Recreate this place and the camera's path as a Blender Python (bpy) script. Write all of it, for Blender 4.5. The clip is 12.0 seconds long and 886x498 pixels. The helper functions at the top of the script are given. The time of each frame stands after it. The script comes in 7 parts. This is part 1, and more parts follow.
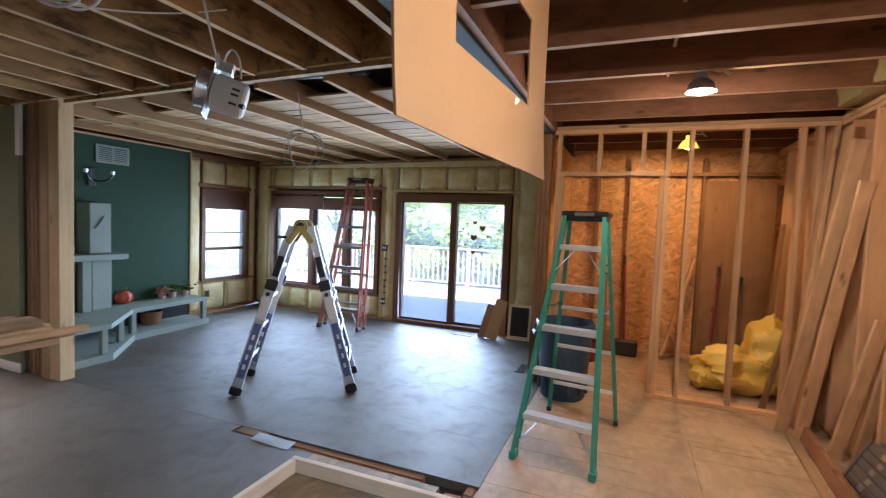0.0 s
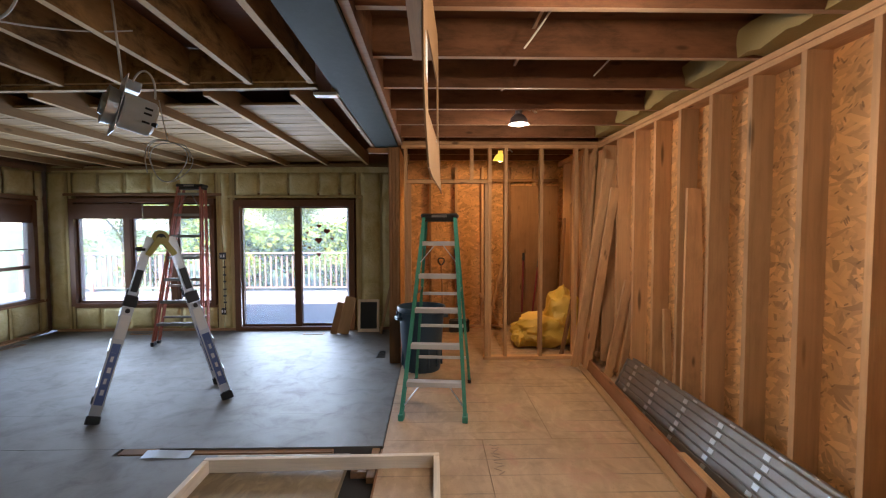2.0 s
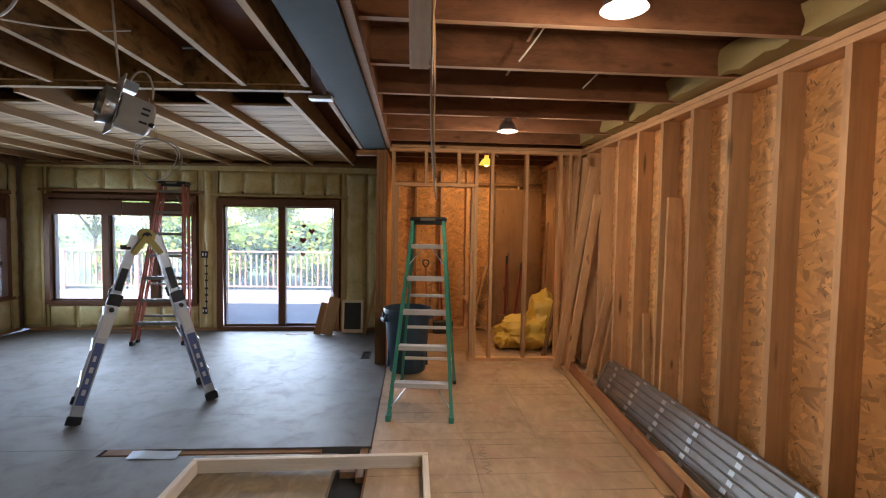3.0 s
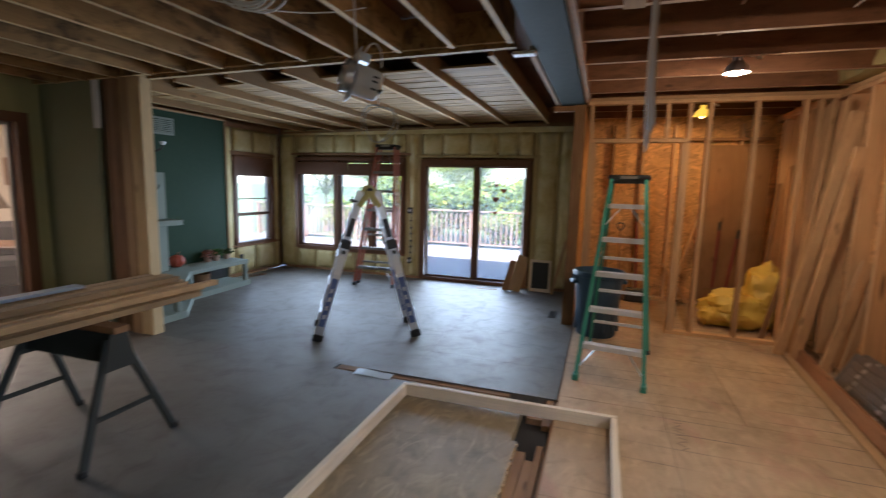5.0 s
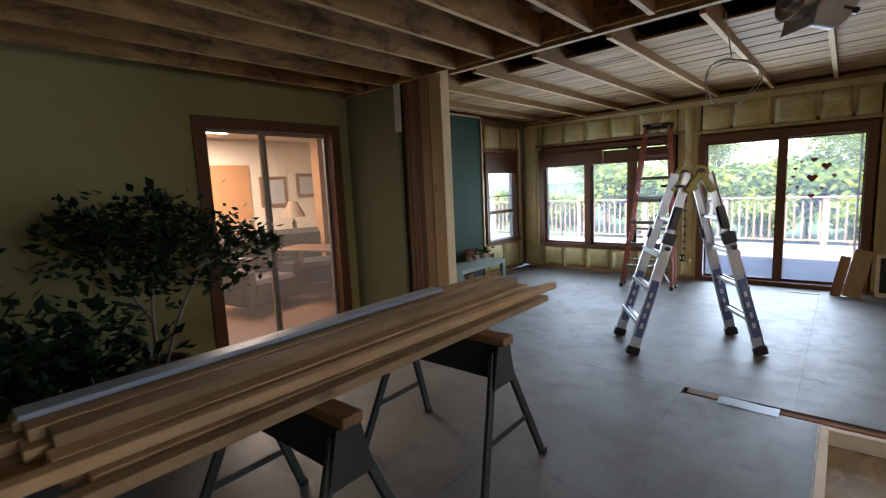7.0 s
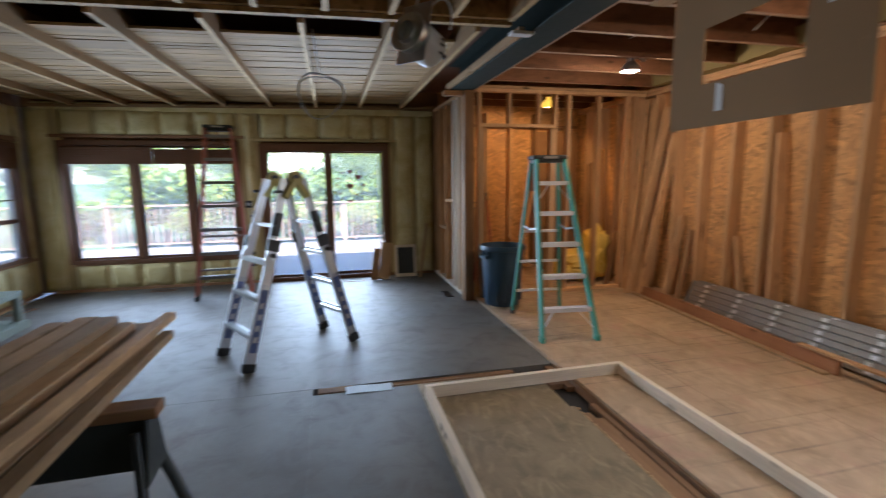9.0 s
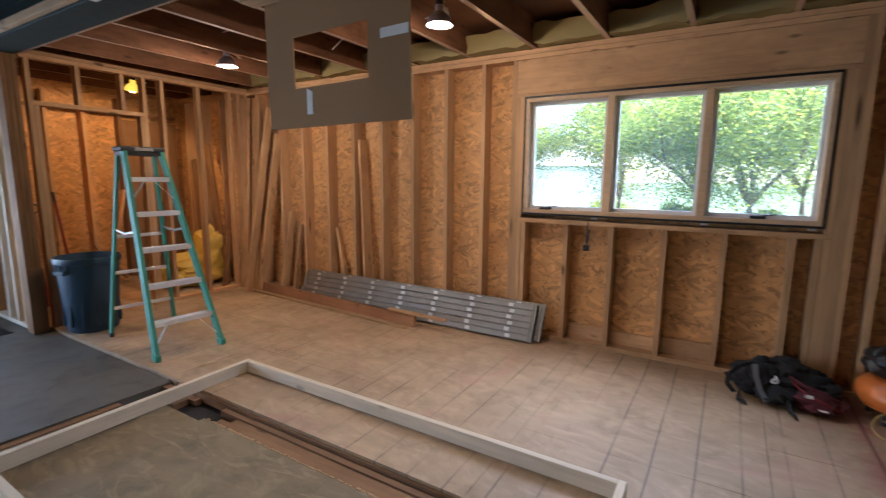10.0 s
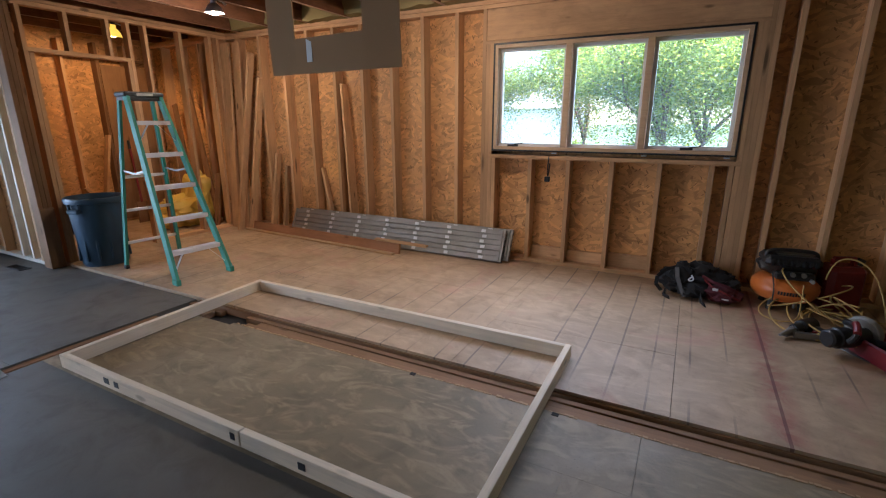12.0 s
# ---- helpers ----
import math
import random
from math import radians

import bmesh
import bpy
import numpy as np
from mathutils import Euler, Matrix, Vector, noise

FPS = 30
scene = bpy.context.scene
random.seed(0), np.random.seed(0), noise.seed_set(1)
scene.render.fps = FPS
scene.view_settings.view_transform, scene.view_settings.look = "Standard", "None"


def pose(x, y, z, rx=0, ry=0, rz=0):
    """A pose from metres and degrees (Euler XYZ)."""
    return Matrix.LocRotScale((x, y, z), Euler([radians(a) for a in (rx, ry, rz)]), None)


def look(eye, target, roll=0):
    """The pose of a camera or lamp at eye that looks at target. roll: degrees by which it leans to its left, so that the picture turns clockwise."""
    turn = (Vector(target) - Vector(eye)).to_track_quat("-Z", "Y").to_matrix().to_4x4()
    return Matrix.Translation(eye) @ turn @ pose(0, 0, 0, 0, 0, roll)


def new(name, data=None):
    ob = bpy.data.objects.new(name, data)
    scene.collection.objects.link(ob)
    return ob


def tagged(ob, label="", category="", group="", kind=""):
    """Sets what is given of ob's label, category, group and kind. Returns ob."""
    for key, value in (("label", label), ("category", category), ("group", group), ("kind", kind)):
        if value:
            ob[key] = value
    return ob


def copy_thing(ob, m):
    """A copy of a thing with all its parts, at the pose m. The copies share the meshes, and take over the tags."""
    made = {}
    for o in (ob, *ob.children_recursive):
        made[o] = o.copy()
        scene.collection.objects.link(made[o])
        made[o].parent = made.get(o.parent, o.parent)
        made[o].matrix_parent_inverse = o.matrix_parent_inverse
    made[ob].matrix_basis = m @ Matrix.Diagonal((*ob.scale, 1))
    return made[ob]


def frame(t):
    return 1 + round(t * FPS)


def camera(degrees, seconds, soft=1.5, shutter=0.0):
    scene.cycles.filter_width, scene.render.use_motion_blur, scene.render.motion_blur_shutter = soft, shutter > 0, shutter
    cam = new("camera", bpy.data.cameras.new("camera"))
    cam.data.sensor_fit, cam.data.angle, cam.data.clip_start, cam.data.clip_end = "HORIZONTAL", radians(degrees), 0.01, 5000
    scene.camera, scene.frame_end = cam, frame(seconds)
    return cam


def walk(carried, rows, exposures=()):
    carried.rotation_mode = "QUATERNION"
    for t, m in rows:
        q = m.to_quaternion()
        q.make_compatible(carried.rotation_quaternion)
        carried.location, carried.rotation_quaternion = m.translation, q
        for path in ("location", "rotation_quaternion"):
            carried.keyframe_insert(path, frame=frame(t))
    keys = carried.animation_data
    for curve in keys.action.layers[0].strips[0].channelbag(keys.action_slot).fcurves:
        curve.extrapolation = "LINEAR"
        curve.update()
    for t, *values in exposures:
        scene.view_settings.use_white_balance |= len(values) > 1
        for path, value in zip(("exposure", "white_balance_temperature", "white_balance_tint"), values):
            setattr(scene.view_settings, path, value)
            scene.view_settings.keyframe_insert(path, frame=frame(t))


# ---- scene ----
cam = camera(87.1, 12.0, soft=1.1, shutter=0.35)
PATH = [
    (0, (0.133, 0.159, 1.586), (-0.612, 2.011, 1.472), 2.3),
    (0.5, (0.006, -0.119, 1.609), (-0.492, 1.815, 1.511), 1.5),
    (1, (-0.084, -0.337, 1.614), (-0.387, 1.637, 1.495), 0.8),
    (1.5, (-0.109, -0.434, 1.601), (-0.225, 1.559, 1.477), 0.3),
    (2, (-0.26, -0.531, 1.593), (-0.216, 1.466, 1.496), -0.1),
    (2.5, (-0.359, -0.586, 1.622), (-0.221, 1.407, 1.532), 0.9),
    (4.5, (-0.254, -0.599, 1.587), (-0.517, 1.375, 1.399), 1.6),
    (5, (-0.406, -0.644, 1.573), (-1.039, 1.234, 1.305), 1.5),
    (5.5, (-0.713, -0.804, 1.54), (-1.728, 0.89, 1.217), 0.1),
    (6, (-1.012, -0.743, 1.502), (-2.245, 0.804, 1.203), -1.8),
    (6.5, (-1.367, -0.715, 1.494), (-2.733, 0.722, 1.231), -2.7),
    (8.5, (-2.305, -0.518, 1.483), (-2.509, 1.446, 1.17), -1.3),
    (9, (-2.322, -0.512, 1.501), (-1.862, 1.411, 1.198), -0.5),
    (9.5, (-2.212, -0.498, 1.479), (-1.061, 1.114, 1.201), -0.4),
    (10, (-2.329, -0.538, 1.474), (-0.642, 0.493, 1.171), 0.5),
    (10.5, (-2.431, -0.672, 1.48), (-0.69, 0.258, 1.163), 0.5),
    (11, (-2.535, -0.753, 1.459), (-0.792, 0.151, 1.082), 0.0),
    (11.5, (-2.81, -0.713, 1.453), (-1.074, 0.158, 0.977), 0.1),
    (12, (-2.924, -0.77, 1.439), (-1.216, 0.127, 0.914), -0.1),
]
EXPOSURES = [(0, 4.25, 5500, 16), (0.5, 4.13, 5650, 17), (1.0, 3.92, 5800, 17), (2.5, 3.80, 6100, 17), (4.5, 3.66, 5850, 15), (5.5, 3.58, 5950, 14), (6.5, 3.64, 6250, 15), (8.5, 3.65, 5750, 13), (9.5, 3.76, 5700, 15), (10.5, 3.80, 5380, 16), (12, 3.70, 5430, 16)]
walk(cam, [(t, look(eye, target, roll)) for t, eye, target, roll in PATH], EXPOSURES)

# ---- world and light ----
SUN_ELEV, SUN_AZ = 52.0, 172.0      # degrees; azimuth clockwise from +y
world = bpy.data.worlds.new("world")
scene.world = world
world.use_nodes = True
wn = world.node_tree.nodes
sky = wn.new("ShaderNodeTexSky")
sky.sky_type, sky.sun_disc = "NISHITA", False
sky.sun_elevation, sky.sun_rotation = radians(SUN_ELEV), radians(SUN_AZ)
wn["Background"].inputs["Strength"].default_value = 0.095
world.node_tree.links.new(sky.outputs[0], wn["Background"].inputs["Color"])
sd = bpy.data.lights.new("sun", "SUN")
sd.energy, sd.angle, sd.color = 3.4, radians(0.6), (1.0, 0.95, 0.87)
sun = new("sun", sd)
_a, _e = radians(SUN_AZ), radians(SUN_ELEV)
sun.matrix_world = look((20 * math.sin(_a) * math.cos(_e), 20 * math.cos(_a) * math.cos(_e), 20 * math.sin(_e)), (0, 0, 0))


def bulb_light(name, at, watts, colour, target, cone=None, radius=0.04):
    """A bulb in a bowl shade, which throws its light one way."""
    d = bpy.data.lights.new(name, "SPOT" if cone else "POINT")
    d.energy, d.color, d.shadow_soft_size = watts, colour, radius
    if cone:
        d.spot_size, d.spot_blend = radians(cone), 0.3
    o = new(name, d)
    o.matrix_world = look(at, target)
    return o


WARM = (1.0, 0.60, 0.24)
SOFT = (1.0, 0.76, 0.50)
bulb_light("clamp_lamp_light", (0.49, 3.555, 2.45), 2.6, SOFT, (0.49, 3.555, 0))
bulb_light("clamp_lamp_light", (0.47, 1.217, 2.45), 2.5, SOFT, (0.47, 1.217, 0))
bulb_light("utility_lamp_light", (0.62, 5.56, 2.40), 3.0, WARM, (0.40, 6.4, 0.6), 150)


def sky_panel(name, at, target, w, h, watts, colour=(0.72, 0.87, 1.0)):
    """Stands in an opening for the light of the sky outside it."""
    d = bpy.data.lights.new(name, "AREA")
    d.shape, d.size, d.size_y, d.energy, d.color = "RECTANGLE", w, h, watts, colour
    ob = new(name, d)
    d.spread = radians(125)
    ob.matrix_world = look(at, target)
    return ob


sky_panel("sky_sliding_door", (-2.36, 6.60, 1.0), (-2.36, 3.0, 0.8), 1.65, 1.85, 5.6)
sky_panel("sky_north_window", (-4.65, 6.57, 1.08), (-4.65, 3.0, 0.9), 2.0, 1.15, 3.6)
sky_panel("sky_west_window", (-6.04, 5.97, 1.1), (-3, 5.97, 0.9), 0.8, 1.0, 1.4)
sky_panel("sky_east_window", (1.44, 0.0, 1.64), (-0.1, 0.0, 0.80), 2.0, 0.8, 1.7, (0.86, 0.93, 1.0))
lr = bpy.data.lights.new("next_room_light", "AREA")
lr.energy, lr.color, lr.size = 14, (1.0, 0.80, 0.62), 1.0
o = new("next_room_light", lr)
o.location = (-8.4, 2.2, 2.42)

# ---- materials ----


class Nodes:
    """A short way to write node trees."""

    def __init__(self, name):
        self.m = bpy.data.materials.new(name)
        self.m.use_nodes = True
        self.t = self.m.node_tree
        self.b = self.t.nodes["Principled BSDF"]

    def n(self, kind, ins=None, operation=None, data_type=None, blend_type=None):
        node = self.t.nodes.new(kind)
        if data_type:
            node.data_type = data_type
        if blend_type:
            node.blend_type = blend_type
        if operation:
            node.operation = operation
        for k, v in (ins or {}).items():
            self.put(node.inputs[k], v)
        return node

    def put(self, sock, v):
        if isinstance(v, bpy.types.NodeSocket):
            self.t.links.new(v, sock)
        elif isinstance(v, bpy.types.Node):
            self.t.links.new(v.outputs[0], sock)
        else:
            sock.default_value = v

    def set(self, **kv):
        for k, v in kv.items():
            self.put(self.b.inputs[k.replace("_", " ")], v)

    def coord(self, scale=(1, 1, 1), world=False, rot=(0, 0, 0), shift=None):
        if world:
            src = self.n("ShaderNodeNewGeometry").outputs["Position"]
        else:
            src = self.n("ShaderNodeTexCoord").outputs["Object"]
        mp = self.n("ShaderNodeMapping", {"Vector": src, "Scale": scale, "Rotation": rot})
        if shift is not None:
            self.put(mp.inputs["Location"], shift)
        return mp.outputs[0]

    def noise(self, vec, scale, detail=4, rough=0.55, dist=0.0):
        return self.n("ShaderNodeTexNoise", {"Vector": vec, "Scale": scale, "Detail": detail, "Roughness": rough, "Distortion": dist}).outputs["Fac"]

    def ramp(self, fac, stops):
        r = self.n("ShaderNodeValToRGB", {"Fac": fac})
        e = r.color_ramp.elements
        while len(e) < len(stops):
            e.new(0.5)
        for el, (p, c) in zip(e, stops):
            el.position, el.color = p, (*c, 1)
        return r.outputs[0]

    def mix(self, fac, a, b, mode="MIX"):
        x = self.n("ShaderNodeMix", data_type="RGBA", blend_type=mode)
        for k, v in ((0, fac), (6, a), (7, b)):
            if isinstance(v, tuple) and len(v) == 3:
                v = (*v, 1)
            self.put(x.inputs[k], v)
        return x.outputs[2]

    def math(self, op, a, b=0.0, c=0.0):
        x = self.n("ShaderNodeMath", operation=op)
        for i, v in enumerate((a, b, c)):
            self.put(x.inputs[i], v)
        return x.outputs[0]

    def bump(self, h, strength=0.3, dist=0.01):
        self.put(self.b.inputs["Normal"], self.n("ShaderNodeBump", {"Height": h, "Strength": strength, "Distance": dist}))

    def rand(self):
        return self.n("ShaderNodeObjectInfo").outputs["Random"]

    def island(self):
        return self.n("ShaderNodeNewGeometry").outputs["Random Per Island"]


def scaled(c, k):
    return tuple(min(1, v * k) for v in c)


def wood(name, col, axis="z", island=False, rough=0.72, knots=0.6, spread=0.35, stain=0.3, mould=0.0):
    """Sawn timber with the grain along one axis of the object."""
    g = Nodes(name)
    sc = {"x": (0.06, 1, 1), "y": (1, 0.06, 1), "z": (1, 1, 0.06)}[axis]
    r = g.island() if island else g.rand()
    off = g.n("ShaderNodeCombineXYZ", {0: g.math("MULTIPLY", r, 13.7), 1: g.math("MULTIPLY", r, 7.3), 2: g.math("MULTIPLY", r, 31.1)})
    v = g.coord(sc, shift=off.outputs[0])
    grain = g.noise(v, 34, 5, 0.65, 0.6)
    fine = g.noise(v, 160, 2, 0.5)
    c = g.ramp(grain, [(0.26, scaled(col, 0.82)), (0.5, col), (0.76, scaled(col, 1.12))])
    c = g.mix(g.math("MULTIPLY", fine, 0.22), c, scaled(col, 0.5))
    blot = g.noise(g.coord(shift=off.outputs[0]), 2.3, 3)
    c = g.mix(g.math("MULTIPLY", g.ramp(blot, [(0.45, (0, 0, 0)), (0.8, (1, 1, 1))]), stain), c, scaled(col, 0.45))
    if mould:
        spots = g.noise(g.coord({"x": (0.4, 1, 1), "y": (1, 0.4, 1), "z": (1, 1, 0.4)}[axis], shift=off.outputs[0]), 8.0, 6, 0.72, 0.5)
        c = g.mix(g.math("MULTIPLY", g.ramp(spots, [(0.47, (0, 0, 0)), (0.66, (1, 1, 1))]), mould), c, scaled(col, 0.13))
        pale = g.noise(g.coord({"x": (0.3, 1, 1), "y": (1, 0.3, 1), "z": (1, 1, 0.3)}[axis], shift=off.outputs[0]), 5.0, 4, 0.6, 0.8)
        c = g.mix(g.math("MULTIPLY", g.ramp(pale, [(0.52, (0, 0, 0)), (0.7, (1, 1, 1))]), mould * 0.7), c, scaled(col, 1.7))
    kv = g.n("ShaderNodeTexVoronoi", {"Vector": g.coord({"x": (0.35, 1, 1), "y": (1, 0.35, 1), "z": (1, 1, 0.35)}[axis], shift=off.outputs[0]), "Scale": 7.5, "Randomness": 1.0})
    kn = g.ramp(kv.outputs["Distance"], [(0.0, (1, 1, 1)), (0.08, (0.85, 0.85, 0.85)), (0.15, (0, 0, 0))])
    c = g.mix(g.math("MULTIPLY", kn, knots), c, scaled(col, 0.22))
    tint = g.math("ADD", 1.0 - spread / 2, g.math("MULTIPLY", r, spread))
    c = g.mix(1.0, c, g.n("ShaderNodeCombineColor", {0: tint, 1: tint, 2: tint}).outputs[0], "MULTIPLY")
    g.set(Base_Color=c, Roughness=rough, Specular_IOR_Level=0.25)
    g.bump(g.math("ADD", grain, g.math("MULTIPLY", fine, 0.5)), 0.25, 0.004)
    return g.m


def osb(name, axis, col=(0.61, 0.325, 0.122)):
    """Strand board: long flakes lying at mixed angles in the plane across the axis."""
    g = Nodes(name)
    base = g.coord(world=True)
    wob = g.n("ShaderNodeTexNoise", {"Vector": base, "Scale": 9.0, "Detail": 2.0})
    wobble = g.n("ShaderNodeVectorMath", {0: wob.outputs["Color"], 1: (0.035, 0.035, 0.035)}, operation="MULTIPLY")
    moved = g.n("ShaderNodeVectorMath", {0: base, 1: wobble.outputs[0]}, operation="ADD").outputs[0]
    cells = []
    for ang, k in ((12, 1.0), (-38, 1.2), (64, 0.9), (-75, 1.1)):
        rot = (radians(ang), 0, 0) if axis == "x" else (0, radians(ang), 0)
        turned = g.n("ShaderNodeMapping", {"Vector": moved, "Rotation": rot}).outputs[0]
        long_, thin = 9.0 * k, 36.0 * k
        sc = (1.0, thin, long_) if axis == "x" else (thin, 1.0, long_)
        v = g.n("ShaderNodeMapping", {"Vector": turned, "Scale": sc}).outputs[0]
        cells.append(g.n("ShaderNodeSeparateColor", {0: g.n("ShaderNodeTexVoronoi", {"Vector": v, "Scale": 1.0}).outputs["Color"]}).outputs)
    pick = g.math("GREATER_THAN", cells[1][1], 0.55)
    pick2 = g.math("GREATER_THAN", cells[2][1], 0.62)
    pick3 = g.math("GREATER_THAN", cells[3][1], 0.72)
    m = g.n("ShaderNodeMix", {0: pick, 2: cells[0][0], 3: cells[1][0]}).outputs[0]
    m = g.n("ShaderNodeMix", {0: pick2, 2: m, 3: cells[2][0]}).outputs[0]
    m = g.n("ShaderNodeMix", {0: pick3, 2: m, 3: cells[3][0]}).outputs[0]
    c = g.ramp(m, [(0.0, scaled(col, 0.58)), (0.2, scaled(col, 0.82)), (0.5, scaled(col, 0.98)), (0.8, scaled(col, 1.08)), (1.0, scaled(col, 1.32))])
    for ang, k, cut in ((25, 1.0, 0.972), (-52, 1.3, 0.970)):
        rot = (radians(ang), 0, 0) if axis == "x" else (0, radians(ang), 0)
        turned = g.n("ShaderNodeMapping", {"Vector": moved, "Rotation": rot, "Location": (0.3, 0.7, 0.1)}).outputs[0]
        fv = g.n("ShaderNodeMapping", {"Vector": turned, "Scale": (1.0, 66.0 * k, 21.0 * k) if axis == "x" else (66.0 * k, 1.0, 21.0 * k)}).outputs[0]
        fl = g.n("ShaderNodeTexVoronoi", {"Vector": fv, "Scale": 1.0})
        dark = g.math("MULTIPLY", g.math("GREATER_THAN", g.n("ShaderNodeSeparateColor", {0: fl.outputs["Color"]}).outputs[0], cut), g.math("LESS_THAN", fl.outputs["Distance"], 0.42))
        c = g.mix(g.math("MULTIPLY", dark, 0.7), c, scaled(col, 0.18))
    big = g.noise(base, 1.1, 3)
    c = g.mix(g.math("MULTIPLY", big, 0.3), c, scaled(col, 0.6))
    g.set(Base_Color=c, Roughness=0.6, Specular_IOR_Level=0.35)
    g.bump(m, 0.4, 0.004)
    return g.m


def painted(name, col, rough=0.55, metal=0.0, wear=0.25, wear_col=None, scale=9.0, bump=0.08, spec=0.5):
    """Painted or moulded surface with blotches and scuffs."""
    g = Nodes(name)
    v = g.coord()
    big = g.noise(v, scale * 0.25, 4)
    fine = g.noise(v, scale * 7, 3, 0.7)
    c = g.mix(g.math("MULTIPLY", big, wear), col, wear_col or scaled(col, 0.55))
    spots = g.ramp(fine, [(0.63, (0, 0, 0)), (0.72, (1, 1, 1))])
    c = g.mix(g.math("MULTIPLY", spots, wear), c, wear_col or scaled(col, 1.5))
    g.set(Base_Color=c, Roughness=g.math("ADD", rough - 0.12, g.math("MULTIPLY", fine, 0.24)), Metallic=metal, Specular_IOR_Level=spec)
    g.bump(fine, bump, 0.003)
    return g.m


def dusty_floor(name, col, stain_col, scuff, grain_axis=None, lines=None, pinkish=None, use_rand=True, chalk=None, gloss=0.0, streaks=0.3):
    """Worn subfloor sheets: dust, boot scuffs, stains."""
    g = Nodes(name)
    v = g.coord(world=True)
    big = g.noise(v, 0.9, 5, 0.6, 0.4)
    mid = g.noise(v, 4.5, 5, 0.65, 0.8)
    fine = g.noise(v, 60, 3, 0.6)
    c = g.mix(g.ramp(big, [(0.35, (0, 0, 0)), (0.7, (1, 1, 1))]), col, stain_col)
    c = g.mix(g.math("MULTIPLY", g.ramp(mid, [(0.5, (0, 0, 0)), (0.72, (1, 1, 1))]), scuff), c, scaled(stain_col, 0.6))
    if grain_axis:
        gv = g.coord({"x": (0.42, 1, 1), "y": (1, 0.42, 1)}[grain_axis], world=True)
        gr = g.noise(gv, 4.5, 4, 0.55, 2.4)
        c = g.mix(g.math("MULTIPLY", g.ramp(gr, [(0.42, (0, 0, 0)), (0.68, (1, 1, 1))]), 0.34), c, scaled(col, 0.5))
        pale = g.noise(gv, 5.5, 3, 0.5, 3.4)
        c = g.mix(g.math("MULTIPLY", g.ramp(pale, [(0.50, (0, 0, 0)), (0.68, (1, 1, 1))]), streaks), c, scaled(col, 1.45))
    c = g.mix(g.math("MULTIPLY", fine, 0.2), c, scaled(col, 0.6))
    if use_rand:
        t = g.math("ADD", 0.96, g.math("MULTIPLY", g.rand(), 0.08))
        c = g.mix(1.0, c, g.n("ShaderNodeCombineColor", {0: t, 1: t, 2: t}).outputs[0], "MULTIPLY")
    if lines:
        sep = g.n("ShaderNodeSeparateXYZ", {0: v})
        wob = g.math("MULTIPLY", g.noise(v, 1.3, 1), 0.018)
        y = g.math("ADD", g.math("DIVIDE", g.math("ADD", sep.outputs[1], wob), lines), 0.95)
        d = g.math("ABSOLUTE", g.math("SUBTRACT", g.math("FRACT", y), 0.5))
        ln = g.math("LESS_THAN", d, 0.006 / lines)
        brk = g.ramp(g.noise(v, 1.1, 2), [(0.42, (0, 0, 0)), (0.58, (1, 1, 1))])
        c = g.mix(g.math("MULTIPLY", g.math("MULTIPLY", ln, brk), 0.55), c, (0.075, 0.06, 0.055))
    if pinkish:
        pk = g.ramp(g.noise(g.coord(world=True, shift=(3.1, 5.2, 0)), 1.6, 4, 0.6, 1.2), [(0.56, (0, 0, 0)), (0.7, (1, 1, 1))])
        c = g.mix(g.math("MULTIPLY", pk, 0.35), c, pinkish)
    if chalk is not None:
        sy = g.math("ABSOLUTE", g.math("SUBTRACT", g.n("ShaderNodeSeparateXYZ", {0: v}).outputs[1], chalk))
        near = g.math("SUBTRACT", 1.0, g.math("MULTIPLY", sy, 9.0))
        dusty = g.math("MULTIPLY", g.math("MAXIMUM", near, 0.0), g.ramp(g.noise(v, 5, 5, 0.7, 1.0), [(0.35, (0, 0, 0)), (0.6, (1, 1, 1))]))
        c = g.mix(g.math("MULTIPLY", dusty, 0.75), c, (0.30, 0.07, 0.06))
        c = g.mix(g.math("MULTIPLY", g.math("LESS_THAN", sy, 0.008), 0.7), c, (0.10, 0.03, 0.028))
    speck = g.noise(v, 130, 2, 0.5)
    c = g.mix(g.math("MULTIPLY", g.ramp(speck, [(0.66, (0, 0, 0)), (0.74, (1, 1, 1))]), 0.5), c, scaled(stain_col, 0.35))
    g.set(Base_Color=c, Roughness=g.math("ADD", 0.42 - gloss, g.math("MULTIPLY", mid, 0.35)), Specular_IOR_Level=0.4 + gloss * 1.5)
    g.bump(g.math("ADD", mid, fine), 0.18, 0.004)
    return g.m


def glass(name, tint=(1, 1, 1)):
    g = Nodes(name)
    g.set(Base_Color=(*tint, 1), Roughness=0.0, IOR=1.45, Transmission_Weight=1.0)
    return g.m


def metal(name, col, rough=0.35, brush=None, wear=0.3):
    g = Nodes(name)
    v = g.coord()
    n1 = g.noise(v, 6, 4, 0.6)
    n2 = g.noise(v, 90, 3, 0.6)
    c = g.mix(g.math("MULTIPLY", n1, wear), col, scaled(col, 0.5))
    g.set(Base_Color=c, Metallic=1.0, Roughness=g.math("ADD", rough - 0.1, g.math("MULTIPLY", n1, 0.25)))
    g.bump(n2, 0.06, 0.002)
    return g.m


def plain(name, col, rough=0.6, metallic=0.0):
    g = Nodes(name)
    n = g.noise(g.coord(), 25, 3)
    c = g.mix(g.math("MULTIPLY", n, 0.3), col, scaled(col, 0.6))
    g.set(Base_Color=c, Roughness=rough, Metallic=metallic)
    return g.m


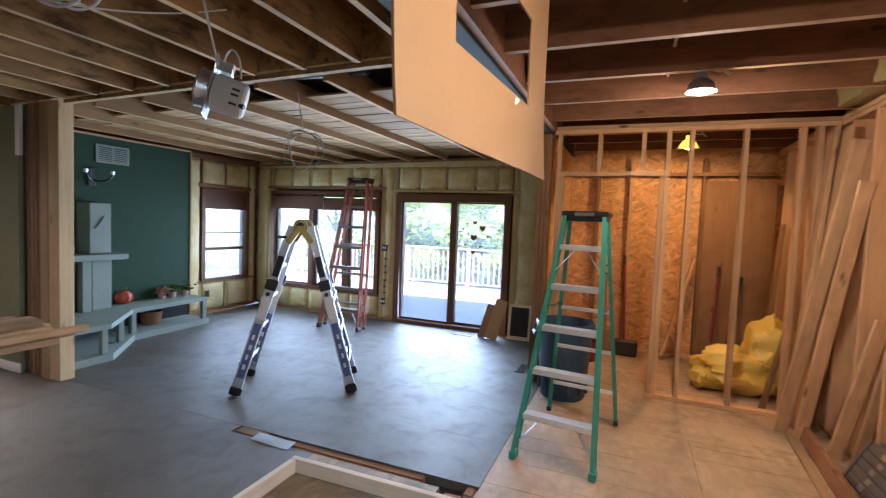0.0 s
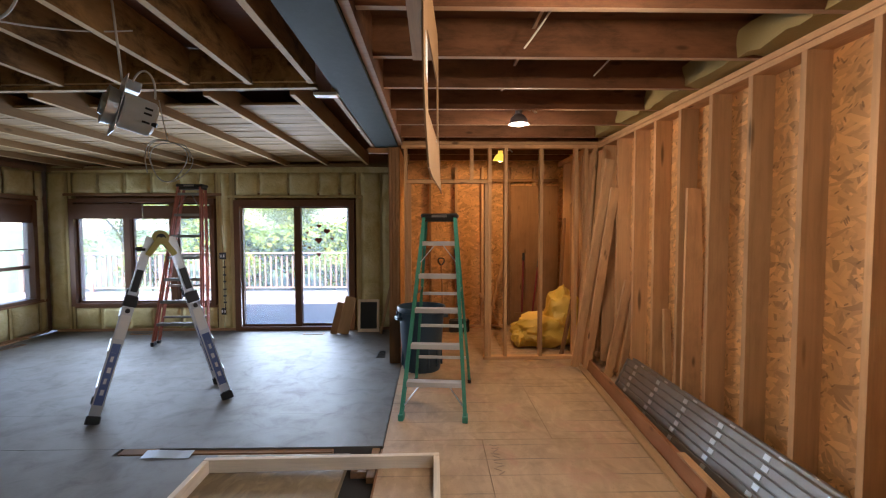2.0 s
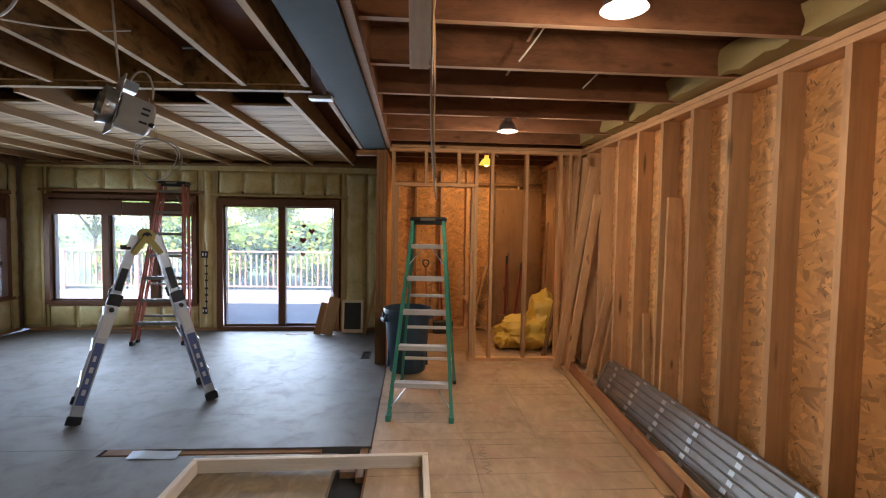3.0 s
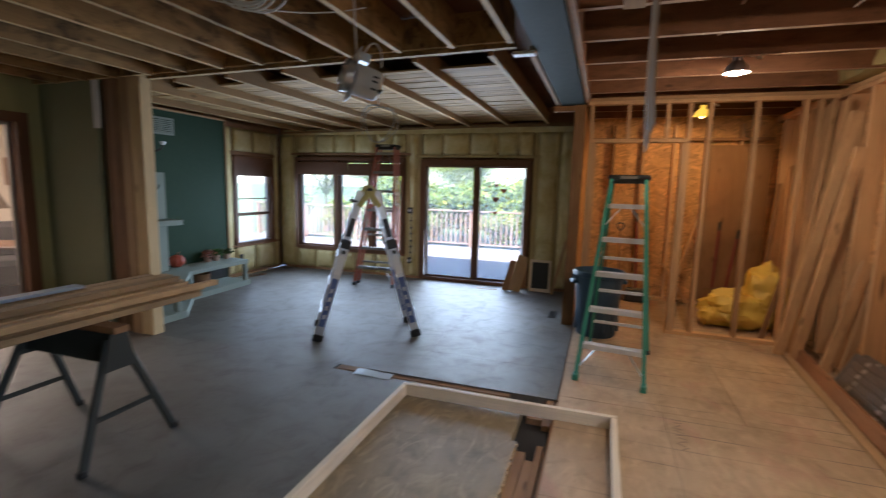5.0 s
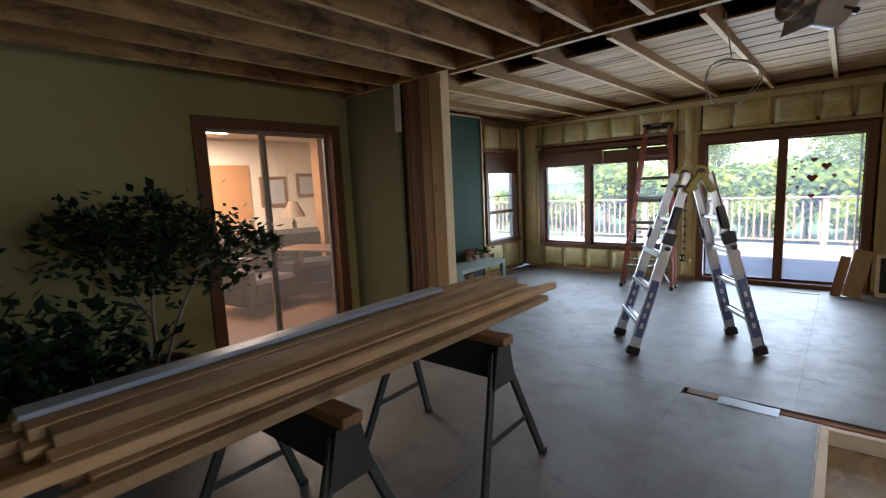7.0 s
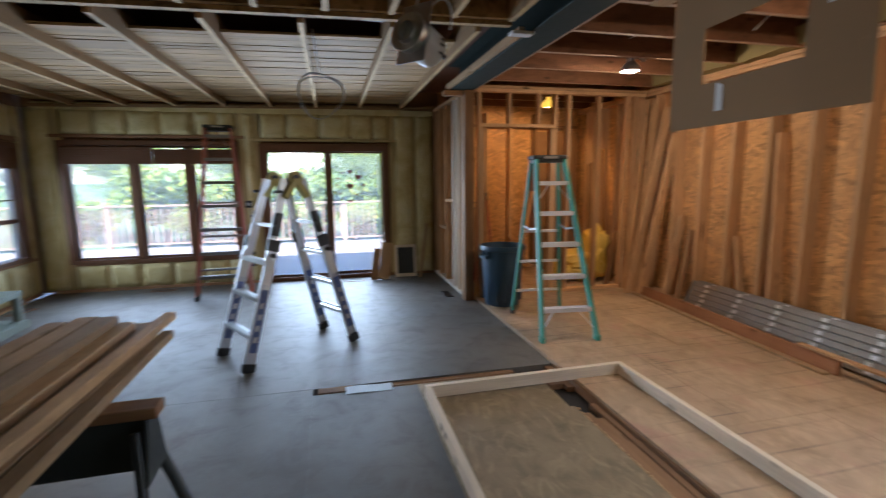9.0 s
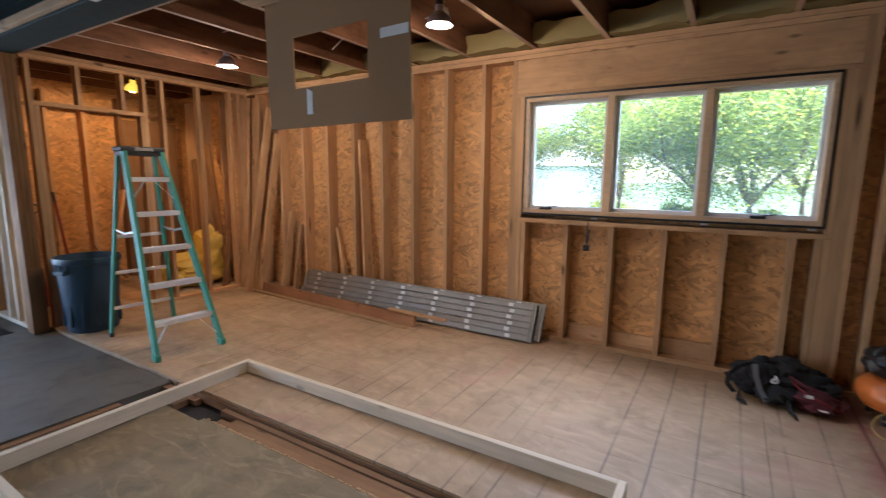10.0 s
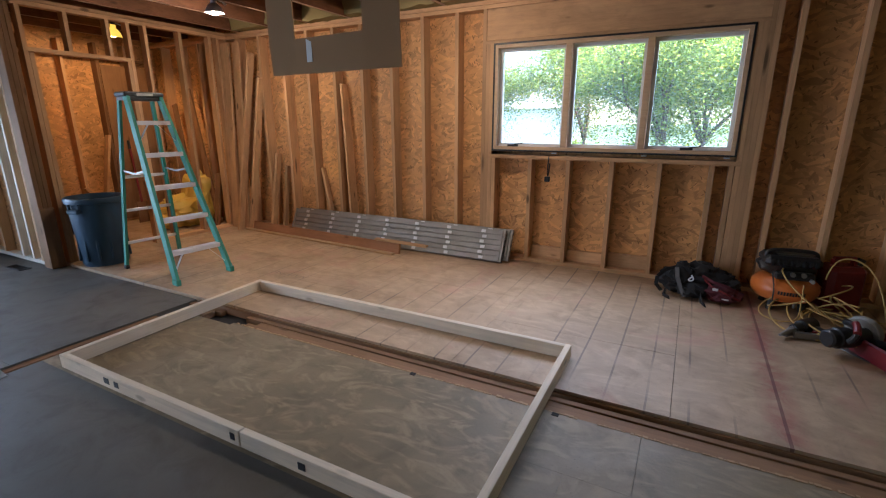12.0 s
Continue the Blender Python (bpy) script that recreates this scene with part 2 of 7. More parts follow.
def glowing(name, col, strength):
    g = Nodes(name)
    g.set(Base_Color=(*col, 1), Emission_Color=(*col, 1), Emission_Strength=strength)
    return g.m


def leaf_mat(name, col, trans=0.35):
    g = Nodes(name)
    r = g.island()
    c = g.ramp(r, [(0.0, scaled(col, 0.55)), (0.6, col), (1.0, (min(1, col[0] * 1.9), min(1, col[1] * 1.35), col[2] * 0.9))])
    g.set(Base_Color=c, Roughness=0.5, Specular_IOR_Level=0.3)
    tr = g.n("ShaderNodeBsdfTranslucent", {"Color": c})
    mx = g.n("ShaderNodeMixShader", {0: trans, 1: g.b.outputs[0], 2: tr.outputs[0]})
    g.t.links.new(mx.outputs[0], g.t.nodes["Material Output"].inputs["Surface"])
    return g.m


PINE = (0.47, 0.30, 0.155)
FRESH = (0.57, 0.345, 0.175)
OLD = (0.27, 0.145, 0.068)
M_PINE = {a: wood("sawn_pine_" + a, PINE, a) for a in "xyz"}
M_FRESH = {a: wood("fresh_stud_" + a, FRESH, a, knots=1.0, stain=0.35, spread=0.4, mould=0.22) for a in "xyz"}
M_OLD = {a: wood("aged_timber_" + a, OLD, a, stain=0.6) for a in "xyz"}
M_JOIST_W = wood("aged_joist", (0.36, 0.205, 0.075), "y", island=True, stain=0.5, spread=0.35, knots=0.9, mould=0.85)
M_JOIST_E = wood("fir_joist", (0.215, 0.098, 0.048), "x", island=True, stain=0.5, spread=0.3, knots=0.8, mould=0.45)
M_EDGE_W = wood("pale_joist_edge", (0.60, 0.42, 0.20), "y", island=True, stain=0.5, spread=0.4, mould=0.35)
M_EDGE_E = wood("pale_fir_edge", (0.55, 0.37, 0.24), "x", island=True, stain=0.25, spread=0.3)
M_FOAMY = wood("foam_smeared_stud", (0.46, 0.36, 0.165), "z", knots=0.15, stain=0.6, mould=0.3)
M_PLANKS = wood("ceiling_planks", (0.42, 0.27, 0.12), "x", island=True, stain=0.4, spread=0.4)
M_DECKING = wood("upper_floor_underside", (0.16, 0.07, 0.035), "x", stain=0.5)
M_WHITEWOOD = wood("whitewood", (0.74, 0.67, 0.56), "z", knots=0.5, stain=0.15, spread=0.2)
M_TRIM = wood("oak_trim", (0.135, 0.062, 0.03), "z", knots=0.0, stain=0.25, rough=0.45, spread=0.15)
M_OSB = osb("strand_board_east", "x")
M_OSB_N = osb("strand_board_north", "y")
M_FLOOR_W = dusty_floor("dusty_subfloor", (0.125, 0.117, 0.103), (0.082, 0.066, 0.046), 0.5, use_rand=True, gloss=0.02)
M_PLY = dusty_floor("plywood_patch", (0.30, 0.225, 0.13), (0.17, 0.125, 0.07), 0.6, "y", streaks=0.5)
M_FLOOR_E = dusty_floor("new_subfloor", (0.49, 0.345, 0.215), (0.33, 0.225, 0.135), 0.55, "y", lines=0.203, pinkish=(0.42, 0.19, 0.15), chalk=-1.33, streaks=0.2)
M_DARK = plain("dark_void", (0.02, 0.017, 0.014), 0.9)
M_GREENWALL = painted("slate_green_wall", (0.022, 0.052, 0.029), 0.8, wear=0.4, scale=2.5, bump=0.2, spec=0.25)
M_OLIVE = painted("sage_drywall", (0.33, 0.30, 0.13), 0.8, wear=0.2, scale=2.0, spec=0.2)
M_GREY = painted("grey_drywall", (0.23, 0.23, 0.135), 0.8, wear=0.2, scale=2.0, spec=0.2)
M_STEEL = painted("green_primed_steel", (0.024, 0.036, 0.031), 0.7, wear=0.4, wear_col=(0.055, 0.072, 0.064), scale=3.0, spec=0.12)
M_ALU = metal("aluminium", (0.80, 0.81, 0.83), 0.42, wear=0.7)
M_ALU_D = metal("dull_aluminium", (0.36, 0.345, 0.325), 0.5, wear=0.6)
M_TREAD = metal("bright_tread", (0.86, 0.87, 0.90), 0.55, wear=0.25)
M_GREENFG = painted("green_fibreglass", (0.0, 0.22, 0.155), 0.5, wear=0.2, wear_col=(0.55, 0.66, 0.58), scale=6, spec=0.3)
M_REDFG = painted("red_fibreglass", (0.40, 0.11, 0.07), 0.5, wear=0.3, wear_col=(0.5, 0.3, 0.24), scale=6)
M_BLACK = painted("black_plastic", (0.012, 0.012, 0.013), 0.42, wear=0.3, wear_col=(0.045, 0.045, 0.045))
M_BIN = painted("blue_grey_plastic", (0.018, 0.052, 0.095), 0.45, wear=0.35, wear_col=(0.06, 0.10, 0.15), scale=4)
M_CARD = painted("cardboard", (0.31, 0.18, 0.085), 0.85, wear=0.15, scale=3, spec=0.1)
M_WHITE = painted("white_paint", (0.78, 0.77, 0.74), 0.5, wear=0.12)
M_SAW = painted("grey_green_steel", (0.026, 0.034, 0.030), 0.5, wear=0.4, wear_col=(0.05, 0.05, 0.05), scale=5)
M_BLUESTEEL = painted("blue_label", (0.012, 0.055, 0.27), 0.4, wear=0.4, wear_col=(0.5, 0.55, 0.6), scale=7)
M_YELLOWCAP = painted("worn_yellow_plastic", (0.55, 0.47, 0.12), 0.5, wear=0.5, wear_col=(0.12, 0.11, 0.08))
M_ORANGE = painted("orange_enamel", (0.62, 0.17, 0.03), 0.35, wear=0.15)
M_RED = painted("red_plastic", (0.17, 0.010, 0.012), 0.45, wear=0.2)
M_BAGBLK = painted("black_canvas", (0.010, 0.010, 0.011), 0.85, wear=0.4, wear_col=(0.026, 0.024, 0.024))
M_HOSE = painted("amber_hose", (0.50, 0.33, 0.10), 0.4, wear=0.1)


def hazy_glass(name, film):
    """Clear pane with a thin translucent film, added to imitate veiling glare."""
    g = Nodes(name)
    g.set(Base_Color=(1, 1, 1, 1), Roughness=0.0, IOR=1.45, Transmission_Weight=1.0)
    tr = g.n("ShaderNodeBsdfTranslucent", {"Color": (0.9, 0.9, 0.9, 1)})
    cloud = g.math("MULTIPLY", g.math("ADD", 0.6, g.math("MULTIPLY", g.noise(g.coord(world=True), 2.5, 4), 0.8)), film)
    mx = g.n("ShaderNodeMixShader", {0: cloud, 1: g.b.outputs[0], 2: tr.outputs[0]})
    g.t.links.new(mx.outputs[0], g.t.nodes["Material Output"].inputs["Surface"])
    return g.m


M_GLASS_N = hazy_glass("hazy_glass", 0.15)
M_GLASS_E = hazy_glass("new_window_glass", 0.03)
M_GLASS_T = hazy_glass("door_glass", 0.03)
M_STONE = painted("pale_green_stone", (0.25, 0.29, 0.255), 0.8, wear=0.4, scale=5, bump=0.4, spec=0.2)
M_DECK = wood("deck_boards", (0.17, 0.155, 0.15), "x", island=True, stain=0.3)
M_RAIL = wood("cedar_rail", (0.19, 0.12, 0.09), "x", stain=0.3)
M_YELLOWBAG = painted("yellow_insulation_wrap", (0.66, 0.44, 0.05), 0.45, wear=0.3, wear_col=(0.75, 0.6, 0.2), scale=8, bump=0.3)
M_GALV = metal("galvanised", (0.62, 0.66, 0.70), 0.3)
M_CABLE = painted("white_cable", (0.62, 0.58, 0.50), 0.5, wear=0.1)
M_LEAF = leaf_mat("tree_leaves", (0.19, 0.28, 0.06), 0.6)
M_LEAF_IN = leaf_mat("house_plant_leaves", (0.014, 0.034, 0.014), 0.12)
M_BARK = painted("bark", (0.13, 0.10, 0.075), 0.9, wear=0.5, scale=12, bump=0.6, spec=0.1)


def foam_material():
    g = Nodes("spray_foam")
    v = g.coord(world=True)
    a = g.noise(v, 3.2, 5, 0.6, 0.5)
    b = g.noise(v, 26, 4, 0.6)
    c = g.ramp(a, [(0.3, (0.43, 0.33, 0.12)), (0.55, (0.60, 0.52, 0.26)), (0.8, (0.68, 0.62, 0.38))])
    c = g.mix(g.math("MULTIPLY", b, 0.3), c, (0.36, 0.25, 0.09))
    g.set(Base_Color=c, Roughness=0.6, Specular_IOR_Level=0.35)
    g.bump(g.math("ADD", b, a), 0.6, 0.02)
    return g.m


M_FOAM = foam_material()

# ---- building helpers ----


def box(bm, x0, x1, y0, y1, z0, z1, bevel=0.0, m=None):
    """A box between two corners, with eased edges if asked."""
    r = bmesh.ops.create_cube(bm, size=1.0)
    vs = r["verts"]
    bmesh.ops.transform(bm, verts=vs, matrix=Matrix.Translation(((x0 + x1) / 2, (y0 + y1) / 2, (z0 + z1) / 2)) @ Matrix.Diagonal((abs(x1 - x0), abs(y1 - y0), abs(z1 - z0), 1)))
    if bevel:
        es = list({e for v in vs for e in v.link_edges})
        q = bmesh.ops.bevel(bm, geom=es, offset=bevel, segments=1, affect="EDGES", profile=0.5)
        vs = list({v for f in q["faces"] for v in f.verts} | {v for v in vs if v.is_valid})
    if m is not None:
        bmesh.ops.transform(bm, verts=vs, matrix=m)
    return bm


def fast_boxes(name_rows):
    """One mesh of many plain boxes."""
    verts, faces = [], []
    for x0, x1, y0, y1, z0, z1 in name_rows:
        k = len(verts)
        verts += [(x0, y0, z0), (x1, y0, z0), (x1, y1, z0), (x0, y1, z0), (x0, y0, z1), (x1, y0, z1), (x1, y1, z1), (x0, y1, z1)]
        faces += [tuple(k + i for i in f) for f in ((0, 3, 2, 1), (4, 5, 6, 7), (0, 1, 5, 4), (1, 2, 6, 5), (2, 3, 7, 6), (3, 0, 4, 7))]
    me = bpy.data.meshes.new("boxes")
    me.from_pydata(verts, [], faces)
    return me


def B(x0, x1, y0, y1, z0, z1, bevel=0.0):
    return box(bmesh.new(), x0, x1, y0, y1, z0, z1, bevel)


def axes_between(p, q, up=(0, 0, 1)):
    """A frame whose z runs from p to q."""
    p, q = Vector(p), Vector(q)
    z = (q - p).normalized()
    u = Vector(up)
    if abs(z.dot(u)) > 0.98:
        u = Vector((0, 1, 0))
    x = u.cross(z).normalized()
    y = z.cross(x)
    m = Matrix((x, y, z)).transposed().to_4x4()
    m.translation = p
    return m, (q - p).length


def bar(bm, p, q, w, h, up=(0, 0, 1), bevel=0.0):
    """A squared bar from p to q: w across, h along up."""
    m, n = axes_between(p, q, up)
    return box(bm, -w / 2, w / 2, -h / 2, h / 2, 0, n, bevel, m)


def rod(bm, p, q, r0, r1=None, seg=12):
    m, n = axes_between(p, q)
    bmesh.ops.create_cone(bm, cap_ends=True, segments=seg, radius1=r0, radius2=r0 if r1 is None else r1, depth=n, matrix=m @ Matrix.Translation((0, 0, n / 2)))
    return bm


def lathe(bm, profile, seg=28, m=Matrix.Identity(4)):
    """Turns (radius, height) pairs about z."""
    rings = []
    for r, z in profile:
        rings.append([bm.verts.new(m @ Vector((r * math.cos(2 * math.pi * i / seg), r * math.sin(2 * math.pi * i / seg), z))) for i in range(seg)])
    for a, b in zip(rings, rings[1:]):
        for i in range(seg):
            bm.faces.new((a[i], a[(i + 1) % seg], b[(i + 1) % seg], b[i]))
    return bm


def prism(bm, pts, z0, z1):
    lo = [bm.verts.new((x, y, z0)) for x, y in pts]
    hi = [bm.verts.new((x, y, z1)) for x, y in pts]
    bm.faces.new(lo[::-1])
    bm.faces.new(hi)
    for i in range(len(pts)):
        j = (i + 1) % len(pts)
        bm.faces.new((lo[i], lo[j], hi[j], hi[i]))
    return bm


def tube(pts, r, res=3):
    """A bmesh of a round cable along smooth points."""
    cu = bpy.data.curves.new("tmp", "CURVE")
    cu.dimensions, cu.bevel_depth, cu.bevel_resolution, cu.use_fill_caps = "3D", r, res, True
    sp = cu.splines.new("NURBS")
    sp.points.add(len(pts) - 1)
    for p, c in zip(sp.points, pts):
        p.co = (*c, 1)
    sp.use_endpoint_u, sp.order_u, sp.resolution_u = True, 4, 6
    ob = bpy.data.objects.new("tmp", cu)
    me = bpy.data.meshes.new_from_object(ob)
    bm = bmesh.new()
    bm.from_mesh(me)
    bpy.data.objects.remove(ob)
    bpy.data.curves.remove(cu)
    bpy.data.meshes.remove(me)
    return bm


def mesh_of(bm, smooth=False, name="mesh"):
    bmesh.ops.recalc_face_normals(bm, faces=bm.faces)
    me = bpy.data.meshes.new(name)
    bm.to_mesh(me)
    bm.free()
    if smooth:
        me.shade_smooth()
        me.set_sharp_from_angle(angle=radians(35))
    return me


def part(name, bm, material, parent=None, label="", smooth=False, m=None):
    me = bm if isinstance(bm, bpy.types.Mesh) else mesh_of(bm, smooth, name)
    if material and not me.materials:
        me.materials.append(material)
    ob = new(name, me)
    if parent:
        ob.parent = parent
    if m is not None:
        ob.matrix_basis = m
    return tagged(ob, label)


def thing(name, label, category, at=(0, 0, 0), rz=0.0, group="", kind="", m=None):
    ob = new(name)
    ob.empty_display_size = 0.1
    ob.matrix_basis = m if m is not None else pose(*at, 0, 0, rz)
    return tagged(ob, label, category, group, kind)


def setting(name, label, category):
    return thing(name, label, category, kind="structure")


def wall_with_holes(x0, x1, z0, z1, holes):
    """Rectangles (x0, x1, z0, z1) that tile a wall round its openings."""
    xs = sorted({x0, x1, *[h[0] for h in holes], *[h[1] for h in holes]})
    out = []
    for a, b in zip(xs, xs[1:]):
        hs = sorted((h[2], h[3]) for h in holes if h[0] <= a and h[1] >= b)
        z = z0
        for lo, hi in hs:
            if lo > z:
                out.append((a, b, z, lo))
            z = hi
        if z < z1:
            out.append((a, b, z, z1))
    return out

# ---- the plan ----
XE, XE_OUT = 1.66, 1.815          # inner face of the east studs, outer face of the wall
XW, YS = -5.97, -3.30             # drywall of the west side, south wall behind the walk
XB = -6.08                        # foam face of the west wall beyond the return
FE = 0.02                         # the new floor lies a little higher than the old one
YN, YN_OUT = 6.62, 6.80           # north wall
ZC = 2.55                         # underside of the joists
X_SPLIT = -0.615                  # line between the old and the new floor

def lumpy(x0, x1, y0, y1, z0, z1, amp, seed, cuts=5):
    bm = bmesh.new()
    box(bm, x0, x1, y0, y1, z0, z1)
    bmesh.ops.subdivide_edges(bm, edges=bm.edges[:], cuts=cuts, use_grid_fill=True)
    for v in bm.verts:
        v.co += Vector(noise.noise_vector(v.co * 9 + Vector((seed, 0, 0)))) * amp
    return bm



# ---- floors ----
floor_w = setting("floor_old", "grey dusty old plywood subfloor with scuffs and seams", "floor")
part("slab", B(XW - 0.1, X_SPLIT - 0.0005, YS, YN_OUT, -0.30, -0.06), M_DARK, floor_w)


def sheet(x0, x1, y0, y1, mat, parent, top=0.0, name="panel"):
    return part(name, B(x0, x1, y0, y1, top - 0.058, top), mat, parent)


for i in range(4):
    for j in range(5):
        xa = XW - 0.05 + i * 1.3805
        xb = min(xa + 1.3793, -0.628)
        ya = 2.79 + (j if i % 2 == 0 else j - 0.5) * 1.22
        yb = min(ya + 1.2188, YN_OUT - 0.02)
        ya = max(ya, 2.79)
        if yb - ya > 0.05:
            sheet(xa, xb, ya, yb, M_FLOOR_W, floor_w)
# south of the removed wall; the sheets nearest the new floor are bare plywood
for xa, xb, ya, yb, mat in (
    (-6.15, -4.60, -3.30, -0.90, M_FLOOR_W), (-6.15, -4.60, -0.897, 1.50, M_FLOOR_W), (-6.15, -4.60, 1.503, 2.787, M_FLOOR_W),
    (-4.597, -3.15, -3.30, 0.10, M_FLOOR_W), (-4.597, -3.15, 0.103, 2.787, M_FLOOR_W),
    (-3.147, -2.50, -3.30, 1.30, M_FLOOR_W), (-3.147, -2.50, 1.303, 2.787, M_FLOOR_W),
    (-2.497, -1.76, -3.30, -0.3, M_FLOOR_W), (-2.497, -1.76, -0.297, 2.685, M_FLOOR_W),
    (-1.757, -1.225, -3.30, -0.45, M_PLY), (-1.757, -1.225, -0.447, 2.685, M_PLY),
    (-1.222, -0.81, -3.30, -1.93, M_PLY), (-1.222, -0.81, -1.926, -0.72, M_PLY), (-1.222, -0.81, -0.716, 1.02, M_PLY), (-1.222, -0.81, 1.023, 2.10, M_PLY),
    (-1.222, -0.845, 2.103, 2.685, M_PLY),
):
    sheet(xa - 0.0022, xb, ya - 0.0022, yb, mat, floor_w)
# bare plates of the removed walls, left in the gaps
for xa, xb, ya, yb, zt, mat in (
    (-0.802, -0.745, -3.3, 2.02, -0.012, "y"), (-0.742, -0.690, -3.3, 1.95, -0.018, "y"), (-0.687, -0.648, -3.3, 2.12, -0.010, "y"),
    (-0.805, -0.70, 2.46, 2.68, -0.016, "y"), (-0.695, -0.645, 2.40, 2.78, -0.02, "y"),
):
    part("plate_strip", B(xa, xb, ya, yb, -0.06, zt, 0.002), M_OLD[mat], floor_w, "bare split wooden plate")
for xa, xb, ya, yb, zt in ((-2.45, -0.98, 2.735, 2.785, -0.012), (-1.95, -0.98, 2.69, 2.73, -0.02), (-0.70, -0.645, 2.70, 2.785, -0.012), (-0.627, -0.617, 2.80, 4.80, -0.012)):
    part("plate_strip", B(xa, xb, ya, yb, -0.06, zt, 0.002), M_OLD["x"], floor_w, "bare split wooden plate")

part("plate_strip", B(X_SPLIT - 0.018, X_SPLIT - 0.001, YS, 2.74, -0.06, 0.004, 0.002), M_OLD["y"], floor_w, "dark strip at the floor edge")
rnd = random.Random(31)
chips = []
y = YS + 0.02
while y < 2.05:
    n = rnd.uniform(0.008, 0.03)
    if rnd.random() < 0.85:
        chips.append((-0.813 - rnd.uniform(0, 0.004), -0.809 + rnd.uniform(0, 0.011), y, y + n, -0.006, 0.0015 + rnd.uniform(0, 0.003)))
    y += n + rnd.uniform(0.0, 0.006)
tagged(part("splintered_edge", fast_boxes(chips), M_PINE["y"], floor_w, "pale splintered edge of the cut plywood"), kind="stuff")
for y0, x1 in ((-0.33, -0.812), (0.52, -0.806), (-1.95, -0.80)):
    part("notch", B(x1 - 0.028, x1, y0, y0 + 0.035, -0.02, 0.0025), M_DARK, floor_w, "dark notch cut in the plywood")
floor_e = setting("floor_new", "tan new subfloor sheets with dark chalk lines and red dust", "floor")
part("slab", B(X_SPLIT, XE_OUT, YS, YN_OUT, -0.30, -0.04), M_DARK, floor_e)
rows_y = [-3.30, -2.05, -0.83, 0.39, 1.61, 2.83, 4.05, 5.27, YN_OUT - 0.02]
for k, (ya, yb) in enumerate(zip(rows_y, rows_y[1:])):
    cut = 0.62 if k % 2 else 0.10
    sheet(X_SPLIT, cut - 0.0015, ya + 0.0015, yb - 0.0015, M_FLOOR_E, floor_e, FE)
    sheet(cut + 0.0015, XE_OUT - 0.02, ya + 0.0015, yb - 0.0015, M_FLOOR_E, floor_e, FE)

# ---- east wall: open studs and strand board, one wide window ----
WY0, WY1, WZ0, WZ1 = -1.098, 1.068, 1.135, 2.158      # rough opening of the window
wall_e = setting("wall_east", "new exterior stud wall with bare strand board sheathing", "wall")
wall_e.location.z = FE
for a, b, lo, hi in wall_with_holes(YS, YN_OUT, 0.0, 2.85, [(WY0, WY1, WZ0, WZ1)]):
    part("sheathing", B(XE + 0.14, XE_OUT, a, b, lo, hi), M_OSB, wall_e)
part("bottom_plate", B(XE, XE + 0.138, YS, YN, 0.0, 0.038, 0.002), M_FRESH["y"], wall_e)
part("top_plate", B(XE - 0.004, XE + 0.138, YS, YN, 2.512, ZC, 0.002), M_FRESH["y"], wall_e)
part("top_plate", B(XE, XE + 0.138, YS, YN, 2.474, 2.510, 0.002), M_FRESH["y"], wall_e)
part("header", B(XE + 0.004, XE + 0.136, -1.20, 1.15, 2.188, 2.472, 0.003), M_FRESH["y"], wall_e, "wide laminated window header")
part("header_plate", B(XE - 0.002, XE + 0.138, -1.20, 1.15, 2.160, 2.186, 0.002), M_FRESH["y"], wall_e)
part("sill_plate", B(XE - 0.004, XE + 0.138, -1.135, 1.105, 1.062, 1.100, 0.002), M_FRESH["y"], wall_e)
stud_mesh = mesh_of(box(bmesh.new(), 0, 0.138, -0.019, 0.019, 0.0, 1.0, 0.0), name="stud")
stud_mesh.materials.append(M_FRESH["z"])


def stud(parent, x, y, z0, z1, rz=0.0, mesh=None, wide=1.0, name="stud"):
    ob = new(name, mesh or stud_mesh)
    ob.parent = parent
    ob.matrix_basis = pose(x, y, z0, 0, 0, rz) @ Matrix.Diagonal((1, wide, z1 - z0, 1))
    return ob


for k in range(13):
    stud(wall_e, XE, 1.476 + 0.403 * k, 0.038, 2.474)
for y in (1.168, 1.129, 1.090):
    stud(wall_e, XE, y, 0.038, 2.160 if y < 1.15 else 2.474)
for y in (-1.119, -1.158, -1.197, -1.236):
    stud(wall_e, XE, y, 0.038, 2.160 if y > -1.17 else 2.474)
for y in (-1.385, -1.79, -2.195, -2.60, -3.0):
    stud(wall_e, XE, y, 0.038, 2.474)
for y in (1.048, 0.655, 0.275, -0.125, -0.53, -0.936, -1.076):
    stud(wall_e, XE, y, 0.038, 1.062)
part("blocking", B(XE + 0.10, XE + 0.138, 0.296, 0.634, 0.038, 0.16, 0.002), M_FRESH["y"], wall_e)
part("blocking", B(XE + 0.10, XE + 0.138, -0.104, 0.254, 0.038, 0.15, 0.002), M_FRESH["y"], wall_e)
part("blocking", B(XE + 0.10, XE + 0.138, -0.509, -0.146, 0.038, 0.17, 0.002), M_FRESH["y"], wall_e)
# mineral wool stuffed above the plate, between the joists
M_WOOL = painted("mineral_wool", (0.34, 0.27, 0.12), 0.95, wear=0.5, scale=10, bump=0.8, spec=0.05)


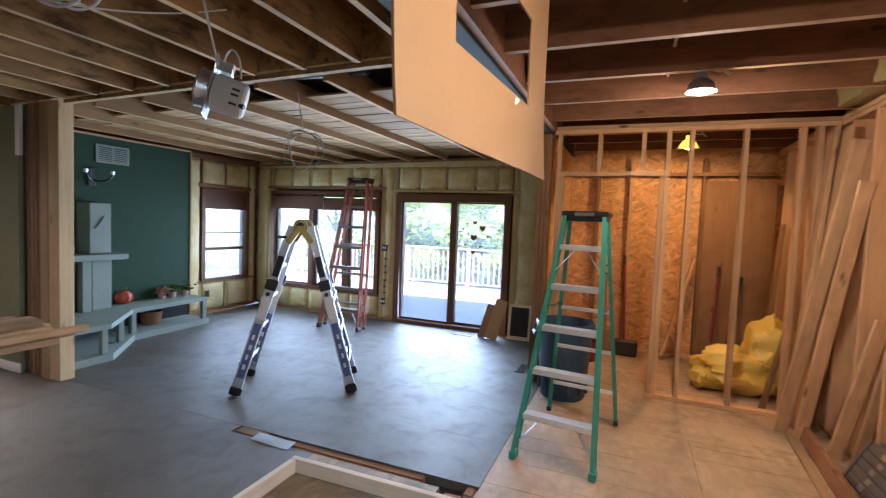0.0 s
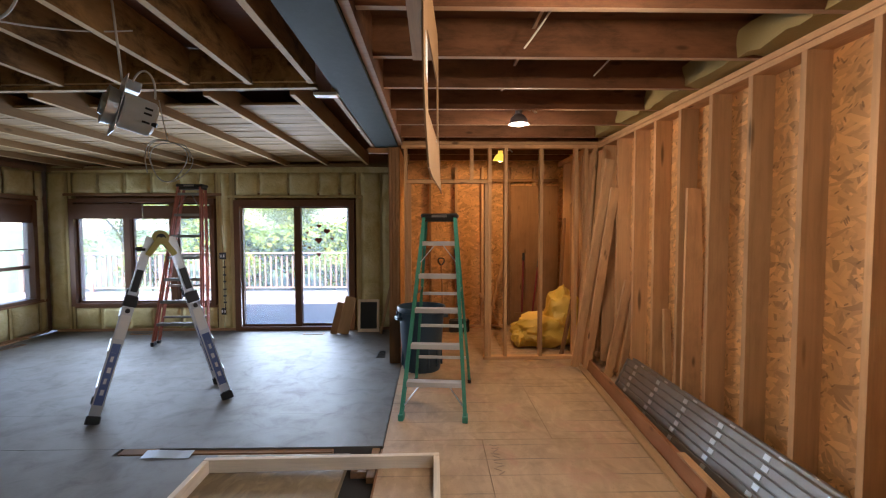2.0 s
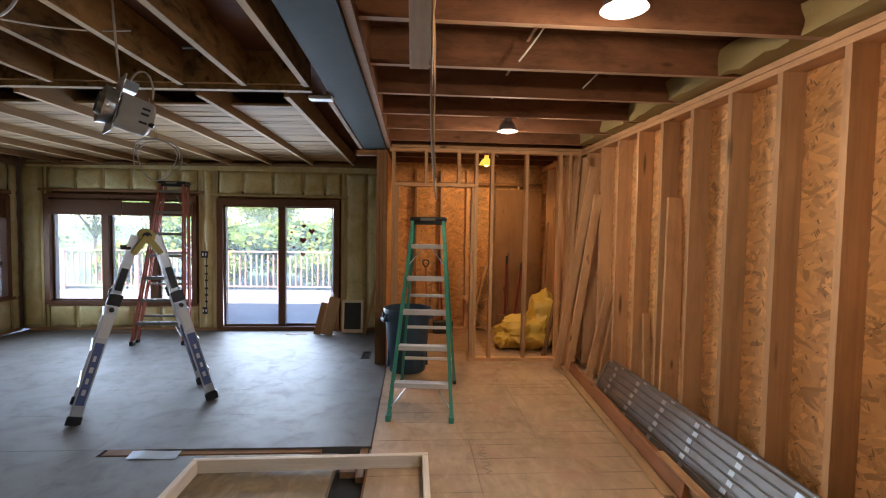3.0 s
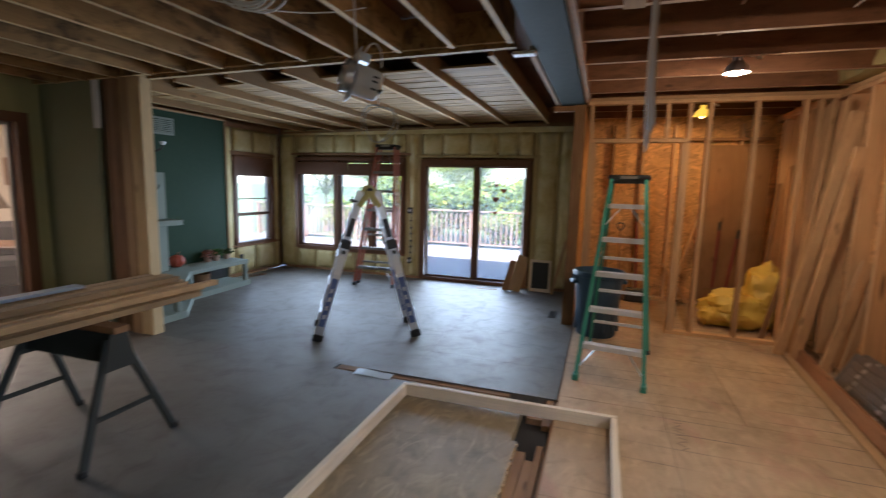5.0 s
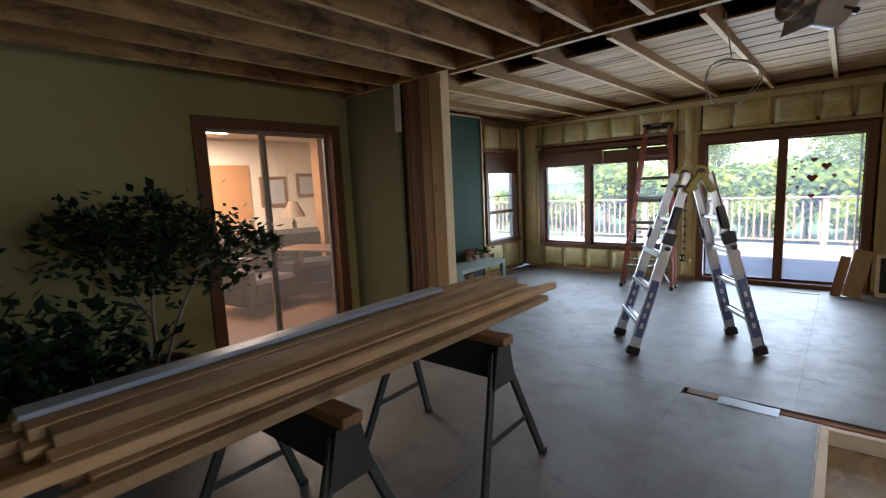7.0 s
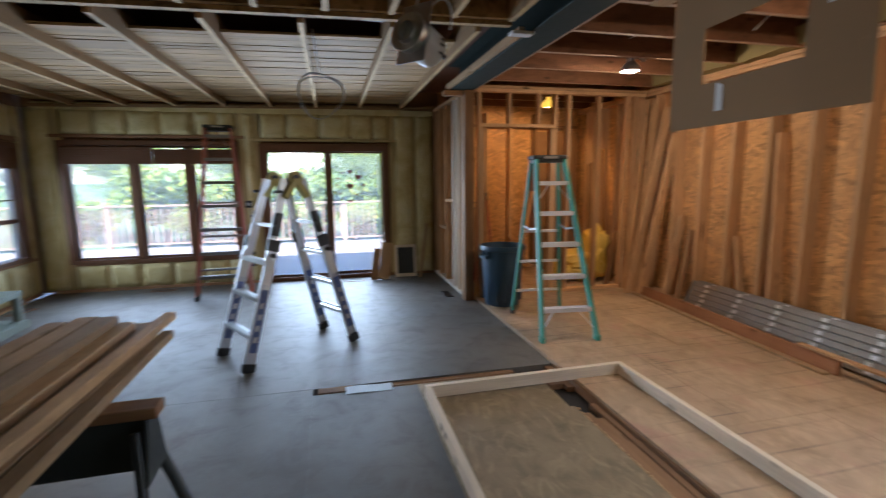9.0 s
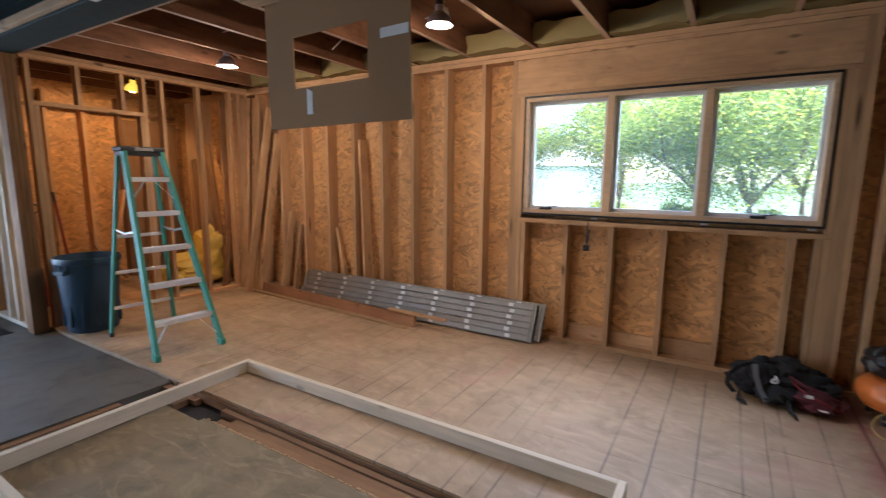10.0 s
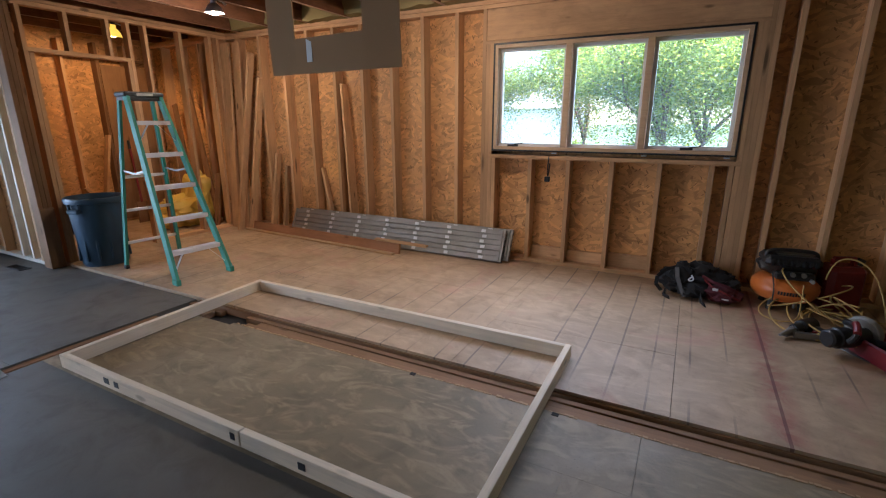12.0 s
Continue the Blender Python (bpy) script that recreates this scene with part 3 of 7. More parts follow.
east_joist_y = [-2.63, -2.02, -1.42, -0.81, -0.21, 0.39, 0.99, 1.61, 2.22, 2.82, 3.42, 4.01, 4.63, 5.24, 5.84, 6.44]
for a, b in zip(east_joist_y, east_joist_y[1:]):
    if b < 4.8:
        part("insulation_batt", lumpy(1.52, 1.77, a + 0.03, b - 0.03, ZC + 0.002, ZC + 0.16, 0.028, a), M_WOOL, wall_e, "brown mineral wool batt", True)

# the east window: three casements in one pine frame
win_e = tagged(new("window_east"), "wide three-pane pine casement window with white sash and black seal", "window", kind="structure")
win_e.location.z = FE
part("seal", fast_boxes([(XE - 0.006, XE + 0.14, WY0, WY0 + 0.014, WZ0, WZ1), (XE - 0.006, XE + 0.14, WY1 - 0.014, WY1, WZ0, WZ1),
                         (XE - 0.006, XE + 0.14, WY0 + 0.014, WY1 - 0.014, WZ0, WZ0 + 0.014), (XE - 0.006, XE + 0.14, WY0 + 0.014, WY1 - 0.014, WZ1 - 0.014, WZ1)]), M_BLACK, win_e, "black foam seal")
M_WINPINE = wood("window_pine", (0.62, 0.43, 0.26), "y", knots=0.1, stain=0.1, spread=0.1, rough=0.5)
fy0, fy1, fz0, fz1 = WY0 + 0.016, WY1 - 0.016, WZ0 + 0.016, WZ1 - 0.016
part("window_frame", fast_boxes([(XE - 0.002, XE + 0.15, fy0, fy0 + 0.03, fz0, fz1), (XE - 0.002, XE + 0.15, fy1 - 0.03, fy1, fz0, fz1),
                                 (XE - 0.002, XE + 0.15, fy0 + 0.03, fy1 - 0.03, fz0, fz0 + 0.03), (XE - 0.002, XE + 0.15, fy0 + 0.03, fy1 - 0.03, fz1 - 0.03, fz1)]), M_WINPINE, win_e, "pale pine frame")
for y in (0.335, -0.355):
    part("mullion", B(XE, XE + 0.15, y - 0.028, y + 0.028, fz0 + 0.03, fz1 - 0.03, 0.003), M_WINPINE, win_e, "pale pine mullion")
for a, b in ((fy0 + 0.03, -0.383), (-0.327, 0.307), (0.363, fy1 - 0.03)):
    z0, z1 = fz0 + 0.03, fz1 - 0.03
    sash = part("sash", fast_boxes([(XE + 0.07, XE + 0.12, a, a + 0.028, z0, z1), (XE + 0.07, XE + 0.12, b - 0.028, b, z0, z1),
                                    (XE + 0.07, XE + 0.12, a + 0.028, b - 0.028, z0, z0 + 0.03), (XE + 0.07, XE + 0.12, a + 0.028, b - 0.028, z1 - 0.03, z1)]), M_WHITE, win_e, "white sash")
    p = part("pane", B(XE + 0.092, XE + 0.098, a + 0.028, b - 0.028, z0 + 0.03, z1 - 0.03), M_GLASS_E, sash)
    p.visible_shadow = False
for y in (0.42, -0.39, -1.03):
    part("shim", box(bmesh.new(), XE - 0.018, XE + 0.03, y - 0.022, y + 0.022, WZ0 - 0.016, WZ0 - 0.004, 0.002), M_WHITE, win_e, "small white shim")
for y in (0.86, -0.72):
    c = box(bmesh.new(), XE + 0.02, XE + 0.07, y - 0.05, y + 0.05, fz0 + 0.03, fz0 + 0.05, 0.004)
    bar(c, (XE + 0.045, y - 0.02, fz0 + 0.05), (XE + 0.03, y - 0.11, fz0 + 0.065), 0.012, 0.008)
    part("crank", c, M_BLACK, win_e, "black folding window crank")

# ---- north wall of the old room: foam between the studs, windows, sliding door ----
SD = (-3.275, -1.455, 0.0, 1.995)      # sliding door
NW = (-5.735, -3.57, 0.385, 2.02)     # triple window
wall_n = setting("wall_north", "exterior stud wall filled with yellow spray foam insulation", "wall")
for a, b, lo, hi in wall_with_holes(XW - 0.15, XE_OUT, 0.0, 2.85, [(SD[0], SD[1], SD[2], SD[3]), (NW[0], NW[1], NW[2], NW[3]), (-0.65, -0.65, 0.0, 0.0)]):
    part("sheathing", B(a, b, YN + 0.10, YN_OUT, lo, hi), M_OLD["z"] if a < -0.8 else M_OSB_N, wall_n)
part("bottom_plate", B(XW, SD[0] - 0.002, YN, YN + 0.098, 0.0, 0.04, 0.002), M_OLD["x"], wall_n)
part("bottom_plate", B(SD[1] + 0.002, -0.76, YN, YN + 0.098, 0.0, 0.04, 0.002), M_OLD["x"], wall_n)
part("top_plate", lumpy(XW, -0.76, YN + 0.004, YN + 0.098, 2.41, 2.495, 0.012, 3, 9), M_FOAM, wall_n, "foam covered top plate", True)
part("header", B(-3.37, -1.33, YN + 0.002, YN + 0.098, 2.03, 2.07, 0.003), M_FOAMY, wall_n)
part("header", B(-5.82, -3.46, YN + 0.002, YN + 0.098, 2.06, 2.10, 0.003), M_OLD["x"], wall_n)
old_stud = mesh_of(box(bmesh.new(), -0.019, 0.019, 0, 0.096, 0, 1.0), name="old_stud")
old_stud.materials.append(M_FOAMY)


def nstud(x, z0, z1, parent=wall_n, y=YN + 0.013):
    ob = new("stud", old_stud)
    ob.parent = parent
    ob.matrix_basis = pose(x, y, z0) @ Matrix.Diagonal((1, 1, z1 - z0, 1))


for x in (-5.78, -5.72, -3.525, -3.485, -3.32, -3.28, -1.41, -1.37, -1.05):
    nstud(x, 0.04, 2.42)
for x in (-5.30, -4.90, -4.50, -4.10, -3.78):
    nstud(x, 0.04, 0.36)
for x in (-5.3, -4.9, -4.5, -4.1, -3.8, -2.9, -2.45, -2.0, -1.68):
    nstud(x, 2.11, 2.42)
part("sill_plate", B(-5.70, -3.545, YN + 0.004, YN + 0.098, 0.362, 0.402, 0.002), M_OLD["x"], wall_n)


def foam(x0, x1, z0, z1, parent, seed, axis="x", at=YN):
    """Cured foam bulging between two studs."""
    nx, nz = max(3, int((x1 - x0) / 0.05)), max(3, int((z1 - z0) / 0.06))
    bm = bmesh.new()
    grid = []
    for j in range(nz + 1):
        row = []
        for i in range(nx + 1):
            u, w = i / nx, j / nz
            a, z = x0 + (x1 - x0) * u, z0 + (z1 - z0) * w
            edge = min(u, 1 - u, 0.5) * (x1 - x0)
            ez = min(w, 1 - w) * (z1 - z0)
            d = 0.026 - 0.024 * min(1, edge / 0.07) ** 0.6 * min(1, ez / 0.05) ** 0.5
            d += 0.014 * noise.noise(Vector((a * 7, z * 6, seed))) + 0.006 * noise.noise(Vector((a * 23, z * 21, seed)))
            d = max(d, -0.012)
            row.append(bm.verts.new((a, at + d, z) if axis == "x" else (at - d, a, z)))
        grid.append(row)
    for j in range(nz):
        for i in range(nx):
            bm.faces.new((grid[j][i], grid[j][i + 1], grid[j + 1][i + 1], grid[j + 1][i]))
    bmesh.ops.recalc_face_normals(bm, faces=bm.faces)
    ob = part("foam", bm, M_FOAM, parent, "lumpy yellow spray foam", True)
    so = ob.modifiers.new("thick", "SOLIDIFY")
    so.thickness, so.offset = 0.02, 0.0
    return ob


sx = [-5.30, -4.90, -4.50, -4.10, -3.78]
edges_lo = [-5.70] + sx + [-3.545]
for k, (a, b) in enumerate(zip(edges_lo, edges_lo[1:])):
    foam(a + 0.02, b - 0.02, 0.04, 0.362, wall_n, k)
for k, (a, b) in enumerate(((-6.06, -5.80), (-3.465, -3.34), (-1.35, -1.07), (-1.03, -0.77))):
    foam(a, b, 0.04, 2.42, wall_n, 20 + k)
hi_x = [-5.70, -5.3, -4.9, -4.5, -4.1, -3.8, -3.545]
for k, (a, b) in enumerate(zip(hi_x, hi_x[1:])):
    foam(a + 0.02, b - 0.02, 2.10, 2.42, wall_n, 30 + k)
hi_x = [-3.26, -2.9, -2.45, -2.0, -1.68, -1.43]
for k, (a, b) in enumerate(zip(hi_x, hi_x[1:])):
    foam(a + 0.02, b - 0.02, 2.07, 2.42, wall_n, 40 + k)

# triple window of the north wall
win_n = tagged(new("window_north"), "brown wooden triple window with a raised brown blind", "window", kind="structure")
wf = [(NW[0], NW[0] + 0.07, YN - 0.012, YN_OUT, NW[2], NW[3]), (NW[1] - 0.07, NW[1], YN - 0.012, YN_OUT, NW[2], NW[3]),
      (NW[0] + 0.07, NW[1] - 0.07, YN - 0.012, YN_OUT, NW[2], NW[2] + 0.05), (NW[0] + 0.07, NW[1] - 0.07, YN - 0.012, YN_OUT, NW[3] - 0.06, NW[3])]
part("window_frame", fast_boxes(wf), M_TRIM, win_n, "brown stained wooden frame")
for x in (-4.885, -4.20):
    part("mullion", B(x - 0.05, x + 0.05, YN + 0.0, YN_OUT - 0.02, NW[2] + 0.05, NW[3] - 0.06, 0.004), M_TRIM, win_n)
xs = [NW[0] + 0.07, -4.935, -4.835, -4.25, -4.15, NW[1] - 0.07]
for a, b in zip(xs[::2], xs[1::2]):
    z0, z1 = NW[2] + 0.05, NW[3] - 0.06
    s = part("sash", fast_boxes([(a, a + 0.02, YN + 0.06, YN + 0.10, z0, z1), (b - 0.02, b, YN + 0.06, YN + 0.10, z0, z1),
                                 (a + 0.02, b - 0.02, YN + 0.06, YN + 0.10, z0, z0 + 0.025), (a + 0.02, b - 0.02, YN + 0.06, YN + 0.10, z1 - 0.025, z1)]), M_TRIM, win_n)
    p = part("pane", B(a + 0.02, b - 0.02, YN + 0.077, YN + 0.083, z0 + 0.025, z1 - 0.025), M_GLASS_N, s)
    p.visible_shadow = False
for k, (a, b) in enumerate(((NW[0] + 0.03, -4.62), (-4.61, NW[1] - 0.03))):
    bl = [(a, b, YN - 0.045, YN - 0.014, 1.715 + 0.022 * j, 1.734 + 0.022 * j) for j in range(10 - k)]
    bl.append((a + 0.004, b - 0.004, YN - 0.034, YN - 0.024, 1.717, bl[-1][5]))
    part("blind", fast_boxes(bl), M_TRIM, win_n, "raised brown slatted blind")

# sliding door
door_n = tagged(new("door_sliding"), "closed brown-framed sliding glass patio door", "door", kind="structure")
df = [(SD[0], SD[0] + 0.09, YN - 0.014, YN_OUT, 0.0, SD[3]), (SD[1] - 0.09, SD[1], YN - 0.014, YN_OUT, 0.0, SD[3]),
      (SD[0] + 0.09, SD[1] - 0.09, YN - 0.014, YN_OUT, SD[3] - 0.10, SD[3]), (SD[0] + 0.09, SD[1] - 0.09, YN - 0.014, YN_OUT, 0.0, 0.055)]
part("door_frame", fast_boxes(df), M_TRIM, door_n, "brown stained wooden frame")
for k, (a, b, y) in enumerate(((SD[0] + 0.09, -2.285, YN + 0.05), (-2.385, SD[1] - 0.09, YN + 0.105))):
    z0, z1 = 0.055, SD[3] - 0.10
    s = part("door_leaf", fast_boxes([(a, a + (0.015 if k == 0 else 0.10), y, y + 0.045, z0, z1), (b - (0.10 if k == 0 else 0.015), b, y, y + 0.045, z0, z1),
                                      (a + (0.015 if k == 0 else 0.10), b - (0.10 if k == 0 else 0.015), y, y + 0.045, z0, z0 + 0.03), (a + (0.015 if k == 0 else 0.10), b - (0.10 if k == 0 else 0.015), y, y + 0.045, z1 - 0.02, z1)]), M_TRIM, door_n)
    p = part("pane", B(a + 0.015, b - 0.015, y + 0.019, y + 0.025, z0 + 0.03, z1 - 0.02), M_GLASS_N, s)
    p.visible_shadow = False
part("screen_stile", B(-1.60, -1.58, YN + 0.155, YN + 0.18, 0.06, 1.89), M_WHITE, door_n, "white screen door stile")

# ---- west side ----
LW = (5.49, 6.457, 0.50, 1.97)      # small window, along y
DR = (1.13, 2.49, 0.0, 2.10)       # opening to the next room, along y
wall_w = setting("wall_west", "west wall, sage drywall by the doorway and foam by the window", "wall")
for a, b, lo, hi in wall_with_holes(YS, 2.71, 0.0, 2.85, [DR]):
    part("drywall", B(XW - 0.14, XW, a, b, lo, hi), M_OLIVE, wall_w, "sage green painted drywall")
for a, b, lo, hi in wall_with_holes(2.71, YN_OUT, 0.0, 2.85, [LW]):
    part("sheathing", B(XB - 0.14, XB - 0.06, a, b, lo, hi), M_OLD["z"], wall_w)
part("green_panel", B(XB - 0.06, -5.90, 2.84, 5.125, 0.0, 2.455), M_GREENWALL, wall_w, "dark slate green painted chimney wall")
part("edge_trim", B(XB - 0.06, -5.885, 5.127, 5.15, 0.0, 2.46, 0.002), M_PINE["z"], wall_w)
part("edge_trim", B(XB - 0.06, -5.88, 2.84, 5.125, 2.458, 2.48, 0.002), M_PINE["y"], wall_w)
for z0, z1 in ((0.0, 0.04), (0.47, 0.515), (1.99, 2.05), (2.42, 2.50)):
    part("plate", B(XB - 0.058, XB - 0.002, 5.16, YN - 0.002, z0, z1, 0.002), M_OLD["y"], wall_w)
for k, (a, b, z0, z1) in enumerate(((5.16, 5.46, 0.04, 2.42), (6.48, 6.60, 0.04, 2.42), (5.51, 5.95, 0.04, 0.47), (5.99, 6.45, 0.04, 0.47), (5.51, 5.94, 2.05, 2.42), (5.98, 6.45, 2.05, 2.42))):
    foam(a, b, z0, z1, wall_w, 60 + k, "y", XB + 0.0)
for y in (5.475, 5.97, 6.465):
    ob = new("stud", old_stud)
    ob.parent = wall_w
    ob.matrix_basis = pose(XB - 0.004, y, 0.04, 0, 0, 90) @ Matrix.Diagonal((1, 0.5, 0.43, 1))
win_w = tagged(new("window_west"), "small brown double-hung window with muntins and a raised blind", "window", kind="structure")
part("window_frame", fast_boxes([(XB - 0.15, XB + 0.012, LW[0], LW[0] + 0.07, LW[2], LW[3]), (XB - 0.15, XB + 0.012, LW[1] - 0.07, LW[1], LW[2], LW[3]),
                                 (XB - 0.15, XB + 0.012, LW[0] + 0.07, LW[1] - 0.07, LW[2], LW[2] + 0.045), (XB - 0.15, XB + 0.012, LW[0] + 0.07, LW[1] - 0.07, LW[3] - 0.06, LW[3])]), M_TRIM, win_w)
part("meeting_rail", B(XB - 0.10, XB - 0.06, LW[0] + 0.07, LW[1] - 0.07, 0.985, 1.035, 0.003), M_TRIM, win_w)
p = part("pane", B(XB - 0.085, XB - 0.079, LW[0] + 0.07, LW[1] - 0.07, LW[2] + 0.045, LW[3] - 0.06), M_GLASS_N, win_w)
p.visible_shadow = False
mb = [(XB - 0.078, XB - 0.07, LW[0] + 0.07, LW[1] - 0.07, 1.262, 1.278)]
part("muntins", fast_boxes(mb), M_TRIM, win_w)
part("blind", fast_boxes([(XB - 0.05, XB - 0.01, LW[0] + 0.07, LW[1] - 0.07, 1.655 + 0.026 * k, 1.677 + 0.026 * k) for k in range(10)] + [(XB - 0.035, XB - 0.025, LW[0] + 0.074, LW[1] - 0.074, 1.657, 1.91)]), M_TRIM, win_w, "raised brown slatted blind")

# door to the next room, a glass sliding pair in oak trim
door_w = tagged(new("door_west"), "oak-trimmed sliding glass door to a lit living room", "door", kind="structure")
tr = [(XW - 0.14, XW + 0.022, DR[0] - 0.09, DR[0] + 0.02, 0.0, DR[3] + 0.09), (XW - 0.14, XW + 0.022, DR[1] - 0.02, DR[1] + 0.09, 0.0, DR[3] + 0.09),
      (XW - 0.14, XW + 0.022, DR[0] + 0.02, DR[1] - 0.02, DR[3] - 0.01, DR[3] + 0.09)]
part("casing", fast_boxes(tr), M_TRIM, door_w, "brown oak casing")
for a, b, x in ((DR[0] + 0.02, 1.74, XW - 0.05), (1.70, DR[1] - 0.02, XW - 0.09)):
    s = part("door_leaf", fast_boxes([(x - 0.03, x, a, a + 0.03, 0.02, DR[3] - 0.01), (x - 0.03, x, b - 0.03, b, 0.02, DR[3] - 0.01), (x - 0.03, x, a + 0.03, b - 0.03, 0.02, 0.07), (x - 0.03, x, a + 0.03, b - 0.03, DR[3] - 0.04, DR[3] - 0.01)]), M_ALU_D, door_w)
    p = part("pane", B(x - 0.018, x - 0.012, a + 0.03, b - 0.03, 0.07, DR[3] - 0.04), M_GLASS_T, s)
    p.visible_shadow = False

# short return wall, its cut studs and the timber post
wall_r = setting("wall_return", "short grey drywall return ending in cut studs and a post", "wall")
part("drywall", B(XW, -5.17, 2.66, 2.70, 0.0, ZC + 0.15), M_GREY, wall_r, "grey drywall with a broken edge")
part("drywall", B(-5.20, -5.13, 2.655, 2.68, 2.05, ZC), M_WHITE, wall_r, "white broken drywall strip")
part("backing", B(XW + 0.05, -5.10, 2.74, 2.83, 0.0, ZC - 0.02), M_GREY, wall_r)
for x, w in ((-5.08, 0.04), (-5.02, 0.035), (-4.955, 0.04), (-4.90, 0.035)):
    part("stud", B(x - w / 2, x + w / 2, 2.69, 2.80, 0.0, ZC, 0.003), M_OLD["z"], wall_r)
part("stud", B(-4.865, -4.755, 2.675, 2.805, 0.0, ZC + 0.02, 0.004), M_PINE["z"], wall_r, "pine stud beside the post")
part("post", B(-4.751, -4.60, 2.68, 2.805, 0.0, ZC + 0.02, 0.005), wood("pale_post", (0.60, 0.435, 0.23), "z", spread=0.1), wall_r, "pale new timber post")
part("baseboard", B(XW + 0.02, -5.15, 2.645, 2.66, 0.0, 0.09, 0.004), M_WHITE, wall_r, "white painted baseboard")
wall_r.location.y = 0.05
wall_s = setting("wall_south", "plain sage drywall closing the room", "wall")
part("drywall", B(XW - 0.14, XE_OUT, YS - 0.12, YS, -0.3, 2.9), M_OLIVE, wall_s)

# ---- partition of the utility room ----
part_n = setting("partition", "new bare stud partition with a framed door opening", "wall")
part_n.location.z = FE
P0, P1 = 4.885, 4.975
ps = mesh_of(box(bmesh.new(), -0.019, 0.019, 0, 0.088, 0, 1.0), name="partition_stud")
ps.materials.append(M_FRESH["z"])


def pstud(x, z0, z1, w=1.0):
    ob = new("stud", ps)
    ob.parent = part_n
    ob.matrix_basis = pose(x, P0 + 0.001, z0) @ Matrix.Diagonal((w, 1, z1 - z0, 1))


part("bottom_plate", B(0.335, XE - 0.002, P0, P1, 0.0, 0.038, 0.002), M_FRESH["x"], part_n)
part("top_plate", B(-0.62, XE - 0.002, P0, P1, 2.475, 2.513, 0.002), M_FRESH["x"], part_n)
part("top_plate", B(-0.62, XE - 0.002, P0, P1, 2.515, ZC, 0.002), M_FRESH["x"], part_n)
for x in (-0.57, -0.53):
    pstud(x, 0.0, 2.07 if x > -0.55 else 2.475)
for x in (0.365, 0.405):
    pstud(x, 0.038, 2.07 if x < 0.38 else 2.475)
for x in (0.592, 1.008, 1.412, 1.53, 1.635):
    pstud(x, 0.038, 2.475)
part("door_header", B(-0.57, 0.385, P0 + 0.001, P1 - 0.001, 2.072, 2.112, 0.002), M_FRESH["x"], part_n)
for x in (-0.19, 0.195):
    pstud(x, 2.112, 2.475)
# dark post pack under the beam, with a dirty sheathing face
column = setting("beam_post", "dark brown timber post pack under the steel beam", "post")
for k, x in enumerate((-0.745, -0.705, -0.665)):
    part("ply", B(x - 0.019, x + 0.019, 4.86, 5.00, 0.0, 2.50, 0.003), M_OLD["z"], column)
part("cover", B(-0.766, -0.643, 4.845, 4.859, 0.0, 0.62), M_OLD["z"], column)
wall_u = setting("wall_utility", "new stud wall of the utility room with strand board behind", "wall")
wall_u.location.z = FE
part("bottom_plate", B(-0.75, -0.662, 5.002, YN - 0.002, 0.0, 0.038, 0.002), M_WHITEWOOD, wall_u)
part("top_plate", B(-0.75, -0.662, 5.002, YN - 0.002, 2.46, 2.50, 0.002), M_FRESH["y"], wall_u)
for y in (5.06, 5.25, 5.47, 5.88, 6.28, 6.55):
    part("stud", B(-0.75, -0.662, y - 0.019, y + 0.019, 0.038, 2.46, 0.002), M_WHITEWOOD if y in (5.25, 5.47) else M_FRESH["z"], wall_u)
for y0, y1, z in ((5.49, 5.86, 1.15), (5.90, 6.26, 0.75)):
    part("blocking", B(-0.745, -0.668, y0, y1, z, z + 0.038, 0.002), M_FRESH["y"], wall_u)
part("backing", B(-0.658, -0.646, 5.002, YN + 0.09, 0.0, 2.5), M_OSB, wall_u)
for x in (-0.30, 0.10, 0.50, 0.92, 1.30):
    part("stud", B(x - 0.019, x + 0.019, YN - 0.03, YN + 0.099, 0.038, 2.47, 0.002), M_OLD["z"] if x in (-0.3, 0.92) else M_FRESH["z"], wall_u)
part("bottom_plate", B(-0.645, XE - 0.002, YN - 0.03, YN + 0.099, 0.0, 0.036, 0.002), M_FRESH["x"], wall_u)
part("band", B(-0.645, XE - 0.002, YN - 0.05, YN - 0.032, 2.25, 2.29, 0.002), M_OLD["x"], wall_u)
# added brown sheet imitates the shadow in the right-hand stud bays
part("dark_panel", B(0.94, XE - 0.002, YN - 0.045, YN - 0.031, 0.04, 2.19), M_OLD["z"], wall_u, "brown sheet standing in for shadowed stud bays")
for p, q in (((0.78, 6.45, 0.05), (0.45, 6.54, 0.55)), ((0.55, 6.40, 0.05), (0.86, 6.54, 1.25))):
    part("brace", bar(bmesh.new(), p, q, 0.035, 0.09, (0, 1, 0), 0.002), M_FRESH["z"], wall_u)

# ---- ceilings ----


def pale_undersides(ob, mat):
    """Gives the bottom face of each box a second, paler wood."""
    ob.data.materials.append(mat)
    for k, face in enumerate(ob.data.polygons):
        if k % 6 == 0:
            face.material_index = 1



rows = []
x = -1.07
west_joist_x = []
while x > XW + 0.1:
    west_joist_x.append(x)
    rows.append((x - 0.019, x + 0.019, YS, 2.66, ZC, 2.785))
    x -= 0.4115
rows.append((XW, -1.05, 2.662, 2.70, ZC + 0.02, 2.785))
rows.append((XW + 1.5, -1.05, 2.702, 2.755, ZC - 0.012, ZC + 0.018))
SAG = pose(-1.0, 0, ZC, 0, -0.9, 0) @ pose(1.0, 0, -ZC)
ceil_w = part("ceiling_west", fast_boxes(rows), M_JOIST_W, m=SAG)
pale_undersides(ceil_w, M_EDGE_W)
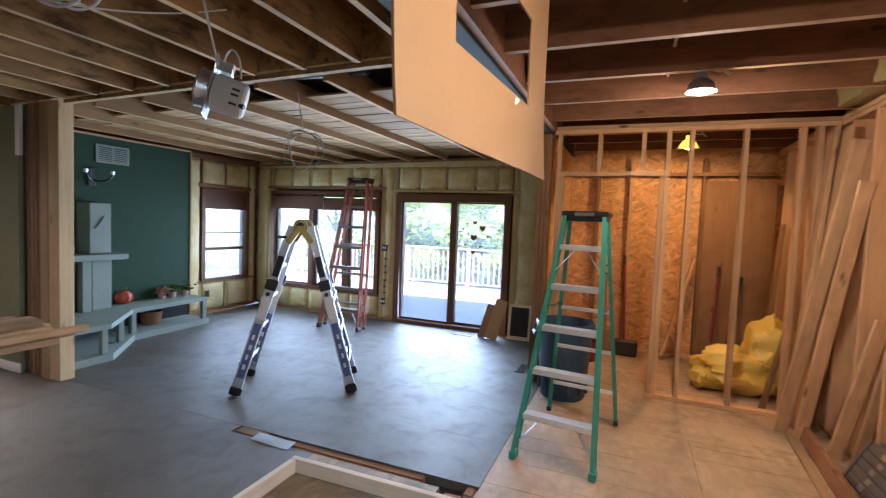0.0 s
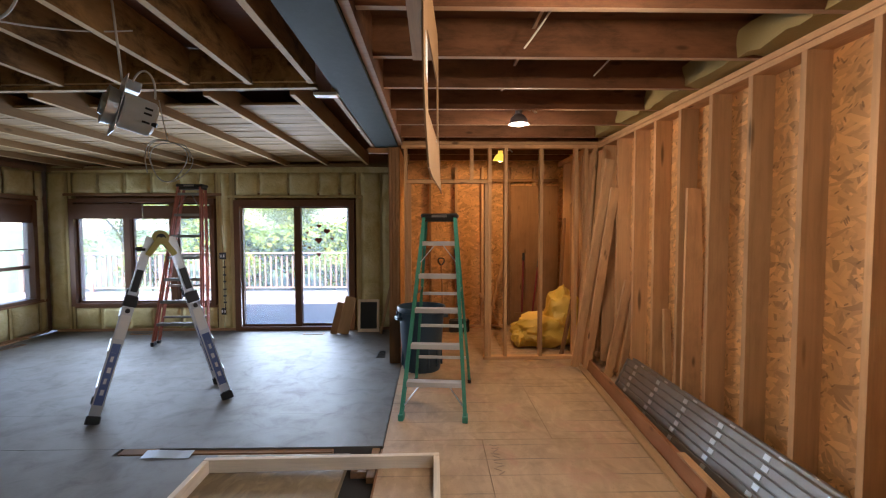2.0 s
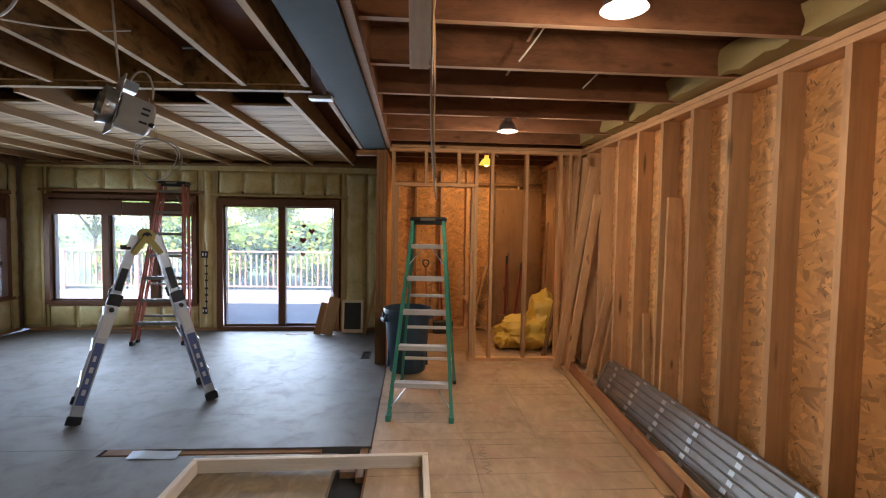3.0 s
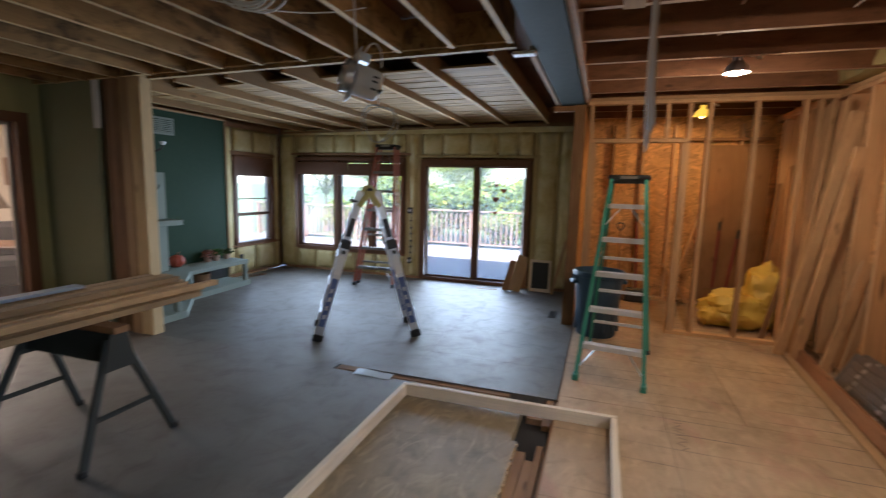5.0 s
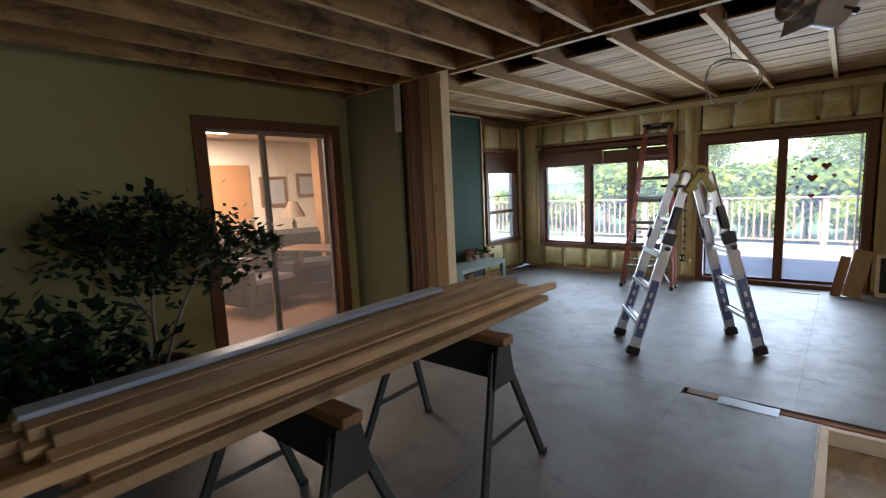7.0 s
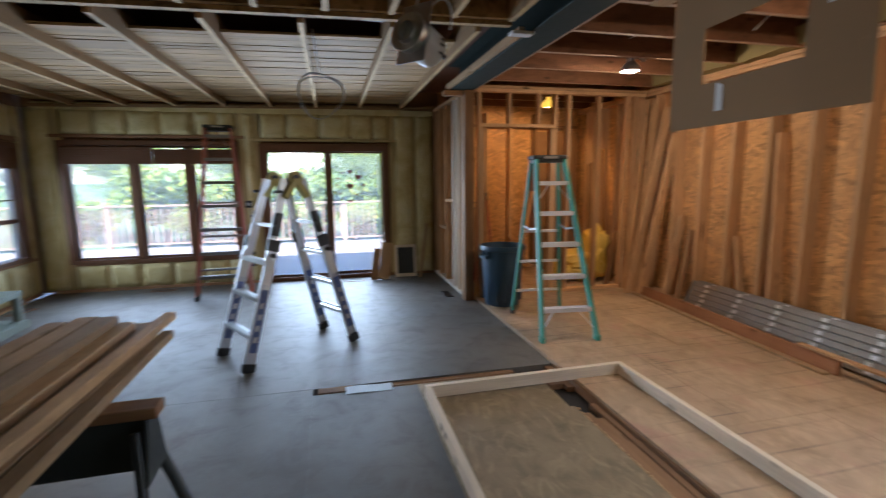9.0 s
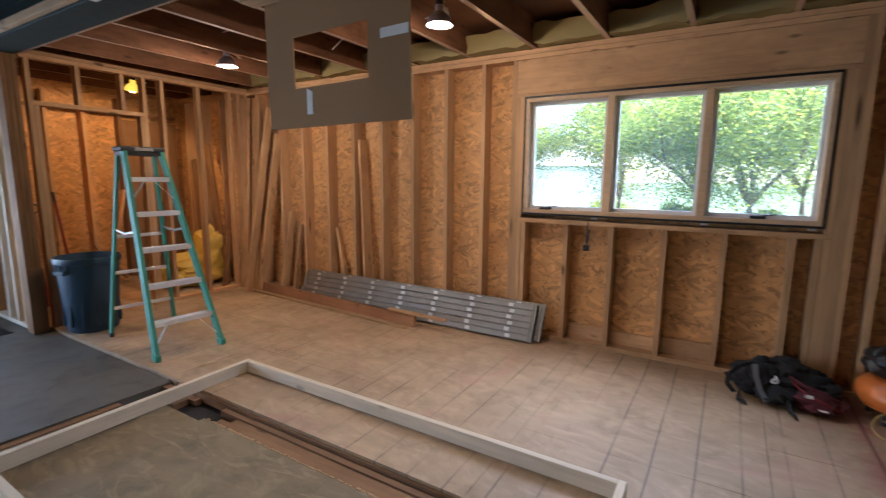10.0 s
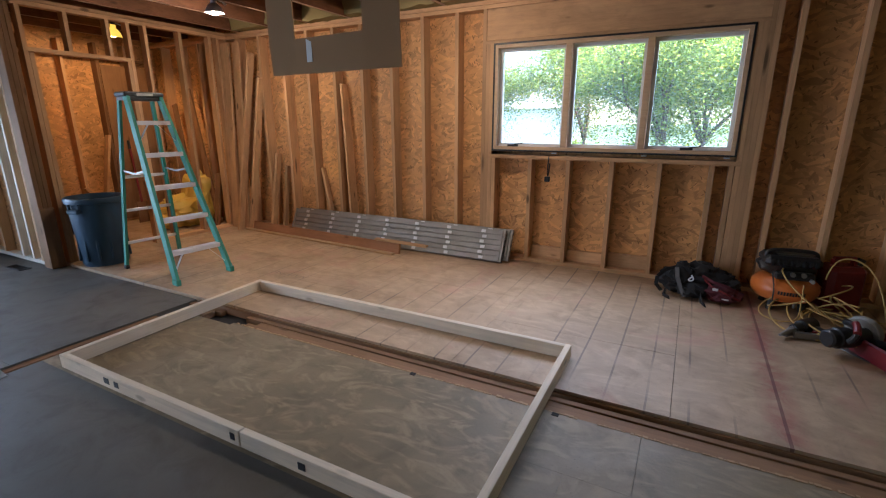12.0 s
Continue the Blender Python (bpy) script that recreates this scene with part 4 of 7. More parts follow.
tagged(ceil_w, "open aged brown floor joists of the old room", "ceiling", kind="structure")
deck_w = part("ceiling_boards", fast_boxes([(XW - 0.14, XE_OUT, YS - 0.12, YN_OUT, 2.786, 2.90)]), M_DECKING)
tagged(deck_w, "dark brown boards above the open joists", "ceiling", kind="structure")
rows = []
nx = -1.25
north_x = []
while nx > XW:
    north_x.append(nx)
    nx -= 0.607
for x in north_x:
    rows.append((x - 0.019, x + 0.019, 2.84, YN + 0.09, 2.53, 2.70))
rows.append((XW - 0.05, -0.76, YN - 0.018, YN - 0.001, 2.51, 2.55))
ceil_n = part("ceiling_north", fast_boxes(rows), wood("roof_joist", (0.30, 0.18, 0.08), "y", island=True, stain=0.3), m=SAG)
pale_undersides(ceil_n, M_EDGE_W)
tagged(ceil_n, "shallow roof joists over tongue and groove boards", "ceiling", kind="structure")
rows = []
y = 3.38
bays = sorted([XW + 0.0] + north_x)
while y < YN + 0.05:
    for a, b in zip(bays, bays[1:]):
        rows.append((a + 0.02, b - 0.02, y, y + 0.080, 2.602 + random.uniform(-0.004, 0.004), 2.62))
    y += 0.086
ceil_p = part("ceiling_planking", fast_boxes(rows), M_PLANKS, m=SAG)
tagged(ceil_p, "narrow brown ceiling boards running between joists", "ceiling", kind="structure")
rows = []
for y in east_joist_y:
    rows.append((-0.602, 1.78, y - 0.021, y + 0.021, ZC + FE, 2.785))
    if -0.5 < y < 4.6:
        rows.append((0.30, 0.318, y + 0.06, y + 0.52, 2.70, 2.72))
rows.append((-0.648, -0.603, YS, 4.86, ZC - 0.03, 2.785))
ceil_e = part("ceiling_east", fast_boxes(rows), M_JOIST_E)
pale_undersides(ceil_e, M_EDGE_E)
tagged(ceil_e, "open reddish fir joists of the addition with hangers", "ceiling", kind="structure")
beam = tagged(new("steel_beam"), "dark green primed steel beam carrying the joists", "beam", kind="structure")
part("bottom_flange", B(-0.91, -0.652, YS, 4.98, 2.50, 2.518, 0.003), M_STEEL, beam)
part("web", B(-0.79, -0.775, YS, 4.98, 2.518, 2.77), M_STEEL, beam)
part("top_flange", B(-0.91, -0.652, YS, 4.98, 2.77, 2.785), M_STEEL, beam)
part("packer", B(-0.965, -0.925, 2.78, 4.95, 2.505, 2.56, 0.002), M_PINE["y"], beam)
part("packer", B(-1.0, -0.77, 4.90, 4.98, 2.44, 2.498), M_OLD["x"], beam)
part("white_wedge", B(-1.06, -0.90, 2.66, 2.74, 2.475, 2.498, 0.004), M_WHITE, beam, "white wedge")

# unseen roof slab, added to close the place and block the sun
roof = part("roof", B(XW - 0.6, XE_OUT + 0.5, YS - 0.6, YN_OUT + 0.45, 2.92, 3.10), M_DECKING)
tagged(roof, "unseen roof slab added to keep sun off the rooms", "roof", kind="structure")

# ---- next room behind the glass door ----
room = setting("next_room", "warm lit living room with cream walls and a wooden floor", "room")
M_CREAM = painted("cream_paint", (0.76, 0.68, 0.55), 0.8, wear=0.1, scale=1.5, spec=0.2)
part("floor", B(-9.7, XW - 0.145, -1.5, 5.1, -0.06, 0.0), M_TRIM, room)
part("wall", B(-9.8, -9.7, -1.5, 5.1, 0, 2.45), M_CREAM, room)
part("wall", B(-9.7, XW - 0.145, 5.1, 5.2, 0, 2.45), M_CREAM, room)
part("wall", B(-9.7, XW - 0.145, -1.6, -1.5, 0, 2.45), M_CREAM, room)
part("ceiling", B(-9.7, XW - 0.145, -1.5, 5.1, 2.45, 2.5), M_CREAM, room)
part("pillar", B(-8.25, -8.05, 3.74, 3.95, 0, 2.45), M_OLD["z"], room, "brown timber pillar")

# ---- outdoors ----
g = Nodes("grass_ground")
v = g.coord(world=True)
g.set(Base_Color=g.ramp(g.noise(v, 0.8, 6, 0.7), [(0.3, (0.03, 0.055, 0.018)), (0.6, (0.05, 0.085, 0.03)), (0.85, (0.09, 0.09, 0.05))]), Roughness=0.9)
g.bump(g.noise(v, 30, 3), 0.6, 0.03)
ground = part("ground", B(-400, 400, -400, 400, -1.5, -0.75), g.m)
tagged(ground, "green lawn around the house", "ground", kind="structure")
deck = setting("deck", "pale weathered wooden deck behind the house", "deck")
part("decking", fast_boxes([(-11.0, 3.5, YN_OUT + 0.02 + 0.145 * k, YN_OUT + 0.02 + 0.145 * k + 0.139, -0.14, -0.10) for k in range(35)]), M_DECK, deck)
part("skirt", B(-11.0, 3.5, YN_OUT + 0.05, 11.85, -0.75, -0.15), M_OLD["x"], deck)
rail = setting("deck_railing", "reddish cedar railing along the deck edge", "railing")
post_me = mesh_of(box(bmesh.new(), -0.05, 0.05, -0.05, 0.05, -0.1, 0.90, 0.004), name="rail_post")
post_me.materials.append(M_RAIL)
bal_me = mesh_of(box(bmesh.new(), -0.018, 0.018, -0.018, 0.018, 0.0, 0.84), name="baluster")
bal_me.materials.append(M_RAIL)
for k in range(9):
    part("rail_post", post_me, None, rail, m=pose(-10.9 + 1.78 * k, 11.75, 0))
for k in range(100):
    part("baluster", bal_me, None, rail, m=pose(-10.75 + 0.142 * k, 11.75, 0.0))
part("top_rail", B(-11.0, 3.5, 11.68, 11.82, 0.88, 0.92, 0.005), M_RAIL, rail)
part("bottom_rail", B(-11.0, 3.5, 11.73, 11.77, -0.02, 0.02), M_RAIL, rail)


def tree(name, height, spread, seed, leaves, base=0.3, mat=None, size=0.12, stem=0.36):
    """Tapered trunk, forking limbs and a loose crown of small leaves."""
    rnd = random.Random(seed)
    t = thing(name, "leafy green deciduous tree with a forked trunk", "tree", group="garden trees")
    bm = bmesh.new()
    tips = []

    def limb(p, d, n, r, level):
        q = p
        for k in range(3):
            e = q + d * (n / 3)
            rod(bm, q, e, r * (1 - 0.22 * k), r * (1 - 0.22 * (k + 1)), 7)
            q = e
            d = (d + Vector((rnd.uniform(-1, 1), rnd.uniform(-1, 1), rnd.uniform(-0.2, 0.5))) * 0.18).normalized()
            if level > 0:
                tips.append((q, n))
        if level < 3:
            for _ in range(3 if level else 5):
                dd = (d + Vector((rnd.uniform(-1, 1), rnd.uniform(-1, 1), rnd.uniform(-0.3, 0.7))) * spread).normalized()
                limb(q, dd, n * rnd.uniform(0.6, 0.92), r * 0.5, level + 1)

    limb(Vector((0, 0, 0)), Vector((0, 0, 1)), height * stem, height * 0.015, 0)
    part("trunk", bm, M_BARK, t, "brown bark", True)
    verts, faces = [], []
    for _ in range(leaves):
        c, n = rnd.choice(tips)
        o = c + Vector((rnd.gauss(0, 0.052), rnd.gauss(0, 0.052), rnd.gauss(-0.014, 0.026))) * height
        if o.z < height * base:
            continue
        a = Vector((rnd.uniform(-1, 1), rnd.uniform(-1, 1), rnd.uniform(-0.6, 0.6))).normalized()
        b = a.cross(Vector((rnd.uniform(-1, 1), rnd.uniform(-1, 1), rnd.uniform(0, 1)))).normalized()
        s = size * rnd.uniform(0.6, 1.3)
        k = len(verts)
        verts += [o - a * s, o + b * s * 0.5, o + a * s, o - b * s * 0.5]
        faces.append((k, k + 1, k + 2, k + 3))
    me = bpy.data.meshes.new("crown")
    me.from_pydata(verts, [], faces)
    part("crown", me, mat or M_LEAF, t, "loose crown of small green leaves")
    return t


t1 = tree("tree", 8.6, 0.80, 3, 34000, 0.15, size=0.036, stem=0.17)
t1.matrix_basis = pose(11.0, -0.1, -0.75)
t2 = tree("tree", 8.2, 0.75, 8, 34000, 0.15, size=0.036, stem=0.18)
t2.matrix_basis = pose(11.4, -1.0, -0.75, 0, 0, 40)
sh = tree("shrub", 3.4, 1.1, 14, 9000, 0.0, size=0.08, stem=0.16)
sh.matrix_basis = pose(-3.4, 14.6, -0.75)
tagged(sh, "dense leafy green shrub behind the deck railing", "shrub", "garden shrubs")
for ob, x, y, rz, s in ((t2, 13.4, 2.6, 140, 1.1), (sh, 17.5, 3.6, 20, 0.9), (sh, 16.0, 0.9, 70, 0.9), (t1, 14.0, 6.6, 80, 1.1), (t2, 15.5, 0.4, 230, 1.1), (t1, 17.0, -2.6, 10, 1.2), (t1, 11.0, -7.0, 170, 0.9), (t2, 16, -8, 150, 1.2), (t1, 14.5, -11, 260, 1.1), (t2, 20, -5, 310, 1.3), (t1, 21, -11, 120, 1.3),
                        (t1, -9.0, 18, 30, 1.0), (t2, -5.6, 17.0, 120, 0.95), (t1, -1.5, 17, 210, 1.0), (t2, 1.8, 16, 300, 1.0), (t2, -13, 19, 20, 1.2), (t1, 4.5, 21, 70, 1.4), 
                        (sh, -4.9, 15.8, 15, 1.6), (sh, -2.5, 16.2, 85, 1.7), (sh, -0.2, 16.0, 155, 1.6), (sh, -7.6, 16.4, 225, 1.7), (sh, -1.2, 14.4, 60, 1.0), (sh, 1.1, 14.8, 190, 1.1), (sh, -6.3, 15.4, 100, 0.9), (sh, -9.4, 14.8, 250, 1.1), (sh, -12.5, 15.5, 10, 1.2), (sh, 3.6, 15.6, 330, 1.2),
                        (sh, 15.5, -4.5, 45, 0.9), (sh, 17.0, -9.0, 145, 1.0), (sh, 16.5, -1.5, 245, 0.8), (t2, -14, 8.0, 95, 0.95), (sh, -11.0, 6.2, 35, 1.1), (sh, -11.6, 8.2, 5, 1.2), (t1, -17, 11, 5, 1.2)):
    c = copy_thing(ob, pose(x, y, -0.75, 0, 0, rz))
    c.scale = (s, s, s)

t1.scale, t2.scale = (1.15, 1.15, 1.15), (1.1, 1.1, 1.1)


def house(at, rz, size=(9, 7, 3.0), label="distant white house with a pale grey gable roof"):
    h = thing("house", label, "house", at, rz)
    w, d, z = size
    part("wall", B(-w / 2, w / 2, -d / 2, d / 2, 0, z), M_WHITE, h, "white siding")
    bm = bmesh.new()
    a = [bm.verts.new(c) for c in ((-w / 2 - 0.4, -d / 2 - 0.4, z), (w / 2 + 0.4, -d / 2 - 0.4, z), (w / 2 + 0.4, d / 2 + 0.4, z), (-w / 2 - 0.4, d / 2 + 0.4, z), (-w / 2 - 0.4, 0, z + 2.0), (w / 2 + 0.4, 0, z + 2.0))]
    for f in ((0, 1, 5, 4), (2, 3, 4, 5), (0, 4, 3), (1, 2, 5), (0, 3, 2, 1)):
        bm.faces.new([a[i] for i in f])
    part("roof", bm, painted("pale_shingles", (0.42, 0.42, 0.43), 0.8), h, "pale grey shingle roof")
    for x in (-2.6, 0, 2.6):
        wd = part("window", B(x - 0.5, x + 0.5, -d / 2 - 0.04, -d / 2, 1.0, 2.2), M_WHITE, h)
        part("pane", B(x - 0.43, x + 0.43, -d / 2 - 0.05, -d / 2 - 0.042, 1.07, 2.13), M_ALU_D, wd)
    return h


house((29, 10.5, -0.75), 110)
fence = setting("garden_fence", "low weathered wooden board fence across the garden", "fence")
fb = mesh_of(box(bmesh.new(), -0.01, 0.01, -0.065, 0.065, 0, 0.95), name="fence_board")
fb.materials.append(M_DECK)
for k in range(150):
    part("board", fb, None, fence, m=pose(19.0, -14 + 0.145 * k, -0.75))

# ---- ladders ----


def lerp(a, b, t):
    return Vector(a) * (1 - t) + Vector(b) * t


def channel(bm, p, q, w, d, up, wall=0.006):
    """A U-shaped ladder rail from p to q."""
    m, n = axes_between(p, q, up)
    box(bm, -w / 2, -w / 2 + wall, -d / 2, d / 2, 0, n, 0, m)
    box(bm, -w / 2 + wall, w / 2, -d / 2, -d / 2 + wall, 0, n, 0, m)
    box(bm, -w / 2 + wall, w / 2, d / 2 - wall, d / 2, 0, n, 0, m)
    return bm


def step_ladder(name, label, at, rz, steps, rise, height, base_w, top_w, spread, m_rail, m_step, group="", back_at=None, top_y=0.0):
    """An A-frame step ladder; its front faces -y."""
    L = thing(name, label, "ladder", at, rz, group)
    front = [(Vector((s * base_w / 2, -spread / 2, 0)), Vector((s * top_w / 2, top_y - 0.07, height - 0.03))) for s in (-1, 1)]
    back = [(Vector((s * (base_w / 2 + 0.01), spread / 2 if back_at is None else back_at, 0)), Vector((s * top_w / 2, top_y + 0.07, height - 0.06))) for s in (-1, 1)]
    for (p, q), s in zip(front, (1, -1)):
        bm = channel(bmesh.new(), p + Vector((0, 0, 0.03)), q, 0.028, 0.072, (0, 1, 0))
        r = part("front_rail", bm, m_rail, L)
        f = box(bmesh.new(), p.x - 0.022, p.x + 0.022, p.y - 0.042, p.y + 0.042, 0, 0.055, 0.006)
        part("foot", f, m_rail if "green" in label else M_BLACK, r)
    for p, q in back:
        r = part("back_rail", channel(bmesh.new(), p + Vector((0, 0, 0.02)), q, 0.024, 0.045, (0, 1, 0)), m_rail, L)
        part("foot", box(bmesh.new(), p.x - 0.018, p.x + 0.018, p.y - 0.028, p.y + 0.028, 0, 0.04, 0.005), M_BLACK, r)
    for k in range(1, steps + 1):
        t = k * rise / height
        a, b = lerp(front[0][0], front[0][1], t), lerp(front[1][0], front[1][1], t)
        prof = [(-0.049, -0.036), (-0.045, -0.036), (-0.045, -0.006), (0.041, -0.006), (0.041, -0.03), (0.045, -0.03), (0.045, 0.0)]
        for g_ in range(6):
            u = 0.036 - 0.0145 * g_
            prof += [(u, 0.0), (u, 0.002), (u - 0.004, 0.002), (u - 0.004, 0.0)]
        prof += [(-0.049, 0.002)]
        bm = bmesh.new()
        e0 = [bm.verts.new((a.x + 0.012, a.y + u, a.z + w)) for u, w in prof]
        e1 = [bm.verts.new((b.x - 0.012, a.y + u, a.z + w)) for u, w in prof]
        bm.faces.new(e0[::-1])
        bm.faces.new(e1)
        for i in range(len(prof)):
            j = (i + 1) % len(prof)
            bm.faces.new((e0[i], e0[j], e1[j], e1[i]))
        st = part("step", bm, m_step, L)
        if k in (1, steps):
            for s, e in ((1, a), (-1, b)):
                part("brace", bar(bmesh.new(), e + Vector((s * 0.13, 0, -0.02)), lerp(front[0 if s > 0 else 1][0], front[0 if s > 0 else 1][1], t - 0.11) + Vector((0.01 * s, 0, 0)), 0.016, 0.004), m_step, st)
    for z in (0.16, 0.36, 0.56):
        a, b = lerp(back[0][0], back[0][1], z), lerp(back[1][0], back[1][1], z)
        part("back_bar", bar(bmesh.new(), a, b, 0.03, 0.012, (0, 1, 0), 0.002), m_step, L)
    for i in (0, 1):
        a, b = lerp(front[i][0], front[i][1], 0.60), lerp(back[i][0], back[i][1], 0.60)
        mid = (a + b) / 2 + Vector((0, 0, -0.03))
        bm = bar(bmesh.new(), a, mid, 0.005, 0.018)
        bar(bm, mid, b, 0.005, 0.018)
        part("spreader", bm, M_ALU_D, L)
    bm = box(bmesh.new(), -top_w / 2 - 0.03, top_w / 2 + 0.03, top_y - 0.115, top_y + 0.10, height - 0.045, height, 0.012)
    box(bm, -top_w / 2 - 0.015, top_w / 2 + 0.015, top_y - 0.10, top_y + 0.085, height - 0.075, height - 0.045)
    cap = part("top_cap", bm, M_BLACK, L, "black moulded plastic top cap")
    part("label_bar", box(bmesh.new(), -0.07, 0.07, top_y - 0.118, top_y - 0.1155, height - 0.036, height - 0.012), M_ALU_D, cap, "worn white lettering bar")
    return L


green = step_ladder("step_ladder", "green fibreglass step ladder with aluminium steps and paint splashes", (-0.212, 3.645, FE), -6, 5, 0.292, 1.692, 0.52, 0.285, 0.94, M_GREENFG, M_TREAD, top_y=0.235)
red = step_ladder("step_ladder", "tall red-brown fibreglass step ladder folded against the window wall", (-3.71, 6.28, 0), 3, 7, 0.30, 2.20, 0.64, 0.30, 1.08, M_REDFG, M_ALU_D, back_at=-0.38)

# folding aluminium ladder set as an A
multi = thing("folding_ladder", "worn aluminium folding ladder with blue labels standing open", "ladder")
apex = Vector((-2.70, 3.70, 1.50))
side_a = ((-3.014, 3.213), (-3.286, 3.657))
side_b = ((-2.16, 3.76), (-2.438, 4.201))
for feet, sgn in ((side_a, -1), (side_b, 1)):
    across = Vector((feet[0][0] - feet[1][0], feet[0][1] - feet[1][1], 0)).normalized()
    out = Vector((0.865, 0.54, 0)).normalized() * sgn
    for k, (fx, fy) in enumerate(feet):
        s = 1 if k == 0 else -1
        foot = Vector((fx, fy, 0.0))
        top = apex + across * s * 0.20 + out * 0.075
        lo_top = lerp(foot, top, 0.66)
        bm = channel(bmesh.new(), lerp(foot, top, 0.045), lo_top, 0.03, 0.082, out, 0.004)
        r = part("outer_rail", bm, M_ALU, multi)
        mm, n = axes_between(foot, top, out)
        # printed panels on both faces of the rail
        for u0, u1 in ((-0.0175, -0.0151), (0.0151, 0.0175)):
            part("label", box(bmesh.new(), u0, u1, -0.03, 0.03, 0.16, 0.66, 0, mm), M_BLUESTEEL, r, "scuffed blue printed label")
            part("label", box(bmesh.new(), u0, u1, -0.025, 0.025, n * 0.70, n * 0.82, 0, mm), M_BLACK, r, "dark warning label")
            part("label", box(bmesh.new(), u0, u1, -0.034, 0.034, 0.70, 0.90, 0, mm), M_WHITE, r, "worn white printed label")
            for k_ in range(4):
                part("print_bar", box(bmesh.new(), u0 * 1.04, u1 * 1.04, -0.014 + 0.006 * (k_ % 2), 0.012, 0.24 + 0.09 * k_, 0.285 + 0.09 * k_, 0, mm), M_WHITE, r, "white print on the label")
        part("foot", box(bmesh.new(), -0.022, 0.022, -0.052, 0.052, 0.0, 0.075, 0.008, mm), M_BLACK, r, "black rubber foot")
        part("collar", box(bmesh.new(), -0.024, 0.024, -0.05, 0.05, n * 0.62, n * 0.68, 0.006, mm), M_BLACK, r, "black plastic lock collar")
        inn = lerp(foot, top, 0.6) - across * s * 0.035
        part("inner_rail", channel(bmesh.new(), inn, top - across * s * 0.035, 0.026, 0.066, out, 0.004), M_ALU, multi)
        part("lock_knob", rod(bmesh.new(), lerp(foot, top, 0.60) + across * s * 0.02, lerp(foot, top, 0.60) + across * s * 0.06, 0.018), M_BLACK, multi)
    for k in range(1, 6):
        t = k * 0.285 / 1.52
        if t > 0.93:
            continue
        a = lerp(Vector((*feet[0], 0)), apex + across * 0.20 + out * 0.075, t)
        b = lerp(Vector((*feet[1], 0)), apex - across * 0.20 + out * 0.075, t)
        bm = bar(bmesh.new(), a, b, 0.034, 0.028, (0, 0, 1), 0.004)
        part("rung", bm, M_ALU, multi)
        if t < 0.62:
            part("rung_end", bar(bmesh.new(), a + out * 0.045 + across * 0.012, b + out * 0.045 - across * 0.012, 0.012, 0.04, (0, 0, 1), 0.003), M_ALU, multi)
for s in (-1, 1):
    c = apex + Vector((0.272, -0.444, 0)).normalized() * 0.19 * s * 1.0
    ax = Vector((0.272, -0.444, 0)).normalized()
    bm = rod(bmesh.new(), c - ax * 0.022, c + ax * 0.022, 0.062, seg=20)
    hub = part("hinge", bm, M_YELLOWCAP, multi, "worn yellow and black locking hinge", True)
    part("button", rod(bmesh.new(), c - ax * 0.03, c + ax * 0.03, 0.035, seg=16), M_BLACK, hub)
    for sg in (-1, 1):
        out = Vector((0.865, 0.54, 0)).normalized() * sg
        part("hinge_arm", bar(bmesh.new(), c, c + out * 0.10 + Vector((0, 0, -0.15)), 0.05, 0.07, ax, 0.006), M_YELLOWCAP, hub)
    part("lock_pin", rod(bmesh.new(), c + Vector((-0.16, -0.1, -0.10)), c + Vector((-0.10, -0.06, -0.10)), 0.012), M_BLACK, hub)

# ---- bin ----
bin_ = thing("rubbish_bin", "large round blue-grey plastic rubbish bin on the subfloor", "bin", (-0.385, 4.58, FE), 20)
prof = [(0.0, 0.012), (0.195, 0.0), (0.205, 0.02), (0.245, 0.60), (0.247, 0.64), (0.262, 0.645), (0.268, 0.68), (0.262, 0.70), (0.25, 0.70), (0.243, 0.66), (0.236, 0.60), (0.198, 0.03), (0.0, 0.025)]
body = part("body", lathe(bmesh.new(), prof, 40), M_BIN, bin_, smooth=True)
for a in (0, 180):
    bm = box(bmesh.new(), 0.235, 0.295, -0.06, 0.06, 0.56, 0.60, 0.008, pose(0, 0, 0, 0, 0, a))
    box(bm, 0.245, 0.275, -0.06, -0.045, 0.60, 0.65, 0.004, pose(0, 0, 0, 0, 0, a))
    box(bm, 0.245, 0.275, 0.045, 0.06, 0.60, 0.65, 0.004, pose(0, 0, 0, 0, 0, a))
    part("handle", bm, M_BIN, bin_)
for a in range(0, 360, 30):
    part("rib", box(bmesh.new(), 0.214, 0.236, -0.012, 0.012, 0.05, 0.50, 0.005, pose(0, 0, 0, 0, -2.8, a)), M_BIN, bin_)

# ---- cardboard sheet hung from the joists ----
card = thing("cardboard_sheet", "brown cardboard sheet with a cut-out hung from joists", "cardboard", m=look((-0.26, 1.50, 2.2), (-0.26 - 1, 1.50 + 0.049, 2.2)))
card.matrix_basis = pose(-0.259, 1.50, 0, 0, 0, -2.8)


def curl(z):
    return 0.03 * max(0.0, (2.15 - z)) ** 2 * 4


